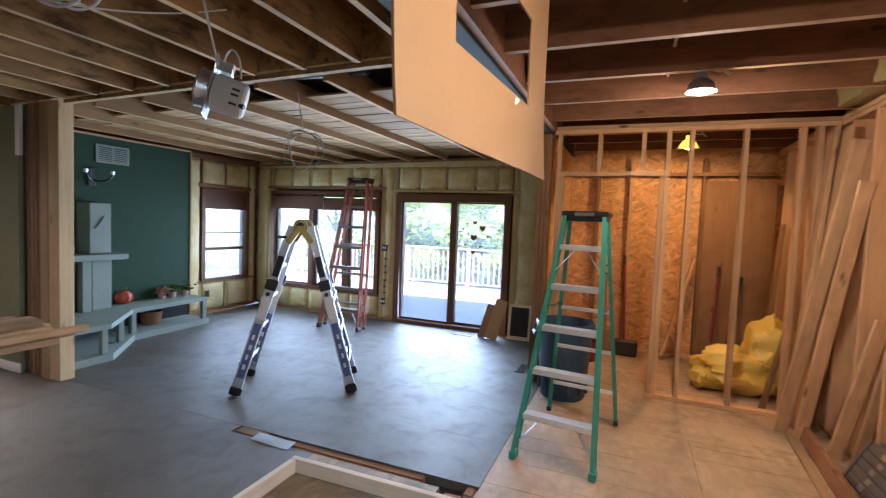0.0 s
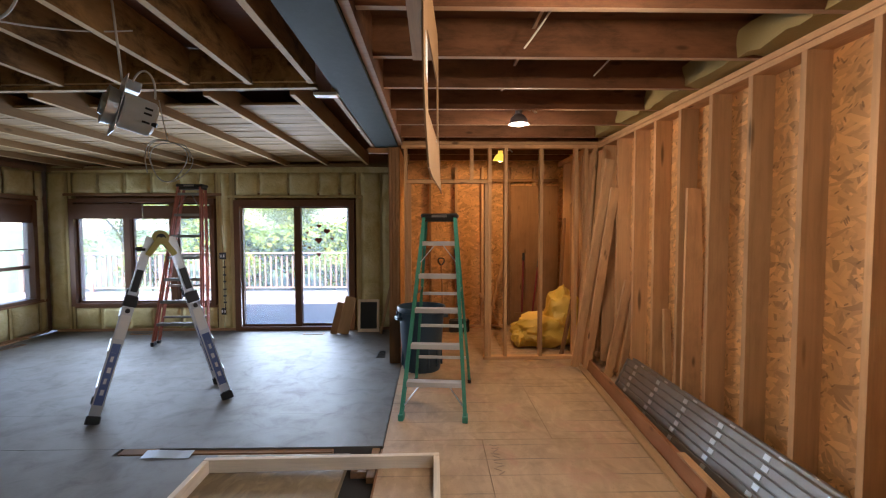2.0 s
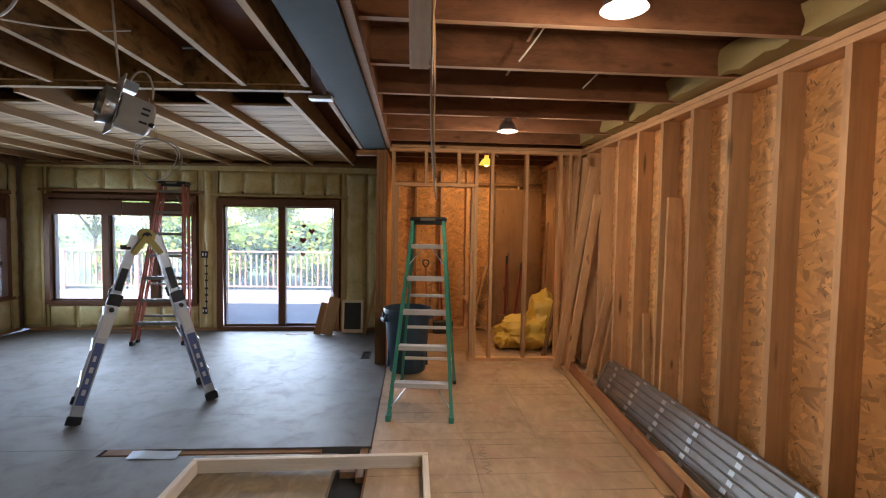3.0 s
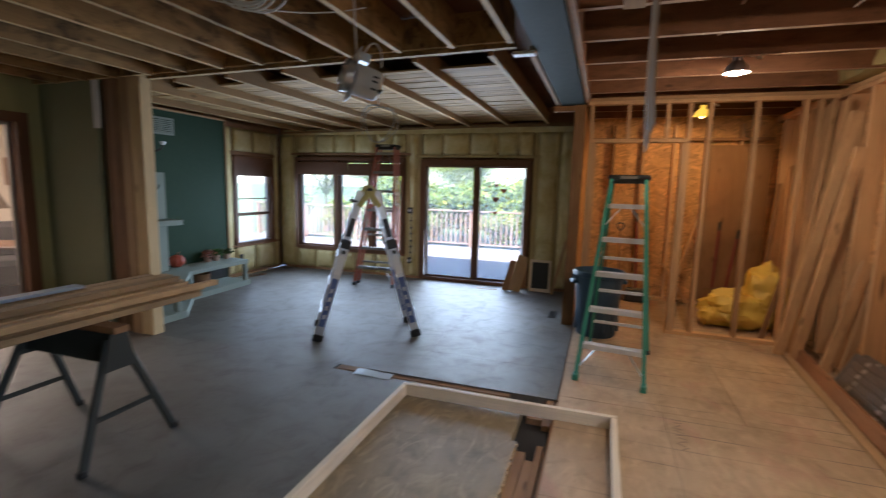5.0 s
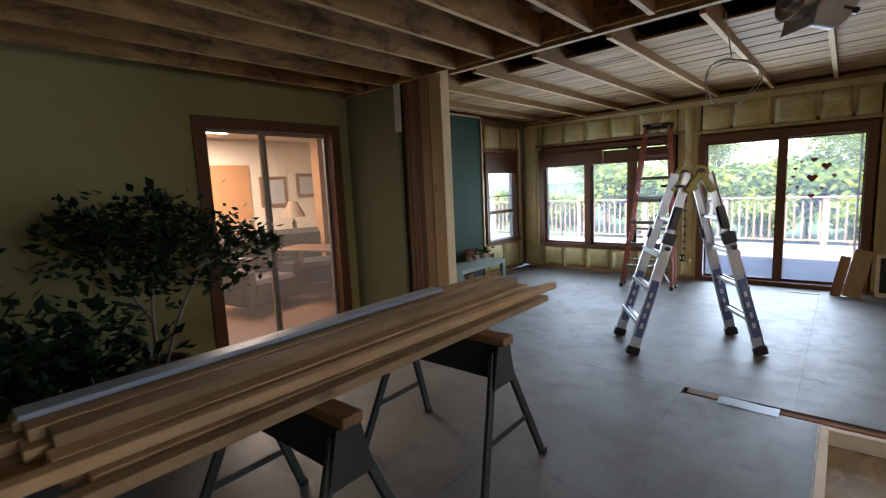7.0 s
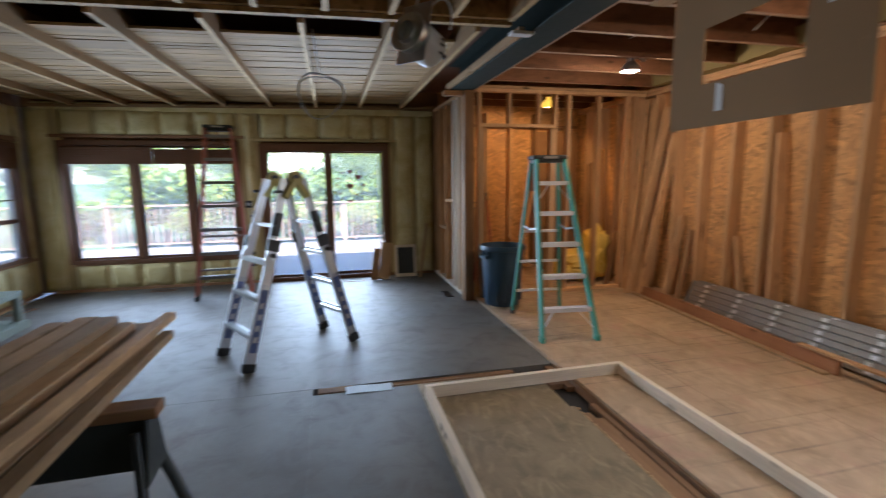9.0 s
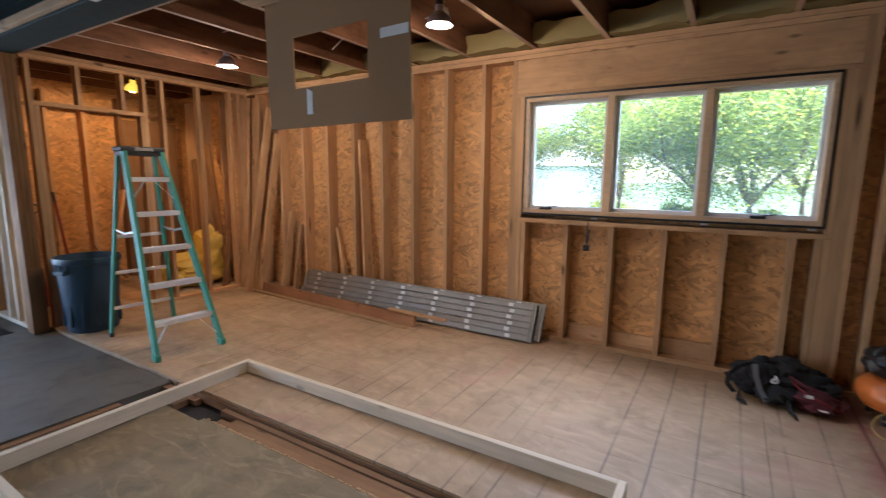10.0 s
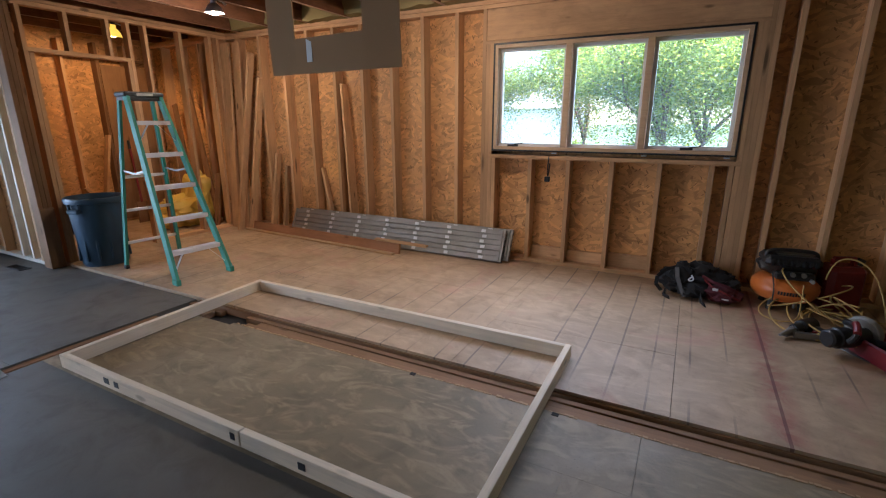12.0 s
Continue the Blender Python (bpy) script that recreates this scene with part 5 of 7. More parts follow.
bm = bmesh.new()
tiles = wall_with_holes(-0.59, 0.59, 1.775, 2.545, [(-0.30, 0.33, 2.01, 2.31)])
for a, b, lo, hi in tiles:
    nz = max(1, int((hi - lo) / 0.05))
    for k in range(nz):
        z0, z1 = lo + (hi - lo) * k / nz, lo + (hi - lo) * (k + 1) / nz
        vs = []
        for y, z in ((a, z0), (b, z0), (b, z1), (a, z1)):
            vs.append((curl(z) + 0.006 * math.sin(5 * y), y, z))
        f = [bm.verts.new((x - 0.003, y, z)) for x, y, z in vs]
        h = [bm.verts.new((x + 0.003, y, z)) for x, y, z in vs]
        bm.faces.new(f[::-1])
        bm.faces.new(h)
        for i in range(4):
            j = (i + 1) % 4
            bm.faces.new((f[i], f[j], h[j], h[i]))
bmesh.ops.remove_doubles(bm, verts=bm.verts, dist=0.0005)
sheet_c = part("sheet", bm, M_CARD, card)
M_TAPE = plain("clear_tape", (0.75, 0.72, 0.66), 0.15)
part("tape", box(bmesh.new(), -0.0095, -0.0035, 0.17, 0.22, 1.85, 2.00, 0.0, pose(0.013, 0, 0)), M_TAPE, sheet_c, "shiny strip of tape")
part("note", box(bmesh.new(), -0.0075, -0.0035, -0.46, -0.36, 2.10, 2.24, 0.0, pose(0.004, 0, 0)), M_WHITE, sheet_c, "white paper note")
for a, b in ((-0.455, -0.447), (-0.43, -0.422), (-0.41, -0.402)):
    part("mark", B(-0.0055, -0.0035, a, b, 2.16, 2.22), M_BLACK, sheet_c)
part("tape", box(bmesh.new(), -0.0075, -0.0035, -0.58, -0.36, 2.20, 2.25), M_TAPE, sheet_c, "shiny strip of tape")
strip = thing("nailed_board", "pale board nailed under the ceiling joists", "board")
part("board", B(-0.37, -0.26, 0.55, 2.15, ZC - 0.022, ZC - 0.002, 0.002), M_PINE["y"], strip)

# ---- clamp lamps ----
M_BULB = glowing("bulb_glass", (1.0, 0.85, 0.62), 22)
M_BULB_W = glowing("yellow_bulb_glass", (1.0, 0.58, 0.10), 6)


def clamp_lamp(at, label, bulb_mat, r=0.085, tilt=0, shade_mat=None):
    lp = thing("clamp_lamp", label, "lamp", m=pose(*at, tilt, 0, 0), group="clamp lamps on the joists")
    bm = lathe(bmesh.new(), [(0.028, 0.10), (0.03, 0.06), (0.05, 0.045), (0.072, 0.02), (r, -0.025), (r + 0.006, -0.028), (r - 0.004, -0.022), (0.068, 0.018), (0.046, 0.04), (0.0, 0.055)], 28)
    part("shade", bm, shade_mat or M_ALU, lp, "glowing yellow shade" if shade_mat else "spun aluminium bowl shade", True)
    part("socket", rod(bmesh.new(), (0, 0, 0.09), (0, 0, 0.16), 0.024), M_BLACK, lp)
    bm = bmesh.new()
    bmesh.ops.create_uvsphere(bm, u_segments=14, v_segments=10, radius=0.044)
    part("bulb", bm, bulb_mat, lp, "lit bulb", True, m=pose(0, 0, -0.001))
    bm = bar(bmesh.new(), (0.02, 0, 0.12), (0.11, 0.02, 0.10), 0.02, 0.012)
    bar(bm, (0.11, 0.02, 0.12), (0.16, 0.03, 0.08), 0.025, 0.012)
    rod(bm, (0.0, 0, 0.15), (0.0, 0, 0.27 if tilt == 0 else 0.30), 0.008)
    part("clamp", bm, M_GALV, lp, "spring clamp")
    return lp


clamp_lamp((0.49, 3.555, 2.505), "lit aluminium clamp lamp on a ceiling joist", M_BULB)
clamp_lamp((0.47, 1.217, 2.505), "lit aluminium clamp lamp on a ceiling joist", M_BULB)
clamp_lamp((0.62, 5.56, 2.475), "lit yellow clamp lamp in the utility room", M_BULB_W, 0.095, 12, glowing("lit_yellow_shade", (1.0, 0.55, 0.06), 0.10))

# ---- floor frame of white lumber ----
frame_t = thing("floor_curb", "rectangular frame of white two-by-fours lying on the floor", "curb", m=pose(-1.744, 0, 0, 0, -0.6, 0) @ pose(1.744, 0, 0))
H = 0.089
M_WW = {a: wood("white_lumber_" + a, (0.74, 0.63, 0.48), a, knots=0.55, stain=0.2, spread=0.15) for a in "xyz"}
part("rail", B(-1.744, -0.22, 2.437, 2.475, 0.002, H, 0.003), M_WW["x"], frame_t)
part("rail", B(-1.744, -0.22, -0.252, -0.214, 0.002, H, 0.003), M_WW["x"], frame_t)
part("rail", B(-0.258, -0.22, -0.2135, 2.4365, 0.002, H - 0.001, 0.003), M_WW["y"], frame_t)
part("rail", B(-1.744, -1.706, 0.90, 2.4365, 0.002, H - 0.001, 0.003), M_WW["y"], frame_t)
part("rail", B(-1.742, -1.704, -0.2135, 0.898, 0.002, H - 0.003, 0.003), M_WW["y"], frame_t)
for y0, y1 in ((1.95, 2.0), (1.86, 1.90), (0.93, 0.96), (0.5, 0.54)):
    part("stamp", B(-1.7465, -1.7442, y0, y1, 0.03, 0.065), M_BLACK, frame_t, "dark ink stamp")

# ---- metal flashing and floor vents ----
fl = thing("metal_flashing", "bent shiny galvanised flashing lying at the floor gap", "flashing", (-2.11, 2.685, 0.0), 0)
bm = bmesh.new()
vs = [bm.verts.new((-0.165 + 0.33 * u, -0.045 + 0.09 * w, 0.006 + 0.012 * w + 0.004 * math.sin(6 * u))) for w in (0, 1) for u in (0, 0.25, 0.5, 0.75, 1)]
for i in range(4):
    bm.faces.new((vs[i], vs[i + 1], vs[i + 6], vs[i + 5]))
ob = part("sheet", bm, M_GALV, fl)
so = ob.modifiers.new("thick", "SOLIDIFY")
so.thickness = 0.002
dm = thing("dark_plate", "dark rusty plate set in the floor gap", "plate")
part("plate", B(-2.47, -2.22, 2.70, 2.78, -0.01, 0.004, 0.001), M_OLD["x"], dm)
for k, (x, y, rz) in enumerate(((-0.90, 5.23, 90), (-2.03, 6.37, 0), (-5.85, 5.70, 75), (-4.6, 6.45, 0))):
    vt = thing("floor_vent", "dark metal floor register set in the subfloor", "vent", (x, y, 0), rz, "floor registers")
    part("frame", fast_boxes([(-0.15, 0.15, -0.055, -0.04, 0, 0.006), (-0.15, 0.15, 0.04, 0.055, 0, 0.006), (-0.15, -0.135, -0.04, 0.04, 0, 0.006), (0.135, 0.15, -0.04, 0.04, 0, 0.006)]), M_OLD["x"] if k else M_BLACK, vt)
    part("backing", B(-0.135, 0.135, -0.04, 0.04, 0.0005, 0.002), M_BLACK, vt)
    for s in range(8):
        part("slat", B(-0.125 + s * 0.033, -0.115 + s * 0.033, -0.04, 0.04, 0.002, 0.005), M_BLACK, vt)

# ---- leaning lumber along the east wall ----


def leaning(p, q, w, d, mat, label, up=(0, 1, 0), group="boards leaning on the wall"):
    t = thing("board", label, "board", group=group)
    m, n = axes_between(p, q, up)
    t.matrix_basis = m
    part("plank", box(bmesh.new(), -w / 2, w / 2, -d / 2, d / 2, 0, n, 0.003), mat, t)
    return t


FZ = M_FRESH["z"]
LB = "rough brown plank leaning against the open studs"
leaning((1.68, 2.90, 0.058), (1.765, 3.03, 1.88), 0.14, 0.03, FZ, LB)
leaning((1.33, 4.60, FE), (1.62, 4.40, 2.30), 0.09, 0.038, FZ, LB)
leaning((1.43, 4.49, FE), (1.63, 4.28, 1.99), 0.088, 0.038, FZ, LB)
leaning((1.56, 4.22, FE), (1.765, 4.22, 1.03), 0.085, 0.04, FZ, LB)
leaning((1.63, 4.08, FE), (1.77, 4.07, 0.87), 0.06, 0.04, FZ, LB)
leaning((1.69, 3.23, 0.058), (1.77, 3.45, 0.87), 0.06, 0.04, FZ, LB)
leaning((1.45, 4.62, FE), (1.63, 4.66, 2.44), 0.035, 0.13, FZ, LB)
leaning((1.43, 4.80, FE), (1.59, 4.83, 2.44), 0.035, 0.15, FZ, LB)
for p, q in (((1.50, 5.25, FE), (1.62, 5.75, 1.9)), ((1.40, 5.6, FE), (1.62, 6.1, 1.7)), ((1.30, 5.05, FE), (1.46, 5.10, 0.75))):
    leaning(p, q, 0.03, 0.09, M_OLD["z"], "dark scrap board leaning in the utility room")
b1 = thing("long_board", "long reddish board lying on edge by the wall", "board", (0, 0, FE))
part("plank", box(bmesh.new(), 0, 0.038, -1.25, 1.27, 0.002, 0.115, 0.003, pose(1.345, 3.24, 0, 0, 10, -3.8)), wood("red_board", (0.40, 0.185, 0.085), "y", stain=0.4), b1)
b2 = thing("long_board", "pale strip of lumber lying along the floor", "board", (0, 0, FE))
part("plank", box(bmesh.new(), 0, 0.06, -1.22, 1.30, 0.001, 0.022, 0.002, pose(1.26, 3.24, 0, 0, 0, -3.8)), M_PINE["y"], b2)
b3 = thing("short_board", "short thin board resting on the scaffold plank", "board")
part("plank", box(bmesh.new(), 0, 0.05, -0.35, 0.35, 0, 0.018, 0.002, pose(1.27, 1.98, 0.139, 0, -6, -3)), M_FRESH["y"], b3)

# ribbed aluminium scaffold planks leaning on the studs


def scaffold_plank(x_low, z_low, y0, y1, width=0.34, tilt=66):
    """The ribbed face looks towards the room; local x runs across the plank, y along it."""
    t = thing("scaffold_plank", "ribbed dull aluminium scaffold plank leaning on the studs", "plank", group="scaffold planks")
    t.matrix_basis = pose(x_low, (y0 + y1) / 2, z_low, 0, -tilt, 0)
    n = (y1 - y0) / 2
    part("deck", box(bmesh.new(), 0, width, -n, n, -0.036, -0.012, 0.003), M_ALU_D, t)
    w = width / 6
    for k in range(6):
        bm = box(bmesh.new(), k * w + 0.004, (k + 1) * w - 0.004, -n + 0.02, n - 0.02, -0.012, 0.0, 0.003)
        part("rib", bm, M_ALU_D, t)
        for j in range(7):
            y = -n + 0.22 + j * (2 * n - 0.44) / 6 + 0.02 * (k % 2)
            part("rivet_plate", box(bmesh.new(), (k + 0.5) * w - 0.016, (k + 0.5) * w + 0.016, y - 0.024, y + 0.024, 0.0, 0.0035, 0.001), M_ALU, t)
    for y in (-n, n):
        e = part("end_cap", box(bmesh.new(), 0, width, y - 0.012, y + 0.012, -0.040, 0.004, 0.002), M_ALU_D, t)
        for k in range(5):
            part("hole", box(bmesh.new(), 0.03 + k * 0.062, 0.055 + k * 0.062, y - 0.0135, y + 0.0135, -0.030, -0.012), M_BLACK, e)
    return t


scaffold_plank(1.485, 0.045, 0.80, 3.74)
scaffold_plank(1.435, 0.040, 0.86, 3.78, 0.34, 64)

# ---- tool bag, compressor, hose, red cans, saw ----


def blob(bm, c, r, seed, amp=0.2, sub=3, m=None):
    q = bmesh.ops.create_icosphere(bm, subdivisions=sub, radius=1.0)
    for v in q["verts"]:
        d = v.co.normalized()
        k = 1 + amp * noise.noise(d * 2.2 + Vector((seed, 0, 0))) + amp * 0.4 * noise.noise(d * 6 + Vector((0, seed, 0)))
        v.co = Vector((d.x * r[0] * k, d.y * r[1] * k, d.z * r[2] * k)) + Vector(c)
        if m is not None:
            v.co = m @ v.co
    return bm


bag = thing("tool_bag", "slumped black canvas tool bag with red trim on floor", "bag", (1.41, -0.945, FE), 0)
M_MAROON = painted("maroon_canvas", (0.09, 0.012, 0.018), 0.8)
M_WEB = plain("grey_webbing", (0.10, 0.095, 0.10))
bm = blob(bmesh.new(), (0.02, 0, 0.10), (0.18, 0.29, 0.125), 3, 0.42, 4)
for v in bm.verts:
    v.co.z = max(v.co.z + 0.018 * noise.noise(v.co * 21), 0.004)
part("body", bm, M_BAGBLK, bag, smooth=True)
for c, r, sd, mt in (((-0.06, 0.13, 0.16), (0.11, 0.09, 0.11), 5, M_BAGBLK), ((0.02, -0.02, 0.19), (0.12, 0.12, 0.09), 7, M_BAGBLK), ((-0.13, -0.19, 0.07), (0.10, 0.13, 0.065), 9, M_MAROON), ((-0.15, 0.05, 0.07), (0.07, 0.10, 0.06), 12, M_BAGBLK), ((-0.05, -0.24, 0.13), (0.09, 0.07, 0.05), 15, M_BAGBLK)):
    bm = blob(bmesh.new(), c, r, sd, 0.45, 3)
    for v in bm.verts:
        v.co.z = max(v.co.z + 0.012 * noise.noise(v.co * 30), 0.004)
    part("pocket", bm, mt, bag, "maroon side pocket" if mt is M_MAROON else "", True)


def webbing(pts, w, th, mat, label):
    """A flat strap that follows a line of points."""
    bm = bmesh.new()
    for p, q in zip(pts, pts[1:]):
        bar(bm, p, q, w, th, (1, 0, 0.3), 0.001)
    part("strap", bm, mat, bag, label)


webbing([(-0.12, 0.27, 0.02), (-0.17, 0.315, 0.09), (-0.17, 0.31, 0.16), (-0.14, 0.25, 0.22), (-0.12, 0.17, 0.25), (-0.13, 0.08, 0.245)], 0.03, 0.006, M_BAGBLK, "")
webbing([(-0.15, 0.17, 0.25), (-0.19, 0.16, 0.18), (-0.20, 0.13, 0.10), (-0.22, 0.09, 0.03)], 0.032, 0.006, M_WEB, "grey webbing strap")
webbing([(-0.14, -0.02, 0.20), (-0.18, -0.10, 0.17), (-0.19, -0.20, 0.15), (-0.16, -0.28, 0.10)], 0.026, 0.006, M_MAROON, "dark red trim")
webbing([(-0.13, -0.04, 0.17), (-0.20, -0.10, 0.135), (-0.225, -0.20, 0.10), (-0.20, -0.30, 0.05)], 0.016, 0.005, M_RED, "dark red trim")
webbing([(-0.18, -0.02, 0.06), (-0.26, -0.03, 0.02), (-0.33, -0.06, 0.012)], 0.05, 0.010, M_BAGBLK, "")
webbing([(-0.10, 0.24, 0.02), (-0.20, 0.25, 0.012), (-0.26, 0.20, 0.010)], 0.04, 0.010, M_BAGBLK, "")
part("buckle", tube([(-0.19, 0.06, 0.21), (-0.205, 0.03, 0.18), (-0.20, 0.06, 0.155), (-0.205, 0.09, 0.17), (-0.20, 0.05, 0.20)], 0.006), M_TREAD, bag, "shiny metal ring", True)
part("tag", box(bmesh.new(), -0.225, -0.219, -0.14, -0.10, 0.115, 0.135, 0.001), M_WHITE, bag, "small white tag")
part("tag", box(bmesh.new(), -0.24, -0.234, -0.22, -0.17, 0.05, 0.062, 0.001), M_WHITE, bag, "small white tag")

comp = thing("air_compressor", "orange pancake air compressor with black motor housing", "compressor", (1.41, -1.54, FE), 8)
part("tank", lathe(bmesh.new(), [(0, 0.065), (0.12, 0.07), (0.19, 0.09), (0.222, 0.13), (0.228, 0.165), (0.222, 0.20), (0.19, 0.24), (0.12, 0.265), (0, 0.27)], 40), M_ORANGE, comp, "glossy orange pancake tank", True)
bm = blob(bmesh.new(), (0.03, 0, 0.33), (0.15, 0.20, 0.085), 4, 0.16, 3)
part("motor_housing", bm, M_BLACK, comp, smooth=True)
bm = box(bmesh.new(), -0.13, 0.12, -0.185, 0.185, 0.345, 0.43, 0.03)
sh_ = part("shroud", bm, M_BLACK, comp, "black moulded motor shroud")
for k in range(8):
    part("fin", box(bmesh.new(), -0.137, -0.129, -0.15 + 0.04 * k, -0.13 + 0.04 * k, 0.362, 0.412, 0.002), M_BAGBLK, sh_)
part("top_panel", box(bmesh.new(), -0.09, 0.09, -0.10, 0.10, 0.43, 0.442, 0.004), plain("dark_olive_plastic", (0.06, 0.06, 0.045), 0.5), sh_, "dull dark top panel")
part("handle", tube([(-0.04, -0.17, 0.41), (-0.04, -0.165, 0.45), (-0.04, -0.13, 0.465), (-0.04, 0, 0.468), (-0.04, 0.13, 0.465), (-0.04, 0.165, 0.45), (-0.04, 0.17, 0.41)], 0.014), M_BLACK, comp, smooth=True)
part("control_panel", box(bmesh.new(), -0.185, -0.12, -0.13, 0.13, 0.265, 0.325, 0.014), M_BLACK, comp)
for a in range(0, 360, 90):
    part("foot", rod(bmesh.new(), (0.15 * math.cos(radians(a + 45)), 0.15 * math.sin(radians(a + 45)), 0), (0.14 * math.cos(radians(a + 45)), 0.14 * math.sin(radians(a + 45)), 0.09), 0.024), M_BLACK, comp, "rubber foot")
for y in (-0.05, 0.02):
    part("gauge", rod(bmesh.new(), (-0.17, y, 0.31), (-0.20, y, 0.313), 0.017, seg=16), M_ALU_D, comp, "pressure gauge", True)
part("regulator", rod(bmesh.new(), (-0.17, -0.105, 0.275), (-0.215, -0.105, 0.275), 0.014), M_TREAD, comp, "bright coupling")
part("drain_valve", rod(bmesh.new(), (-0.12, -0.05, 0.03), (-0.12, -0.05, 0.08), 0.012), M_ALU_D, comp)
bm = bmesh.new()
for k in range(10):
    a = radians(180 - 24 + k * 4.6)
    box(bm, -0.0015, 0.0015, -0.0065, 0.0065, -0.013, 0.013, 0.0, pose(0.2285 * math.cos(a), 0.2285 * math.sin(a), 0.168) @ Matrix.Rotation(a, 4, "Z"))
part("lettering_bar", bm, M_BLACK, comp, "dark lettering bar")
part("cord", tube([(-0.10, 0.13, 0.30), (-0.19, 0.13, 0.26), (-0.225, 0.12, 0.18), (-0.20, 0.13, 0.02)], 0.005), M_BLACK, comp, smooth=True)

rnd = random.Random(5)
hose = thing("air_hose", "loose tangle of amber air hose on the floor", "hose", (0, 0, FE))
for k in range(10):
    c = Vector((1.10 + rnd.uniform(-0.16, 0.22), -1.80 + rnd.uniform(-0.14, 0.16), 0))
    r1, r2, ph, hi = rnd.uniform(0.16, 0.34), rnd.uniform(0.12, 0.26), rnd.uniform(0, 6), rnd.uniform(0.04, 0.36)
    pts = []
    for i in range(13):
        a = ph + i * 0.50
        pts.append((c.x + r1 * math.cos(a), c.y + r2 * math.sin(a), 0.010 + hi * (0.5 - 0.5 * math.cos(i * 0.5 + 0.4 * k))))
    part("loop", tube(pts, 0.0055), M_HOSE, hose, smooth=True)
part("loop", tube([(1.20, -1.62, 0.25), (1.12, -1.62, 0.05), (1.0, -1.58, 0.008), (1.02, -1.42, 0.008), (1.15, -1.35, 0.008), (1.24, -1.38, 0.06), (1.22, -1.45, 0.12)], 0.005), M_HOSE, hose, smooth=True)
part("loop", tube([(1.25, -1.75, 0.30), (1.30, -1.78, 0.46), (1.28, -1.92, 0.50), (1.2, -2.05, 0.36), (1.1, -2.1, 0.05)], 0.0055), M_HOSE, hose, smooth=True)

can_r = thing("fuel_can", "red plastic fuel can standing in the corner", "can", (1.52, -1.90, FE), 20)
bm = box(bmesh.new(), -0.10, 0.10, -0.13, 0.13, 0, 0.36, 0.035)
part("body", bm, M_RED, can_r)
bm = box(bmesh.new(), -0.02, 0.02, -0.08, 0.08, 0.40, 0.425, 0.008)
box(bm, -0.02, 0.02, -0.08, -0.055, 0.355, 0.40)
box(bm, -0.02, 0.02, 0.055, 0.08, 0.355, 0.40)
part("handle", bm, M_RED, can_r)
part("cap", rod(bmesh.new(), (0, -0.10, 0.36), (0, -0.12, 0.41), 0.028), M_BLACK, can_r)

saw = thing("circular_saw", "black and red power saw lying on the floor", "power tool", (0.66, -1.78, FE), 35)
part("motor", lathe(bmesh.new(), [(0, -0.15), (0.045, -0.15), (0.056, -0.14), (0.058, -0.10), (0.066, -0.09), (0.066, 0.02), (0.058, 0.03), (0.056, 0.12), (0, 0.12)], 20), M_BLACK, saw, smooth=True, m=pose(-0.02, 0.02, 0.11, 90, 0, 0))
for k in range(5):
    part("vent_slot", box(bmesh.new(), -0.02, 0.02, -0.004, 0.004, 0, 0.006, 0.001, pose(-0.02, -0.06 + 0.022 * k, 0.174)), M_ALU_D, saw)
gd = bmesh.new()
lathe(gd, [(0.02, -0.022), (0.098, -0.022), (0.105, -0.014), (0.105, 0.014), (0.098, 0.022), (0.02, 0.022)], 30)
part("guard", gd, painted("pale_grey_guard", (0.34, 0.33, 0.31), 0.45, wear=0.4), saw, "pale grey blade guard", True, m=pose(0.03, -0.15, 0.112, 78, 0, 12))
part("blade", lathe(bmesh.new(), [(0, -0.0015), (0.092, -0.0015), (0.092, 0.0015), (0, 0.0015)], 40), M_ALU, saw, "steel blade", m=pose(0.035, -0.185, 0.108, 78, 0, 12))
part("base_plate", box(bmesh.new(), -0.16, 0.19, -0.22, 0.0, 0.004, 0.010, 0.002), M_ALU_D, saw)
part("handle", tube([(-0.10, 0.10, 0.12), (-0.16, 0.09, 0.19), (-0.08, 0.04, 0.225), (0.03, 0.0, 0.19)], 0.019), M_BLACK, saw, smooth=True)
part("grip_band", tube([(-0.13, 0.093, 0.19), (-0.10, 0.06, 0.216), (-0.06, 0.035, 0.22)], 0.0205), M_RED, saw, "red grip", True)
nail = thing("nail_gun", "black nail gun lying on the floor", "power tool", (0.86, -1.60, FE), -40)
part("body", lathe(bmesh.new(), [(0, -0.12), (0.03, -0.12), (0.034, -0.05), (0.046, -0.04), (0.05, 0.05), (0.046, 0.09), (0.03, 0.10), (0, 0.10)], 18), M_BLACK, nail, smooth=True, m=pose(0, 0, 0.056, 0, 90, 0))
part("nose", rod(bmesh.new(), (-0.25, 0, 0.035), (-0.12, 0, 0.052), 0.010, 0.026, 10), M_ALU_D, nail)
part("nose", box(bmesh.new(), -0.20, -0.13, -0.016, 0.016, 0.015, 0.045, 0.004), M_ALU_D, nail, "steel safety foot")
part("handle", bar(bmesh.new(), (0.03, 0, 0.06), (0.06, -0.20, 0.03), 0.040, 0.036, (0, 0, 1), 0.012), M_BLACK, nail)
part("trigger", box(bmesh.new(), -0.012, 0.012, -0.085, -0.055, 0.03, 0.05, 0.004), M_RED, nail)
part("magazine", bar(bmesh.new(), (-0.14, -0.02, 0.03), (0.06, -0.21, 0.025), 0.026, 0.045, (0, 0, 1), 0.004), M_ALU_D, nail)
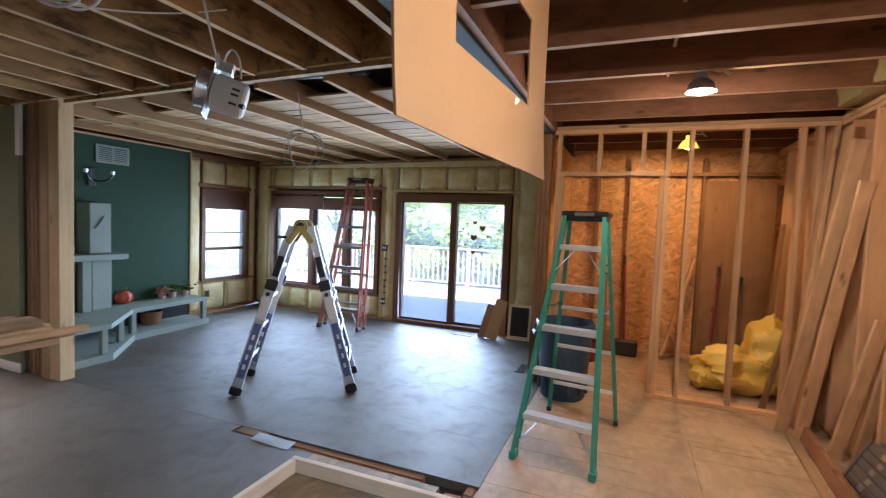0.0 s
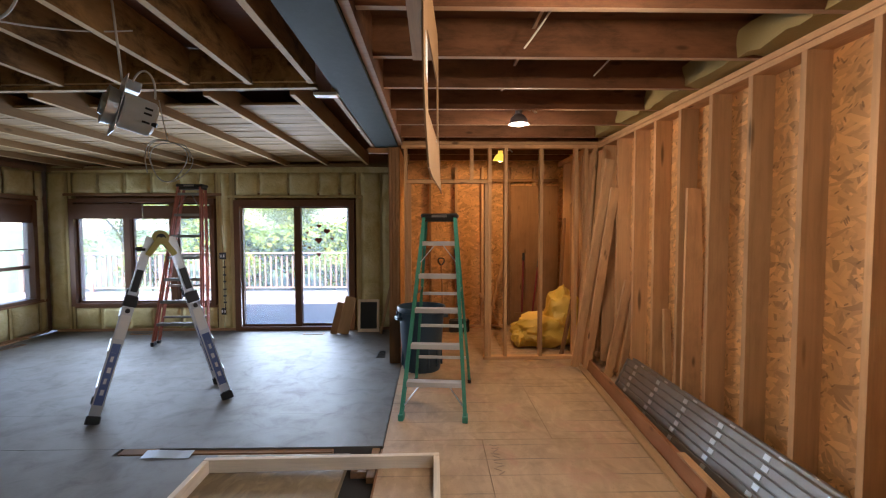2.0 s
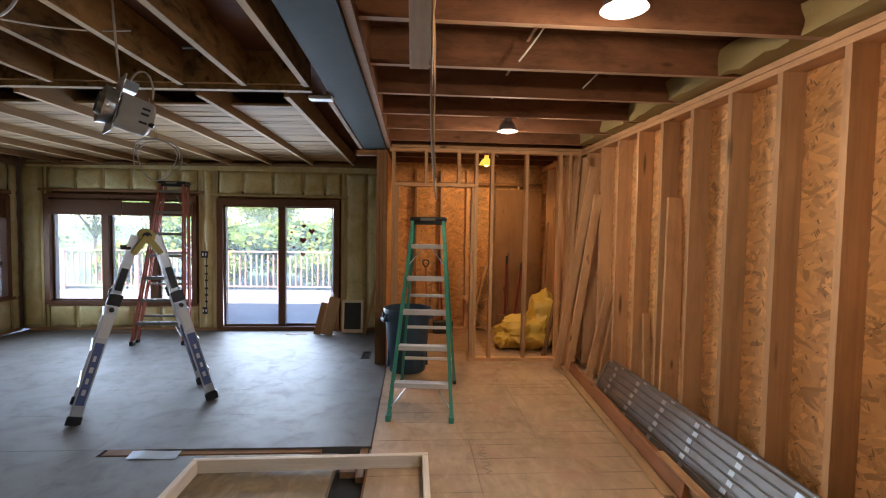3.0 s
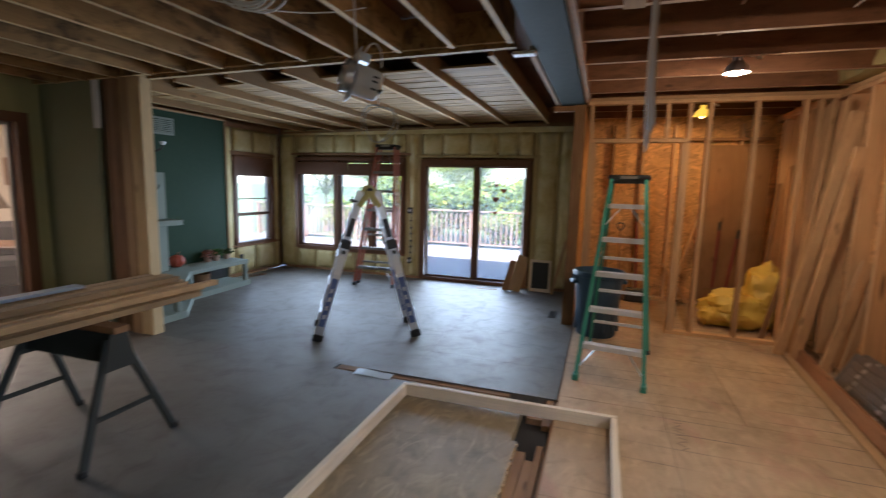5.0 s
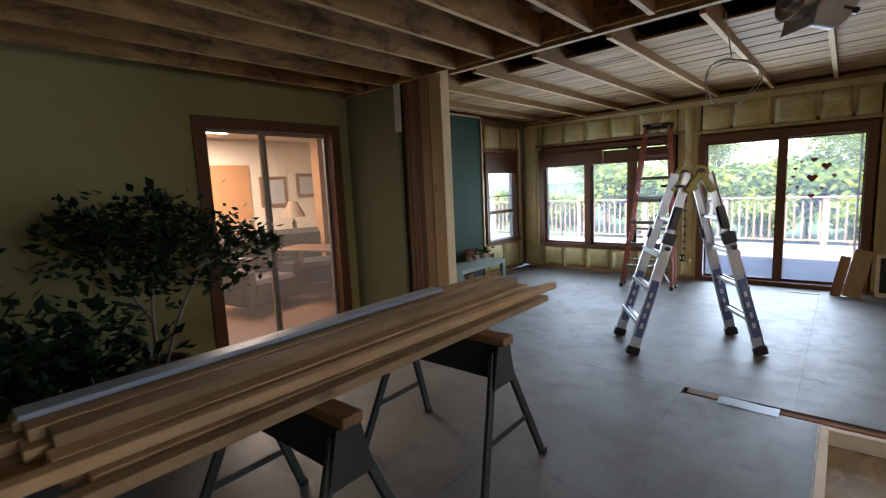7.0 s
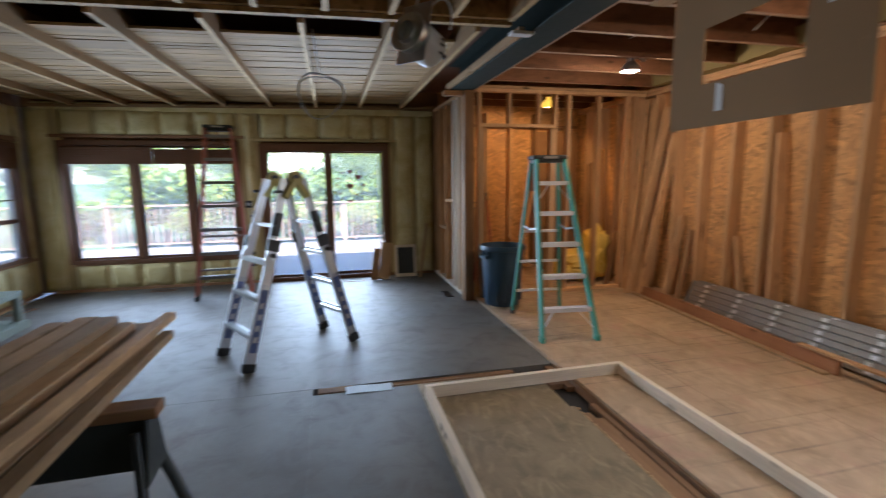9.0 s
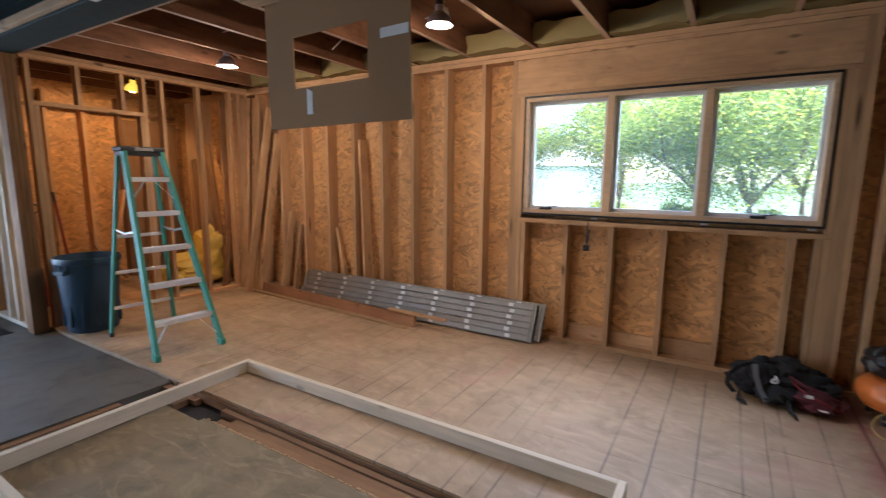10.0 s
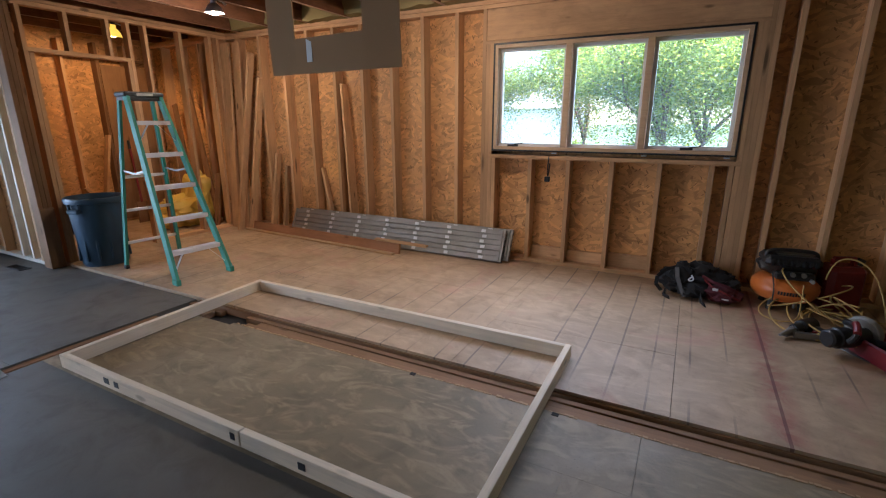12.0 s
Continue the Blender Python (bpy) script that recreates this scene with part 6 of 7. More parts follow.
part("end_cap", lathe(bmesh.new(), [(0, 0.10), (0.035, 0.10), (0.035, 0.112), (0, 0.116)], 18), M_ALU, nail, smooth=True, m=pose(0, 0, 0.056, 0, 90, 0))
case = thing("tool_case", "open red tool case on the floor", "case", (0.55, -2.06, FE), 25)
bm = bmesh.new()
for x0, x1, y0, y1 in ((-0.26, -0.235, -0.17, 0.17), (0.235, 0.26, -0.17, 0.17), (-0.235, 0.235, -0.17, -0.148), (-0.235, 0.235, 0.148, 0.17)):
    box(bm, x0, x1, y0, y1, 0.0, 0.115, 0.008)
box(bm, -0.235, 0.235, -0.148, 0.148, 0.0, 0.02)
part("body", bm, M_RED, case)
part("lining", box(bmesh.new(), -0.232, 0.232, -0.145, 0.145, 0.021, 0.06, 0.01), M_BLACK, case)
for x, y, w in ((-0.12, 0.02, 0.07), (0.05, -0.05, 0.09), (0.15, 0.06, 0.05)):
    part("insert", blob(bmesh.new(), (x, y, 0.075), (w, 0.06, 0.035), x * 40, 0.2, 2), M_BAGBLK, case, smooth=True)
part("rim", tube([(-0.262, -0.172, 0.117), (0.262, -0.172, 0.117)], 0.004), M_ALU_D, case)
part("rim", tube([(-0.262, -0.172, 0.117), (-0.262, 0.172, 0.117)], 0.004), M_ALU_D, case)
part("lid", box(bmesh.new(), -0.26, 0.26, -0.02, 0.02, 0.0, 0.30, 0.012, pose(0, -0.215, 0.01, 28, 0, 0)), M_RED, case, "raised red lid")
part("grip", tube([(-0.27, -0.07, 0.05), (-0.32, -0.05, 0.06), (-0.32, 0.05, 0.06), (-0.27, 0.07, 0.05)], 0.014), M_BLACK, case, smooth=True)

cablehook = thing("hanging_cable", "short dark cable hanging below the window sill", "cable")
part("cable", tube([(XE - 0.02, 0.46, 1.12), (XE - 0.03, 0.465, 1.02), (XE - 0.015, 0.47, 0.93), (XE - 0.03, 0.455, 0.90), (XE - 0.01, 0.45, 1.05)], 0.006), M_BLACK, cablehook, smooth=True)
part("plug", box(bmesh.new(), XE - 0.045, XE - 0.005, 0.44, 0.49, 0.87, 0.92, 0.006), M_BLACK, cablehook)

# ---- lumber on two saw horses ----


def saw_horse(at, rz):
    s = thing("saw_horse", "grey steel saw horse with a worn wooden top rail", "saw horse", at, rz, "saw horses under the lumber")
    # local x runs along the beam
    bm = bmesh.new()
    a = [(-0.36, -0.035, 0.52), (0.36, -0.035, 0.52), (0.36, -0.022, 0.70), (-0.36, -0.022, 0.70)]
    lo = [bm.verts.new(c) for c in a]
    hi = [bm.verts.new((x, -y, z)) for x, y, z in a]
    for f in ((0, 1, 2, 3),):
        bm.faces.new([lo[i] for i in f])
        bm.faces.new([hi[i] for i in f][::-1])
    for i in range(4):
        j = (i + 1) % 4
        bm.faces.new((lo[i], hi[i], hi[j], lo[j]))
    part("beam", bm, M_SAW, s)
    part("top_rail", box(bmesh.new(), -0.40, 0.40, -0.045, 0.045, 0.702, 0.742, 0.004), M_OLD["x"], s, "chewed wooden top rail")
    for sx in (-1, 1):
        br = []
        for sy in (-1, 1):
            top, foot = Vector((sx * 0.33, sy * 0.035, 0.66)), Vector((sx * 0.42, sy * 0.285, 0.0))
            leg = part("leg", bar(bmesh.new(), foot, top, 0.042, 0.026, (1, 0, 0), 0.004), M_SAW, s)
            part("foot", box(bmesh.new(), foot.x - 0.02, foot.x + 0.02, foot.y - 0.018, foot.y + 0.018, 0, 0.035, 0.003), M_BLACK, leg)
            br.append(lerp(foot, top, 0.38))
        part("cross_brace", bar(bmesh.new(), br[0], br[1], 0.008, 0.03, (0, 0, 1)), M_SAW, s)
        bm = bmesh.new()
        quad = [(-0.05, 0.70), (0.05, 0.70), (0.10, 0.49), (-0.10, 0.49)]
        near, far = [[bm.verts.new((sx * u, y, z)) for y, z in quad] for u in (0.362, 0.372)]
        bm.faces.new(near)
        bm.faces.new(far[::-1])
        for i in range(4):
            bm.faces.new((near[i], near[(i + 1) % 4], far[(i + 1) % 4], far[i]))
        part("end_plate", bm, M_SAW, s)
    return s


saw_horse((-3.325, 1.183, 0), 1)
saw_horse((-3.325, 0.222, 0), 1)
BZ = 0.744


def lumber(x0, x1, y0, y1, z0, z1, rz, mat, label):
    t = thing("lumber_board", label, "board", ((x0 + x1) / 2, (y0 + y1) / 2, z0), rz, "lumber stacked on the saw horses")
    part("plank", box(bmesh.new(), -(x1 - x0) / 2, (x1 - x0) / 2, -(y1 - y0) / 2, (y1 - y0) / 2, 0, z1 - z0, 0.003), mat, t)


LL = "long pale softwood board stacked on the saw horses"
lum_py = wood("stacked_lumber", (0.47, 0.315, 0.165), "y", knots=0.5, stain=0.45, spread=0.6, mould=0.25)
for row in (
    (-3.10, -3.03, -0.62, 1.78, 0, 0.038, 0.3), (-3.20, -3.11, -0.50, 1.72, 0, 0.038, -0.4), (-3.31, -3.21, -0.55, 1.95, 0, 0.038, 0.2), (-3.44, -3.32, -0.66, 1.90, 0, 0.038, 0.0), (-3.57, -3.45, -0.70, 1.82, 0, 0.038, 0.3), (-3.72, -3.58, -0.66, 1.86, 0, 0.038, -0.2),
    (-3.20, -3.13, -0.72, 1.98, 0.039, 0.077, -1.3), (-3.36, -3.25, -0.56, 1.84, 0.039, 0.077, 0.5), (-3.50, -3.38, -0.60, 1.88, 0.039, 0.077, -0.4), (-3.64, -3.52, -0.66, 1.82, 0.039, 0.077, 0.2), (-3.76, -3.67, -0.80, 1.80, 0.039, 0.077, 0.3),
    (-3.44, -3.33, -0.54, 1.82, 0.078, 0.116, 0.2), (-3.56, -3.45, -0.58, 1.84, 0.078, 0.116, 0.0), (-3.68, -3.58, -0.60, 1.78, 0.078, 0.116, -0.3),
):
    lumber(-3.08 + (row[0] + 3.03) * 0.82, -3.08 + (row[1] + 3.03) * 0.82 - 0.004, row[2] + 0.06, row[3] + 0.13, BZ + row[4], BZ + row[5], row[6], lum_py, LL)
t = thing("metal_trim", "blue-grey metal trim lying on the lumber", "trim", (-3.56, 0.45, BZ + 0.117), 0.4, "lumber stacked on the saw horses")
part("strip", box(bmesh.new(), -0.045, 0.045, -0.98, 0.95, 0, 0.02, 0.003), painted("blue_grey_trim", (0.30, 0.36, 0.44), 0.45, wear=0.2), t)
stamp = thing("lumber_label", "printed label strip on a board end", "label", (-3.082, -0.42, BZ + 0.01), 0.3)
part("strip", box(bmesh.new(), 0.0, 0.0015, -0.09, 0.0, 0.0, 0.018), M_BLACK, stamp)

# ---- fireplace corner ----
hearth = thing("hearth", "pale green stone hearth bench with open storage below", "hearth", (0.05, 0, 0))
outline = [(-6.045, 2.85), (-4.92, 2.85), (-4.92, 3.36), (-5.48, 3.97), (-5.52, 5.08), (-6.045, 5.08)]
part("slab", prism(bmesh.new(), outline, 0.33, 0.385), M_STONE, hearth)
part("plinth", prism(bmesh.new(), [(x + (0.03 if x > -6 else 0), y) for x, y in outline], 0.0, 0.075), M_STONE, hearth)
# solid black filler puts the shade under the bench into colour
part("back", prism(bmesh.new(), [(-6.04, 2.86), (-5.62, 2.86), (-5.62, 3.3), (-5.95, 4.0), (-5.95, 5.09), (-6.04, 5.09)], 0.076, 0.329), M_BLACK, hearth, "black block standing in for the recess shade")
for x, y in ((-4.96, 3.30), (-5.52, 3.99), (-5.56, 5.04), (-5.28, 3.68), (-4.96, 2.9)):
    part("leg", B(x - 0.03, x + 0.03, y - 0.03, y + 0.03, 0.075, 0.33, 0.004), M_STONE, hearth)
stove = thing("fireplace_surround", "pale green fireplace column with a stone mantel shelf", "fireplace", (0.08, 0.06, 0))
part("upper_column", B(-6.045, -5.74, 3.56, 3.80, 1.06, 1.65, 0.006), M_STONE, stove)
part("lower_column", B(-6.045, -5.76, 3.60, 3.82, 0.386, 0.98, 0.006), M_STONE, stove)
part("mantel", B(-6.045, -5.60, 2.86, 3.92, 0.985, 1.055, 0.008), M_STONE, stove)
part("pilaster", B(-5.80, -5.70, 3.46, 3.555, 0.386, 0.98, 0.004), M_STONE, stove)
part("firebox", B(-6.04, -5.80, 2.86, 3.595, 0.386, 0.98), M_BLACK, stove, "black firebox")
part("crest", tube([(-5.735, 3.62, 1.35), (-5.73, 3.68, 1.42), (-5.735, 3.72, 1.50)], 0.01), M_STONE, stove, smooth=True)

sconce = thing("wall_sconce", "black two-arm wall sconce on the green wall", "sconce", (-5.898, 3.78, 1.95))
part("plate", box(bmesh.new(), 0.0, 0.02, -0.04, 0.04, -0.10, 0.12, 0.005), M_BLACK, sconce)
for s in (-1, 1):
    arm = part("arm", tube([(0.02, 0, -0.02), (0.12, 0.05 * s, -0.06), (0.16, 0.13 * s, -0.02), (0.15, 0.15 * s, 0.05)], 0.012), M_BLACK, sconce, smooth=True)
    part("candle_cup", rod(bmesh.new(), (0.15, 0.15 * s, 0.05), (0.15, 0.15 * s, 0.09), 0.02, 0.028), M_ALU, arm)
wv = thing("wall_vent", "white slotted wall vent high on green wall", "vent", (-5.898, 4.03, 2.255))
part("frame", fast_boxes([(0, 0.012, -0.20, -0.17, -0.11, 0.11), (0, 0.012, 0.17, 0.20, -0.11, 0.11), (0, 0.012, -0.17, 0.17, 0.085, 0.11), (0, 0.012, -0.17, 0.17, -0.11, -0.085), (0, 0.012, -0.012, 0.012, -0.085, 0.085)]), M_STONE, wv)
for k in range(7):
    for a, b in ((-0.168, -0.014), (0.014, 0.168)):
        part("slat", box(bmesh.new(), 0.001, 0.009, a, b, -0.08 + 0.023 * k, -0.066 + 0.023 * k), M_STONE, wv)

deco = thing("orange_pumpkin", "orange ribbed pumpkin decoration on the hearth", "decoration", (-5.83, 4.12, 0.385))
bm = bmesh.new()
bmesh.ops.create_uvsphere(bm, u_segments=28, v_segments=14, radius=0.10)
for v in bm.verts:
    a = math.atan2(v.co.y, v.co.x)
    k = 1 + 0.08 * math.cos(8 * a)
    v.co = Vector((v.co.x * k, v.co.y * k, v.co.z * 0.85 + 0.082))
part("body", bm, painted("dull_orange", (0.42, 0.07, 0.03), 0.6), deco, smooth=True)
part("stem", tube([(0, 0, 0.15), (0.01, 0.01, 0.18), (0.03, 0.02, 0.20)], 0.012), M_OLD["z"], deco, smooth=True)


def leafy(bm_leaves, centre, n, r, size, rnd, flat=0.6):
    for _ in range(n):
        o = Vector(centre) + Vector((rnd.gauss(0, 1), rnd.gauss(0, 1), rnd.gauss(0, flat))) * r
        a = Vector((rnd.uniform(-1, 1), rnd.uniform(-1, 1), rnd.uniform(-0.9, 0.3))).normalized()
        b = a.cross(Vector((rnd.uniform(-1, 1), rnd.uniform(-1, 1), 1))).normalized()
        nrm = a.cross(b)
        s = size * rnd.uniform(0.6, 1.25)
        p0, p1, p2, p3 = o - a * s, o + b * s * 0.55 + nrm * s * 0.1, o + a * s, o - b * s * 0.55 + nrm * s * 0.1
        mid = o - nrm * s * 0.05
        v = [bm_leaves.verts.new(p) for p in (p0, p1, p2, p3, mid)]
        for f in ((0, 1, 4), (1, 2, 4), (2, 3, 4), (3, 0, 4)):
            bm_leaves.faces.new([v[i] for i in f])


rnd = random.Random(11)
for y, col, lab in ((4.62, (0.62, 0.30, 0.22), "small pot plant with pink flowers on hearth"), (4.78, (0.10, 0.25, 0.05), "small green pot plant on the hearth"), (4.98, (0.10, 0.16, 0.05), "small spiky pot plant on the hearth")):
    d = thing("pot_plant", lab, "plant", (-5.80, y, 0.385), 0, "plants on the hearth")
    part("pot", lathe(bmesh.new(), [(0, 0), (0.04, 0), (0.055, 0.075), (0.058, 0.08), (0.05, 0.08), (0, 0.07)], 18), painted("pale_clay", (0.42, 0.30, 0.24), 0.8), d, smooth=True)
    bm = bmesh.new()
    leafy(bm, (0, 0, 0.12), 70, 0.045, 0.035, rnd)
    part("leaves", bm, leaf_mat("hearth_leaf", scaled(col, 0.5)), d)
    if "pink" in lab:
        bm = bmesh.new()
        leafy(bm, (0, 0, 0.13), 20, 0.04, 0.028, rnd)
        part("flowers", bm, plain("pink_petals", (0.5, 0.25, 0.2)), d)
basket = thing("storage_basket", "dark basket under the hearth bench", "basket", (-5.78, 4.45, 0.076))
part("body", lathe(bmesh.new(), [(0, 0), (0.11, 0), (0.14, 0.17), (0.13, 0.17), (0.10, 0.01), (0, 0.01)], 20), M_OLD["x"], basket, smooth=True)

# ---- house plants by the west wall ----
rnd = random.Random(21)
tall = thing("house_plant", "tall dark leafy house plant with thin trunks in pot", "plant", (-5.45, 0.42, 0))
part("pot", lathe(bmesh.new(), [(0, 0), (0.15, 0), (0.20, 0.30), (0.21, 0.31), (0.18, 0.31), (0.17, 0.27), (0, 0.27)], 28), painted("dark_clay_pot", (0.09, 0.05, 0.035), 0.6), tall, smooth=True)
for p in ([(0, 0, 0.26), (0.02, -0.02, 0.6), (0.0, 0.0, 0.95), (0.03, 0.10, 1.25)], [(0.03, 0.03, 0.26), (0.06, 0.12, 0.6), (0.03, 0.30, 0.95), (0.05, 0.55, 1.20)], [(0, 0, 0.6), (-0.05, -0.15, 0.95), (0.0, -0.28, 1.2)], [(0.05, 0.30, 0.95), (0.05, 0.7, 1.12), (0.06, 0.95, 1.12)]):
    part("stem", tube(p, 0.012), painted("pale_stem", (0.22, 0.20, 0.15), 0.8), tall, smooth=True)
bm = bmesh.new()
for c, n, r in (((0, 0.0, 1.25), 150, 0.15), ((0.0, 0.25, 1.30), 150, 0.14), ((0, -0.22, 1.32), 110, 0.13), ((0, 0.15, 1.05), 110, 0.15), ((0.03, 0.55, 1.22), 90, 0.11), ((0.05, 0.78, 1.15), 60, 0.08), ((0.05, 0.93, 1.10), 34, 0.05), ((0, 0.12, 1.48), 40, 0.07), ((0, -0.36, 1.36), 60, 0.08), ((0, 0.02, 0.95), 90, 0.15), ((0.03, -0.35, 1.15), 90, 0.15), ((0.05, 0.5, 0.95), 90, 0.13)):
    leafy(bm, c, int(n * 1.5), r, 0.046, rnd, 0.75)
part("leaves", bm, M_LEAF_IN, tall, "dark green pointed leaves")
for k, (x, y, h, n) in enumerate(((-5.2, -0.05, 0.75, 190), (-4.9, -0.55, 0.85, 230), (-5.5, -0.6, 0.9, 180))):
    pl = thing("house_plant", "bushy dark green house plant with broad leaves in pot", "plant", (x, y, 0), 50 * k, "house plants on the floor")
    part("pot", lathe(bmesh.new(), [(0, 0), (0.13, 0), (0.17, 0.24), (0.18, 0.25), (0.15, 0.25), (0, 0.22)], 24), (painted("slate_pot", (0.05, 0.06, 0.07), 0.5), painted("grey_pot", (0.06, 0.07, 0.08), 0.5), M_BLACK)[k], pl, smooth=True)
    bm = bmesh.new()
    leafy(bm, (0, 0, h * 0.68), n * 3, 0.19, 0.058, rnd, 0.95)
    part("leaves", bm, M_LEAF_IN, pl)
    bm = bmesh.new()
    for _ in range(9):
        rod(bm, (0, 0, 0.2), (rnd.uniform(-0.16, 0.16), rnd.uniform(-0.16, 0.16), h * rnd.uniform(0.6, 0.9)), 0.006, 0.004, 6)
    part("stems", bm, painted("green_stem", (0.08, 0.10, 0.04), 0.7), pl)
sp = thing("light_switch", "pair of dark switch slots on sage wall", "switch", (XW + 0.001, -0.373, 1.135))
part("plate", box(bmesh.new(), 0, 0.006, -0.055, 0.055, -0.06, 0.06, 0.003), M_OLIVE, sp)
for y in (-0.025, 0.025):
    part("toggle", box(bmesh.new(), 0.006, 0.009, y - 0.009, y + 0.009, -0.03, 0.03), M_BLACK, sp)

# ---- things in the utility room ----
ins = thing("insulation_roll", "slumped yellow wrapped insulation roll on the subfloor", "insulation", (1.20, 5.50, FE))
bm = blob(bmesh.new(), (-0.04, 0, 0.20), (0.40, 0.24, 0.22), 2, 0.34, 4)
for v in bm.verts:
    v.co.z = max(v.co.z, 0.004)
low = part("lower_fold", bm, M_YELLOWBAG, ins, smooth=True)
part("upper_fold", blob(bmesh.new(), (0.16, 0.07, 0.40), (0.24, 0.20, 0.38), 6, 0.3, 4, Matrix.Rotation(radians(10), 4, "Y")), M_YELLOWBAG, ins, smooth=True)
part("open_end", blob(bmesh.new(), (-0.34, -0.08, 0.13), (0.09, 0.13, 0.11), 8, 0.35, 3), M_YELLOWBAG, ins, "crumpled open end", True)


def long_tool(name, label, foot, top, head, grip, shaft_mat):
    t = thing(name, label, "hand tool", (0, 0, FE), group="garden tools on the back wall")
    f, p = Vector(foot), Vector(top)
    part("shaft", rod(bmesh.new(), lerp(f, p, 0.12), p, 0.016), shaft_mat, t, smooth=True)
    if grip == "d":
        d = (p - f).normalized()
        x = Vector((1, 0, 0))
        bm = tube([p, p + x * 0.05 + d * 0.05, p + x * 0.05 + d * 0.11, p + d * 0.115, p - x * 0.05 + d * 0.11, p - x * 0.05 + d * 0.05, p], 0.011)
        part("grip", bm, M_BLACK, t, smooth=True)
    else:
        part("grip", rod(bmesh.new(), p, p + (p - f).normalized() * 0.12, 0.018), M_BLACK, t)
    if head == "broom":
        part("head", box(bmesh.new(), f.x - 0.15, f.x + 0.15, f.y - 0.04, f.y + 0.04, 0.002, 0.20, 0.02), M_BLACK, t)
    else:
        bm = box(bmesh.new(), f.x - 0.10, f.x + 0.10, f.y - 0.012, f.y + 0.004, 0.002, 0.30, 0.004)
        part("blade", bm, M_OLD["z"], t)
    return t


long_tool("shovel", "shovel with a black D-grip leaning on strand board", (-0.10, 6.35, 0), (-0.13, 6.52, 0.98), "blade", "d", M_OLD["z"])
long_tool("broom", "broom with a red shaft and black head", (0.13, 6.33, 0), (0.08, 6.53, 1.12), "broom", "rod", M_RED)
long_tool("shovel", "shovel with a red shaft leaning on the back wall", (1.18, 6.30, 0), (1.34, 6.52, 0.95), "blade", "rod", M_RED)
long_tool("rake", "garden rake with a red shaft by the back wall", (1.05, 6.30, 0), (1.12, 6.53, 1.05), "blade", "rod", M_RED)
bucket = thing("red_bucket", "small red bucket beside the bin", "bucket", (-0.28, 5.9, FE))
part("body", lathe(bmesh.new(), [(0, 0), (0.10, 0), (0.13, 0.24), (0.12, 0.24), (0.09, 0.01), (0, 0.01)], 22), M_RED, bucket, smooth=True)

# ---- pet door panel and boards beside the sliding door ----
pet = thing("pet_door_panel", "dark pet door panel in pale frame against wall", "panel", (-1.235, 6.50, 0), 0)
pet.matrix_basis = pose(-1.235, 6.47, 0, -9, 0, 0)
part("frame", fast_boxes([(-0.16, -0.125, 0, 0.02, 0, 0.49), (0.125, 0.16, 0, 0.02, 0, 0.49), (-0.125, 0.125, 0, 0.02, 0, 0.05), (-0.125, 0.125, 0, 0.02, 0.45, 0.49)]), M_WW["z"], pet)
part("flap", B(-0.125, 0.125, 0.006, 0.014, 0.05, 0.45), M_BLACK, pet, "dark rubber flap")
leaning((-1.60, 6.34, 0), (-1.50, 6.56, 0.52), 0.17, 0.022, M_PINE["z"], "short pale board leaning beside the sliding door", (0, 1, 0), "boards beside the sliding door")
leaning((-1.74, 6.36, 0), (-1.66, 6.56, 0.44), 0.10, 0.022, M_OLD["z"], "short dark board leaning beside the sliding door", (0, 1, 0), "boards beside the sliding door")
leaning((-1.04, 6.36, 0), (-0.88, 6.58, 0.80), 0.04, 0.02, M_PINE["z"], "thin stick leaning in the corner", (0, 1, 0), "boards beside the sliding door")
for k, (x, z, w) in enumerate(((-3.455, 1.15, 0.10), (-3.455, 0.30, 0.07))):
    sw = thing("electrical_box", "dark electrical box on the foam wall", "outlet", (x, YN - 0.006, z))
    part("box", box(bmesh.new(), -w / 2, w / 2, -0.006, 0.03, -0.05, 0.05, 0.003), M_BLACK, sw)
    for j in (-0.02, 0.02):
        part("toggle", box(bmesh.new(), j - 0.008, j + 0.008, -0.012, -0.006, -0.02, 0.02), M_WHITE, sw)
ob_ = thing("electrical_box", "dark electrical box on the foam wall", "outlet", (XB + 0.004, 5.60, 0.30))
part("box", box(bmesh.new(), -0.03, 0.008, -0.04, 0.04, -0.05, 0.05, 0.003), M_BLACK, ob_)
cable_n = thing("stapled_cable", "dark cable clipped down the stud beside the door", "cable")
part("cable", tube([(-3.43, YN - 0.005, 1.1), (-3.435, YN - 0.012, 0.9), (-3.425, YN - 0.006, 0.7), (-3.437, YN - 0.012, 0.5), (-3.43, YN - 0.006, 0.34)], 0.006), M_BLACK, cable_n, smooth=True)
for z in (0.98, 0.86, 0.76, 0.64, 0.54, 0.44):
    part("clip", B(-3.45, -3.41, YN - 0.018, YN - 0.002, z - 0.012, z + 0.012), M_BLACK, cable_n)

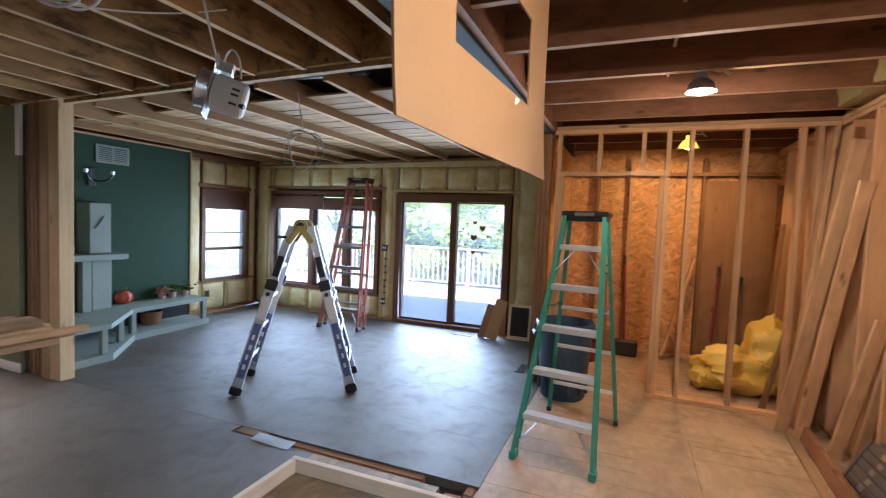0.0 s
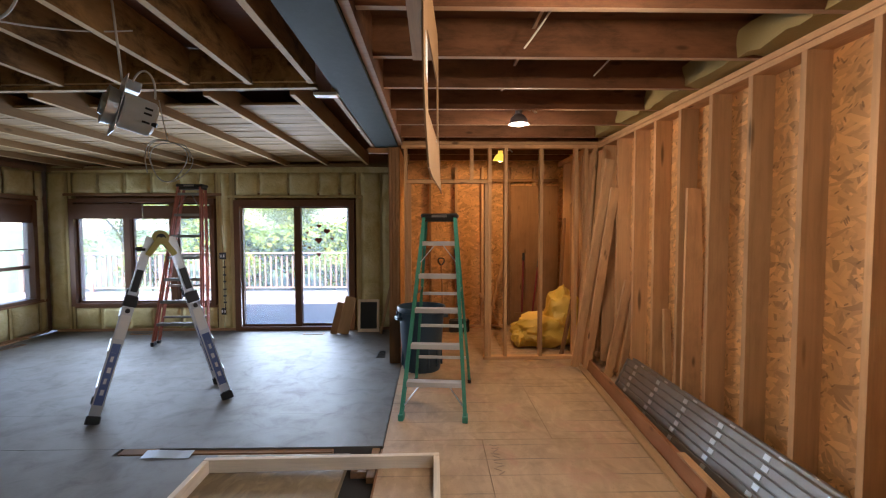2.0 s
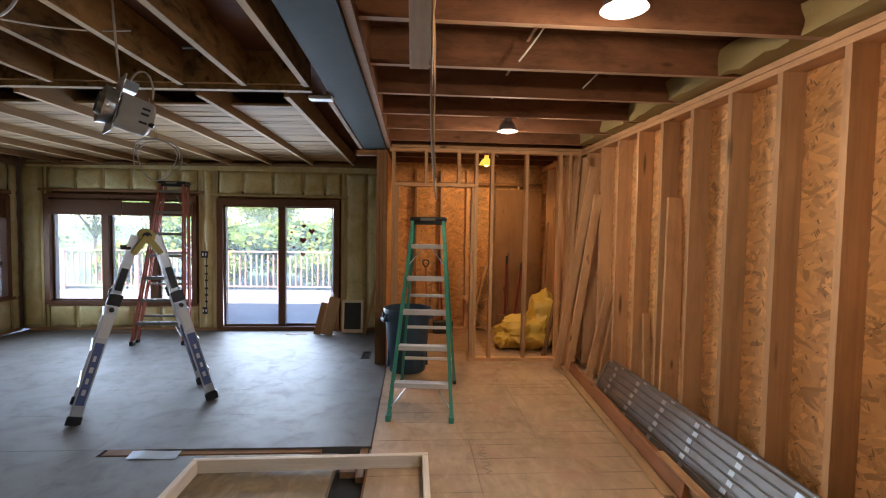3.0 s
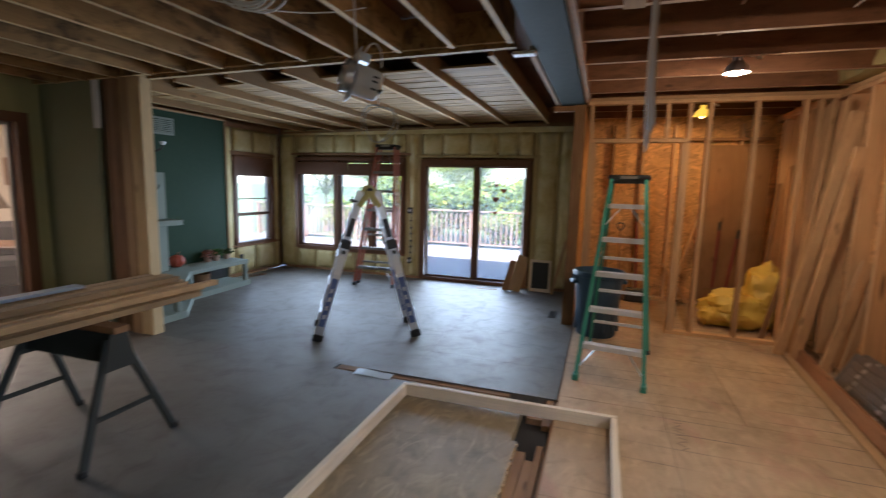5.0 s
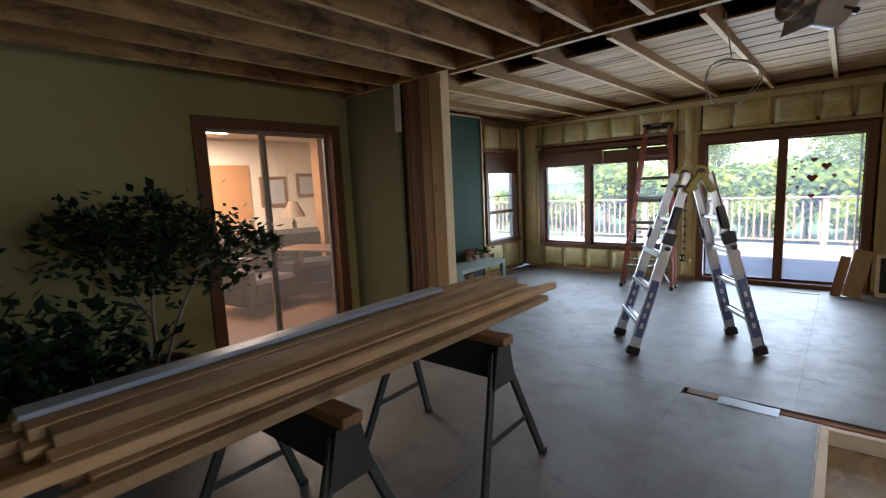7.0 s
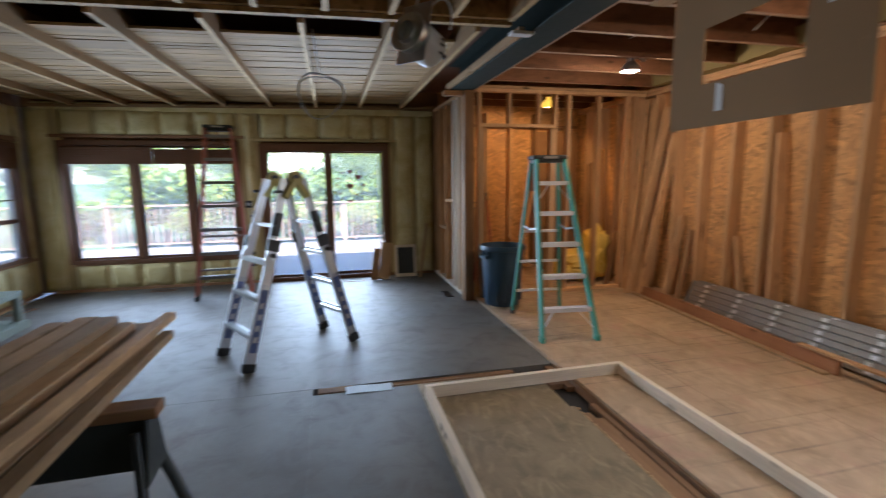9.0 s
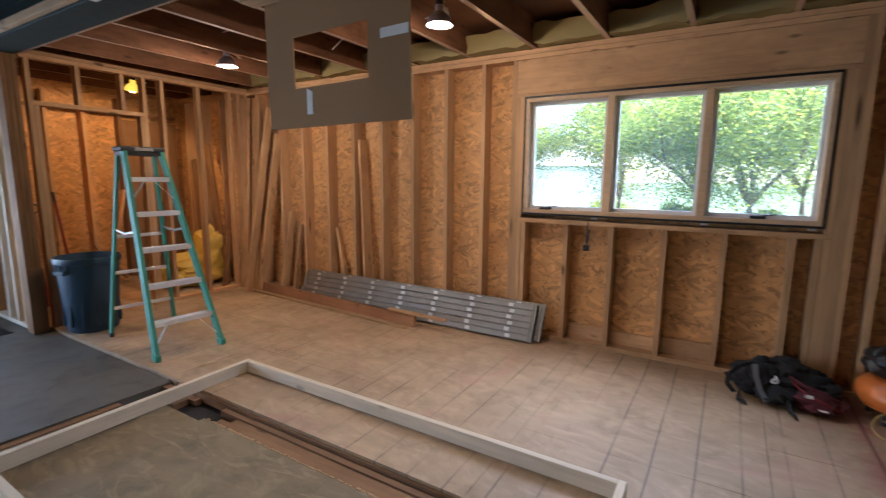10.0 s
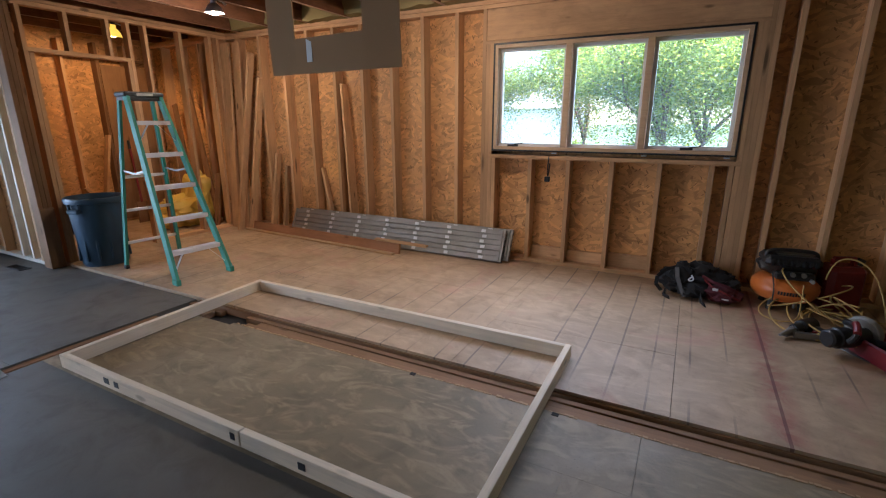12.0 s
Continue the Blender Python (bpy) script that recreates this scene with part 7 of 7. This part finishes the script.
# heart stickers on the right-hand pane
M_HEART = plain("brown_sticker", (0.20, 0.035, 0.03), 0.6)
for k, (x, z, s) in enumerate(((-2.02, 1.60, 0.035), (-1.90, 1.52, 0.05), (-2.03, 1.38, 0.055), (-2.03, 1.16, 0.035), (-2.20, 1.50, 0.022), (-2.22, 1.40, 0.02), (-2.14, 1.58, 0.02), (-1.82, 1.40, 0.025), (-2.17, 1.27, 0.022), (-1.93, 1.25, 0.02), (-2.25, 1.30, 0.016))):
    hs = thing("heart_sticker", "small dark red heart sticker on door glass", "sticker", (x, YN + 0.1225, z), 0, "heart stickers on the door")
    pts = []
    for i in range(22):
        a = 2 * math.pi * i / 22
        pts.append((s * 0.062 * 16 * math.sin(a) ** 3, s * 0.062 * (13 * math.cos(a) - 5 * math.cos(2 * a) - 2 * math.cos(3 * a) - math.cos(4 * a))))
    bm = bmesh.new()
    f = [bm.verts.new((u, 0, w)) for u, w in pts]
    b = [bm.verts.new((u, -0.0012, w)) for u, w in pts]
    bm.faces.new(f)
    bm.faces.new(b[::-1])
    for i in range(22):
        j = (i + 1) % 22
        bm.faces.new((f[i], f[j], b[j], b[i]))
    part("heart", bm, M_HEART, hs)

# ---- hanging fan housing and cables under the west joists ----
fan = thing("fan_housing", "white metal bath fan housing hanging by its cable", "fan housing", m=pose(-1.87, 1.94, 2.20, 0, 14, 42) @ Matrix.Diagonal((0.9, 0.9, 0.9, 1)))
part("drum", lathe(bmesh.new(), [(0, 0.10), (0.085, 0.10), (0.10, 0.085), (0.105, -0.06), (0.10, -0.075), (0, -0.075)], 30, pose(0.075, 0, 0, 0, 90, 0)), painted("chalky_white_metal", (0.66, 0.66, 0.63), 0.5, wear=0.3), fan, smooth=True)
part("duct_collar", lathe(bmesh.new(), [(0.100, 0.0), (0.108, -0.045), (0.112, -0.055), (0.106, -0.058), (0.066, -0.05), (0.060, -0.075), (0.054, -0.075), (0.056, -0.02), (0.0, -0.015)], 28, pose(-0.02, 0, 0, 0, 90, 0)), M_GALV, fan, "grey duct collar", True)
plate = part("mount_plate", box(bmesh.new(), -0.018, -0.010, -0.10, 0.10, -0.15, 0.19, 0.003), M_GALV, fan, "bent galvanised mounting plate")
part("bracket", box(bmesh.new(), -0.01, 0.07, -0.03, 0.05, 0.12, 0.18, 0.004), M_GALV, fan)
part("knob", rod(bmesh.new(), (0.155, -0.08, -0.04), (0.18, -0.09, -0.045), 0.014), M_BLACK, fan)
for z in (-0.05, 0.0, 0.03):
    part("print_bar", box(bmesh.new(), 0.10, 0.14, -0.1065, -0.1035, z - 0.006, z + 0.006), M_BLACK, fan, "dark print")
fc = thing("fan_cable", "white cable holding the fan housing", "cable")
part("cable", tube([(-1.86, 1.95, 2.35), (-1.84, 1.90, 2.45), (-1.79, 1.80, 2.60), (-1.76, 1.72, 2.76)], 0.0059), M_CABLE, fc, smooth=True)
part("flex", tube([(-1.80, 1.94, 2.34), (-1.72, 1.90, 2.44), (-1.66, 1.92, 2.36), (-1.69, 1.94, 2.25)], 0.0052), M_CABLE, fc, smooth=True)
wire = thing("hanging_wire", "coil of thin pale wire hanging from joists", "cable")
pts = []
for i in range(40):
    a = i * 0.42
    r = 0.17 + 0.02 * math.sin(i * 1.3)
    pts.append((-2.36 + r * math.cos(a), 3.25 + 0.05 * math.sin(a * 0.7), 2.12 + r * 0.95 * math.sin(a)))
part("coil", tube(pts, 0.004, 2), painted("pale_wire", (0.42, 0.40, 0.35), 0.5), wire, smooth=True)
part("drop", tube([(-2.36, 3.25, 2.28), (-2.38, 3.23, 2.42), (-2.40, 3.22, 2.584)], 0.004, 2), M_CABLE, wire, smooth=True)
wb = thing("cable_bundle", "loops of white electric cable hanging under joists", "cable")
rnd = random.Random(4)
for k in range(5):
    x, y = -2.16 + rnd.uniform(-0.05, 0.05), 1.42 + rnd.uniform(-0.05, 0.05)
    pts = [(x - 0.22 + 0.03 * k, y - 0.10, 2.62), (x - 0.16, y, 2.50 - 0.012 * k), (x, y + 0.05, 2.45 - 0.012 * k), (x + 0.14, y + 0.06, 2.50), (x + 0.16 + 0.02 * k, y - 0.02, 2.70)]
    part("loop", tube(pts, 0.006), M_CABLE, wb, smooth=True)
part("run", tube([(-2.9, 1.05, 2.60), (-2.5, 1.25, 2.50), (-2.2, 1.42, 2.44), (-1.95, 1.75, 2.50), (-1.80, 1.95, 2.60)], 0.0039), M_CABLE, wb, smooth=True)
for p in ([(0.35, 1.9, 2.70), (0.30, 1.92, 2.62), (0.22, 1.94, 2.52)], [(0.75, 1.35, 2.74), (0.66, 1.36, 2.62), (0.55, 1.38, 2.57)], [(0.95, 2.45, 2.74), (0.86, 2.48, 2.64), (0.78, 2.5, 2.56)]):
    wl = thing("wire_end", "short pale wire end hanging between joists", "wire", group="wire ends in the ceiling")
    part("wire", tube(p, 0.005), M_CABLE, wl, smooth=True)
flex = thing("flex_duct", "dark flexible duct lying on the roof joists", "duct")
part("duct", tube([(-4.6, 3.10, 2.70), (-3.6, 3.12, 2.69), (-2.6, 3.08, 2.70), (-1.7, 3.12, 2.69)], 0.06, 5), M_BLACK, flex, smooth=True)

# ---- handwriting on the subfloor ----
note = thing("floor_writing", "faint dark pencil scrawl on the subfloor", "writing", (0, 0, FE))
rnd = random.Random(2)
for k in range(10):
    y = 2.36 + 0.042 * k
    part("stroke", box(bmesh.new(), -0.028, 0.028, -0.005, 0.005, 0.0005, 0.0015, 0, pose(0.17 + rnd.uniform(-0.01, 0.01), y, 0, 0, 0, rnd.uniform(-50, 50))), plain("pencil", (0.27, 0.19, 0.125)) if k == 0 else bpy.data.materials["pencil"], note)

# ---- furniture of the next room ----
M_SOFA = painted("brown_upholstery", (0.025, 0.017, 0.016), 0.85)
sofa = thing("sofa", "dark brown upholstered sofa in the lit room", "sofa", (-8.0, 3.45, 0), 70)
part("seat", box(bmesh.new(), -0.9, 0.9, -0.4, 0.4, 0.12, 0.45, 0.06), M_SOFA, sofa)
part("backrest", box(bmesh.new(), -0.9, 0.9, 0.25, 0.48, 0.40, 0.92, 0.07), M_SOFA, sofa)
for s in (-1, 1):
    part("arm", box(bmesh.new(), s * 0.9 - 0.12, s * 0.9 + 0.12, -0.42, 0.45, 0.12, 0.64, 0.05), M_SOFA, sofa)
arm = thing("armchair", "mauve upholstered armchair in the lit room", "armchair", (-7.6, 2.35, 0), 100)
M_MAUVE = painted("mauve_upholstery", (0.06, 0.038, 0.036), 0.85)
part("seat", box(bmesh.new(), -0.35, 0.35, -0.35, 0.35, 0.1, 0.42, 0.05), M_MAUVE, arm)
part("backrest", box(bmesh.new(), -0.38, 0.38, 0.22, 0.42, 0.38, 0.95, 0.07), M_MAUVE, arm)
for s in (-1, 1):
    part("arm", box(bmesh.new(), s * 0.38 - 0.08, s * 0.38 + 0.08, -0.36, 0.36, 0.1, 0.58, 0.04), M_MAUVE, arm)
tbl = thing("side_table", "dark wooden table with cluttered top", "table", (-7.3, 3.05, 0), 20)
part("tabletop", box(bmesh.new(), -0.5, 0.5, -0.3, 0.3, 0.70, 0.73, 0.006), M_TRIM, tbl)
for sx in (-1, 1):
    for sy in (-1, 1):
        part("leg", box(bmesh.new(), sx * 0.45 - 0.025, sx * 0.45 + 0.025, sy * 0.25 - 0.025, sy * 0.25 + 0.025, 0, 0.70, 0.004), M_TRIM, tbl)
lampt = thing("table_lamp", "table lamp with a brown cone shade", "lamp", (-8.7, 3.62, 0.75))
part("base", lathe(bmesh.new(), [(0, 0), (0.08, 0), (0.05, 0.03), (0.03, 0.12), (0.04, 0.24), (0.012, 0.28), (0.012, 0.36), (0, 0.36)], 20), M_OLD["z"], lampt, smooth=True)
part("shade", lathe(bmesh.new(), [(0.20, 0.34), (0.07, 0.60), (0.065, 0.60), (0.195, 0.34)], 24), painted("tan_shade", (0.22, 0.15, 0.09), 0.8), lampt, smooth=True)
stand = thing("lamp_stand", "small brown cabinet under the lamp", "cabinet", (-8.7, 3.62, 0))
part("body", box(bmesh.new(), -0.25, 0.25, -0.25, 0.25, 0, 0.75, 0.01), M_OLD["z"], stand)
for y, z0, z1 in ((3.86, 1.25, 1.80), (4.60, 1.40, 1.85)):
    pic = thing("framed_picture", "framed pale print on the cream wall", "picture", (-9.698, y, 0), 0, "pictures on the cream wall")
    part("frame", B(0, 0.03, -0.26, 0.26, z0, z1, 0.004), M_OLD["z"], pic)
    part("print", B(0.03, 0.034, -0.20, 0.20, z0 + 0.06, z1 - 0.06), painted("pale_print", (0.5, 0.52, 0.52), 0.6, wear=0.5), pic)
for y in (2.35, 3.08):
    dd = thing("inner_door", "closed orange-brown wooden door in cream wall", "door", (-9.698, y, 0), 0, "inner doors")
    part("leaf", B(0, 0.04, -0.33, 0.33, 0, 2.0, 0.004), painted("orange_oak", (0.48, 0.24, 0.10), 0.5), dd)
    part("knob", rod(bmesh.new(), (0.04, 0.27, 1.0), (0.09, 0.27, 1.0), 0.025), M_ALU_D, dd)
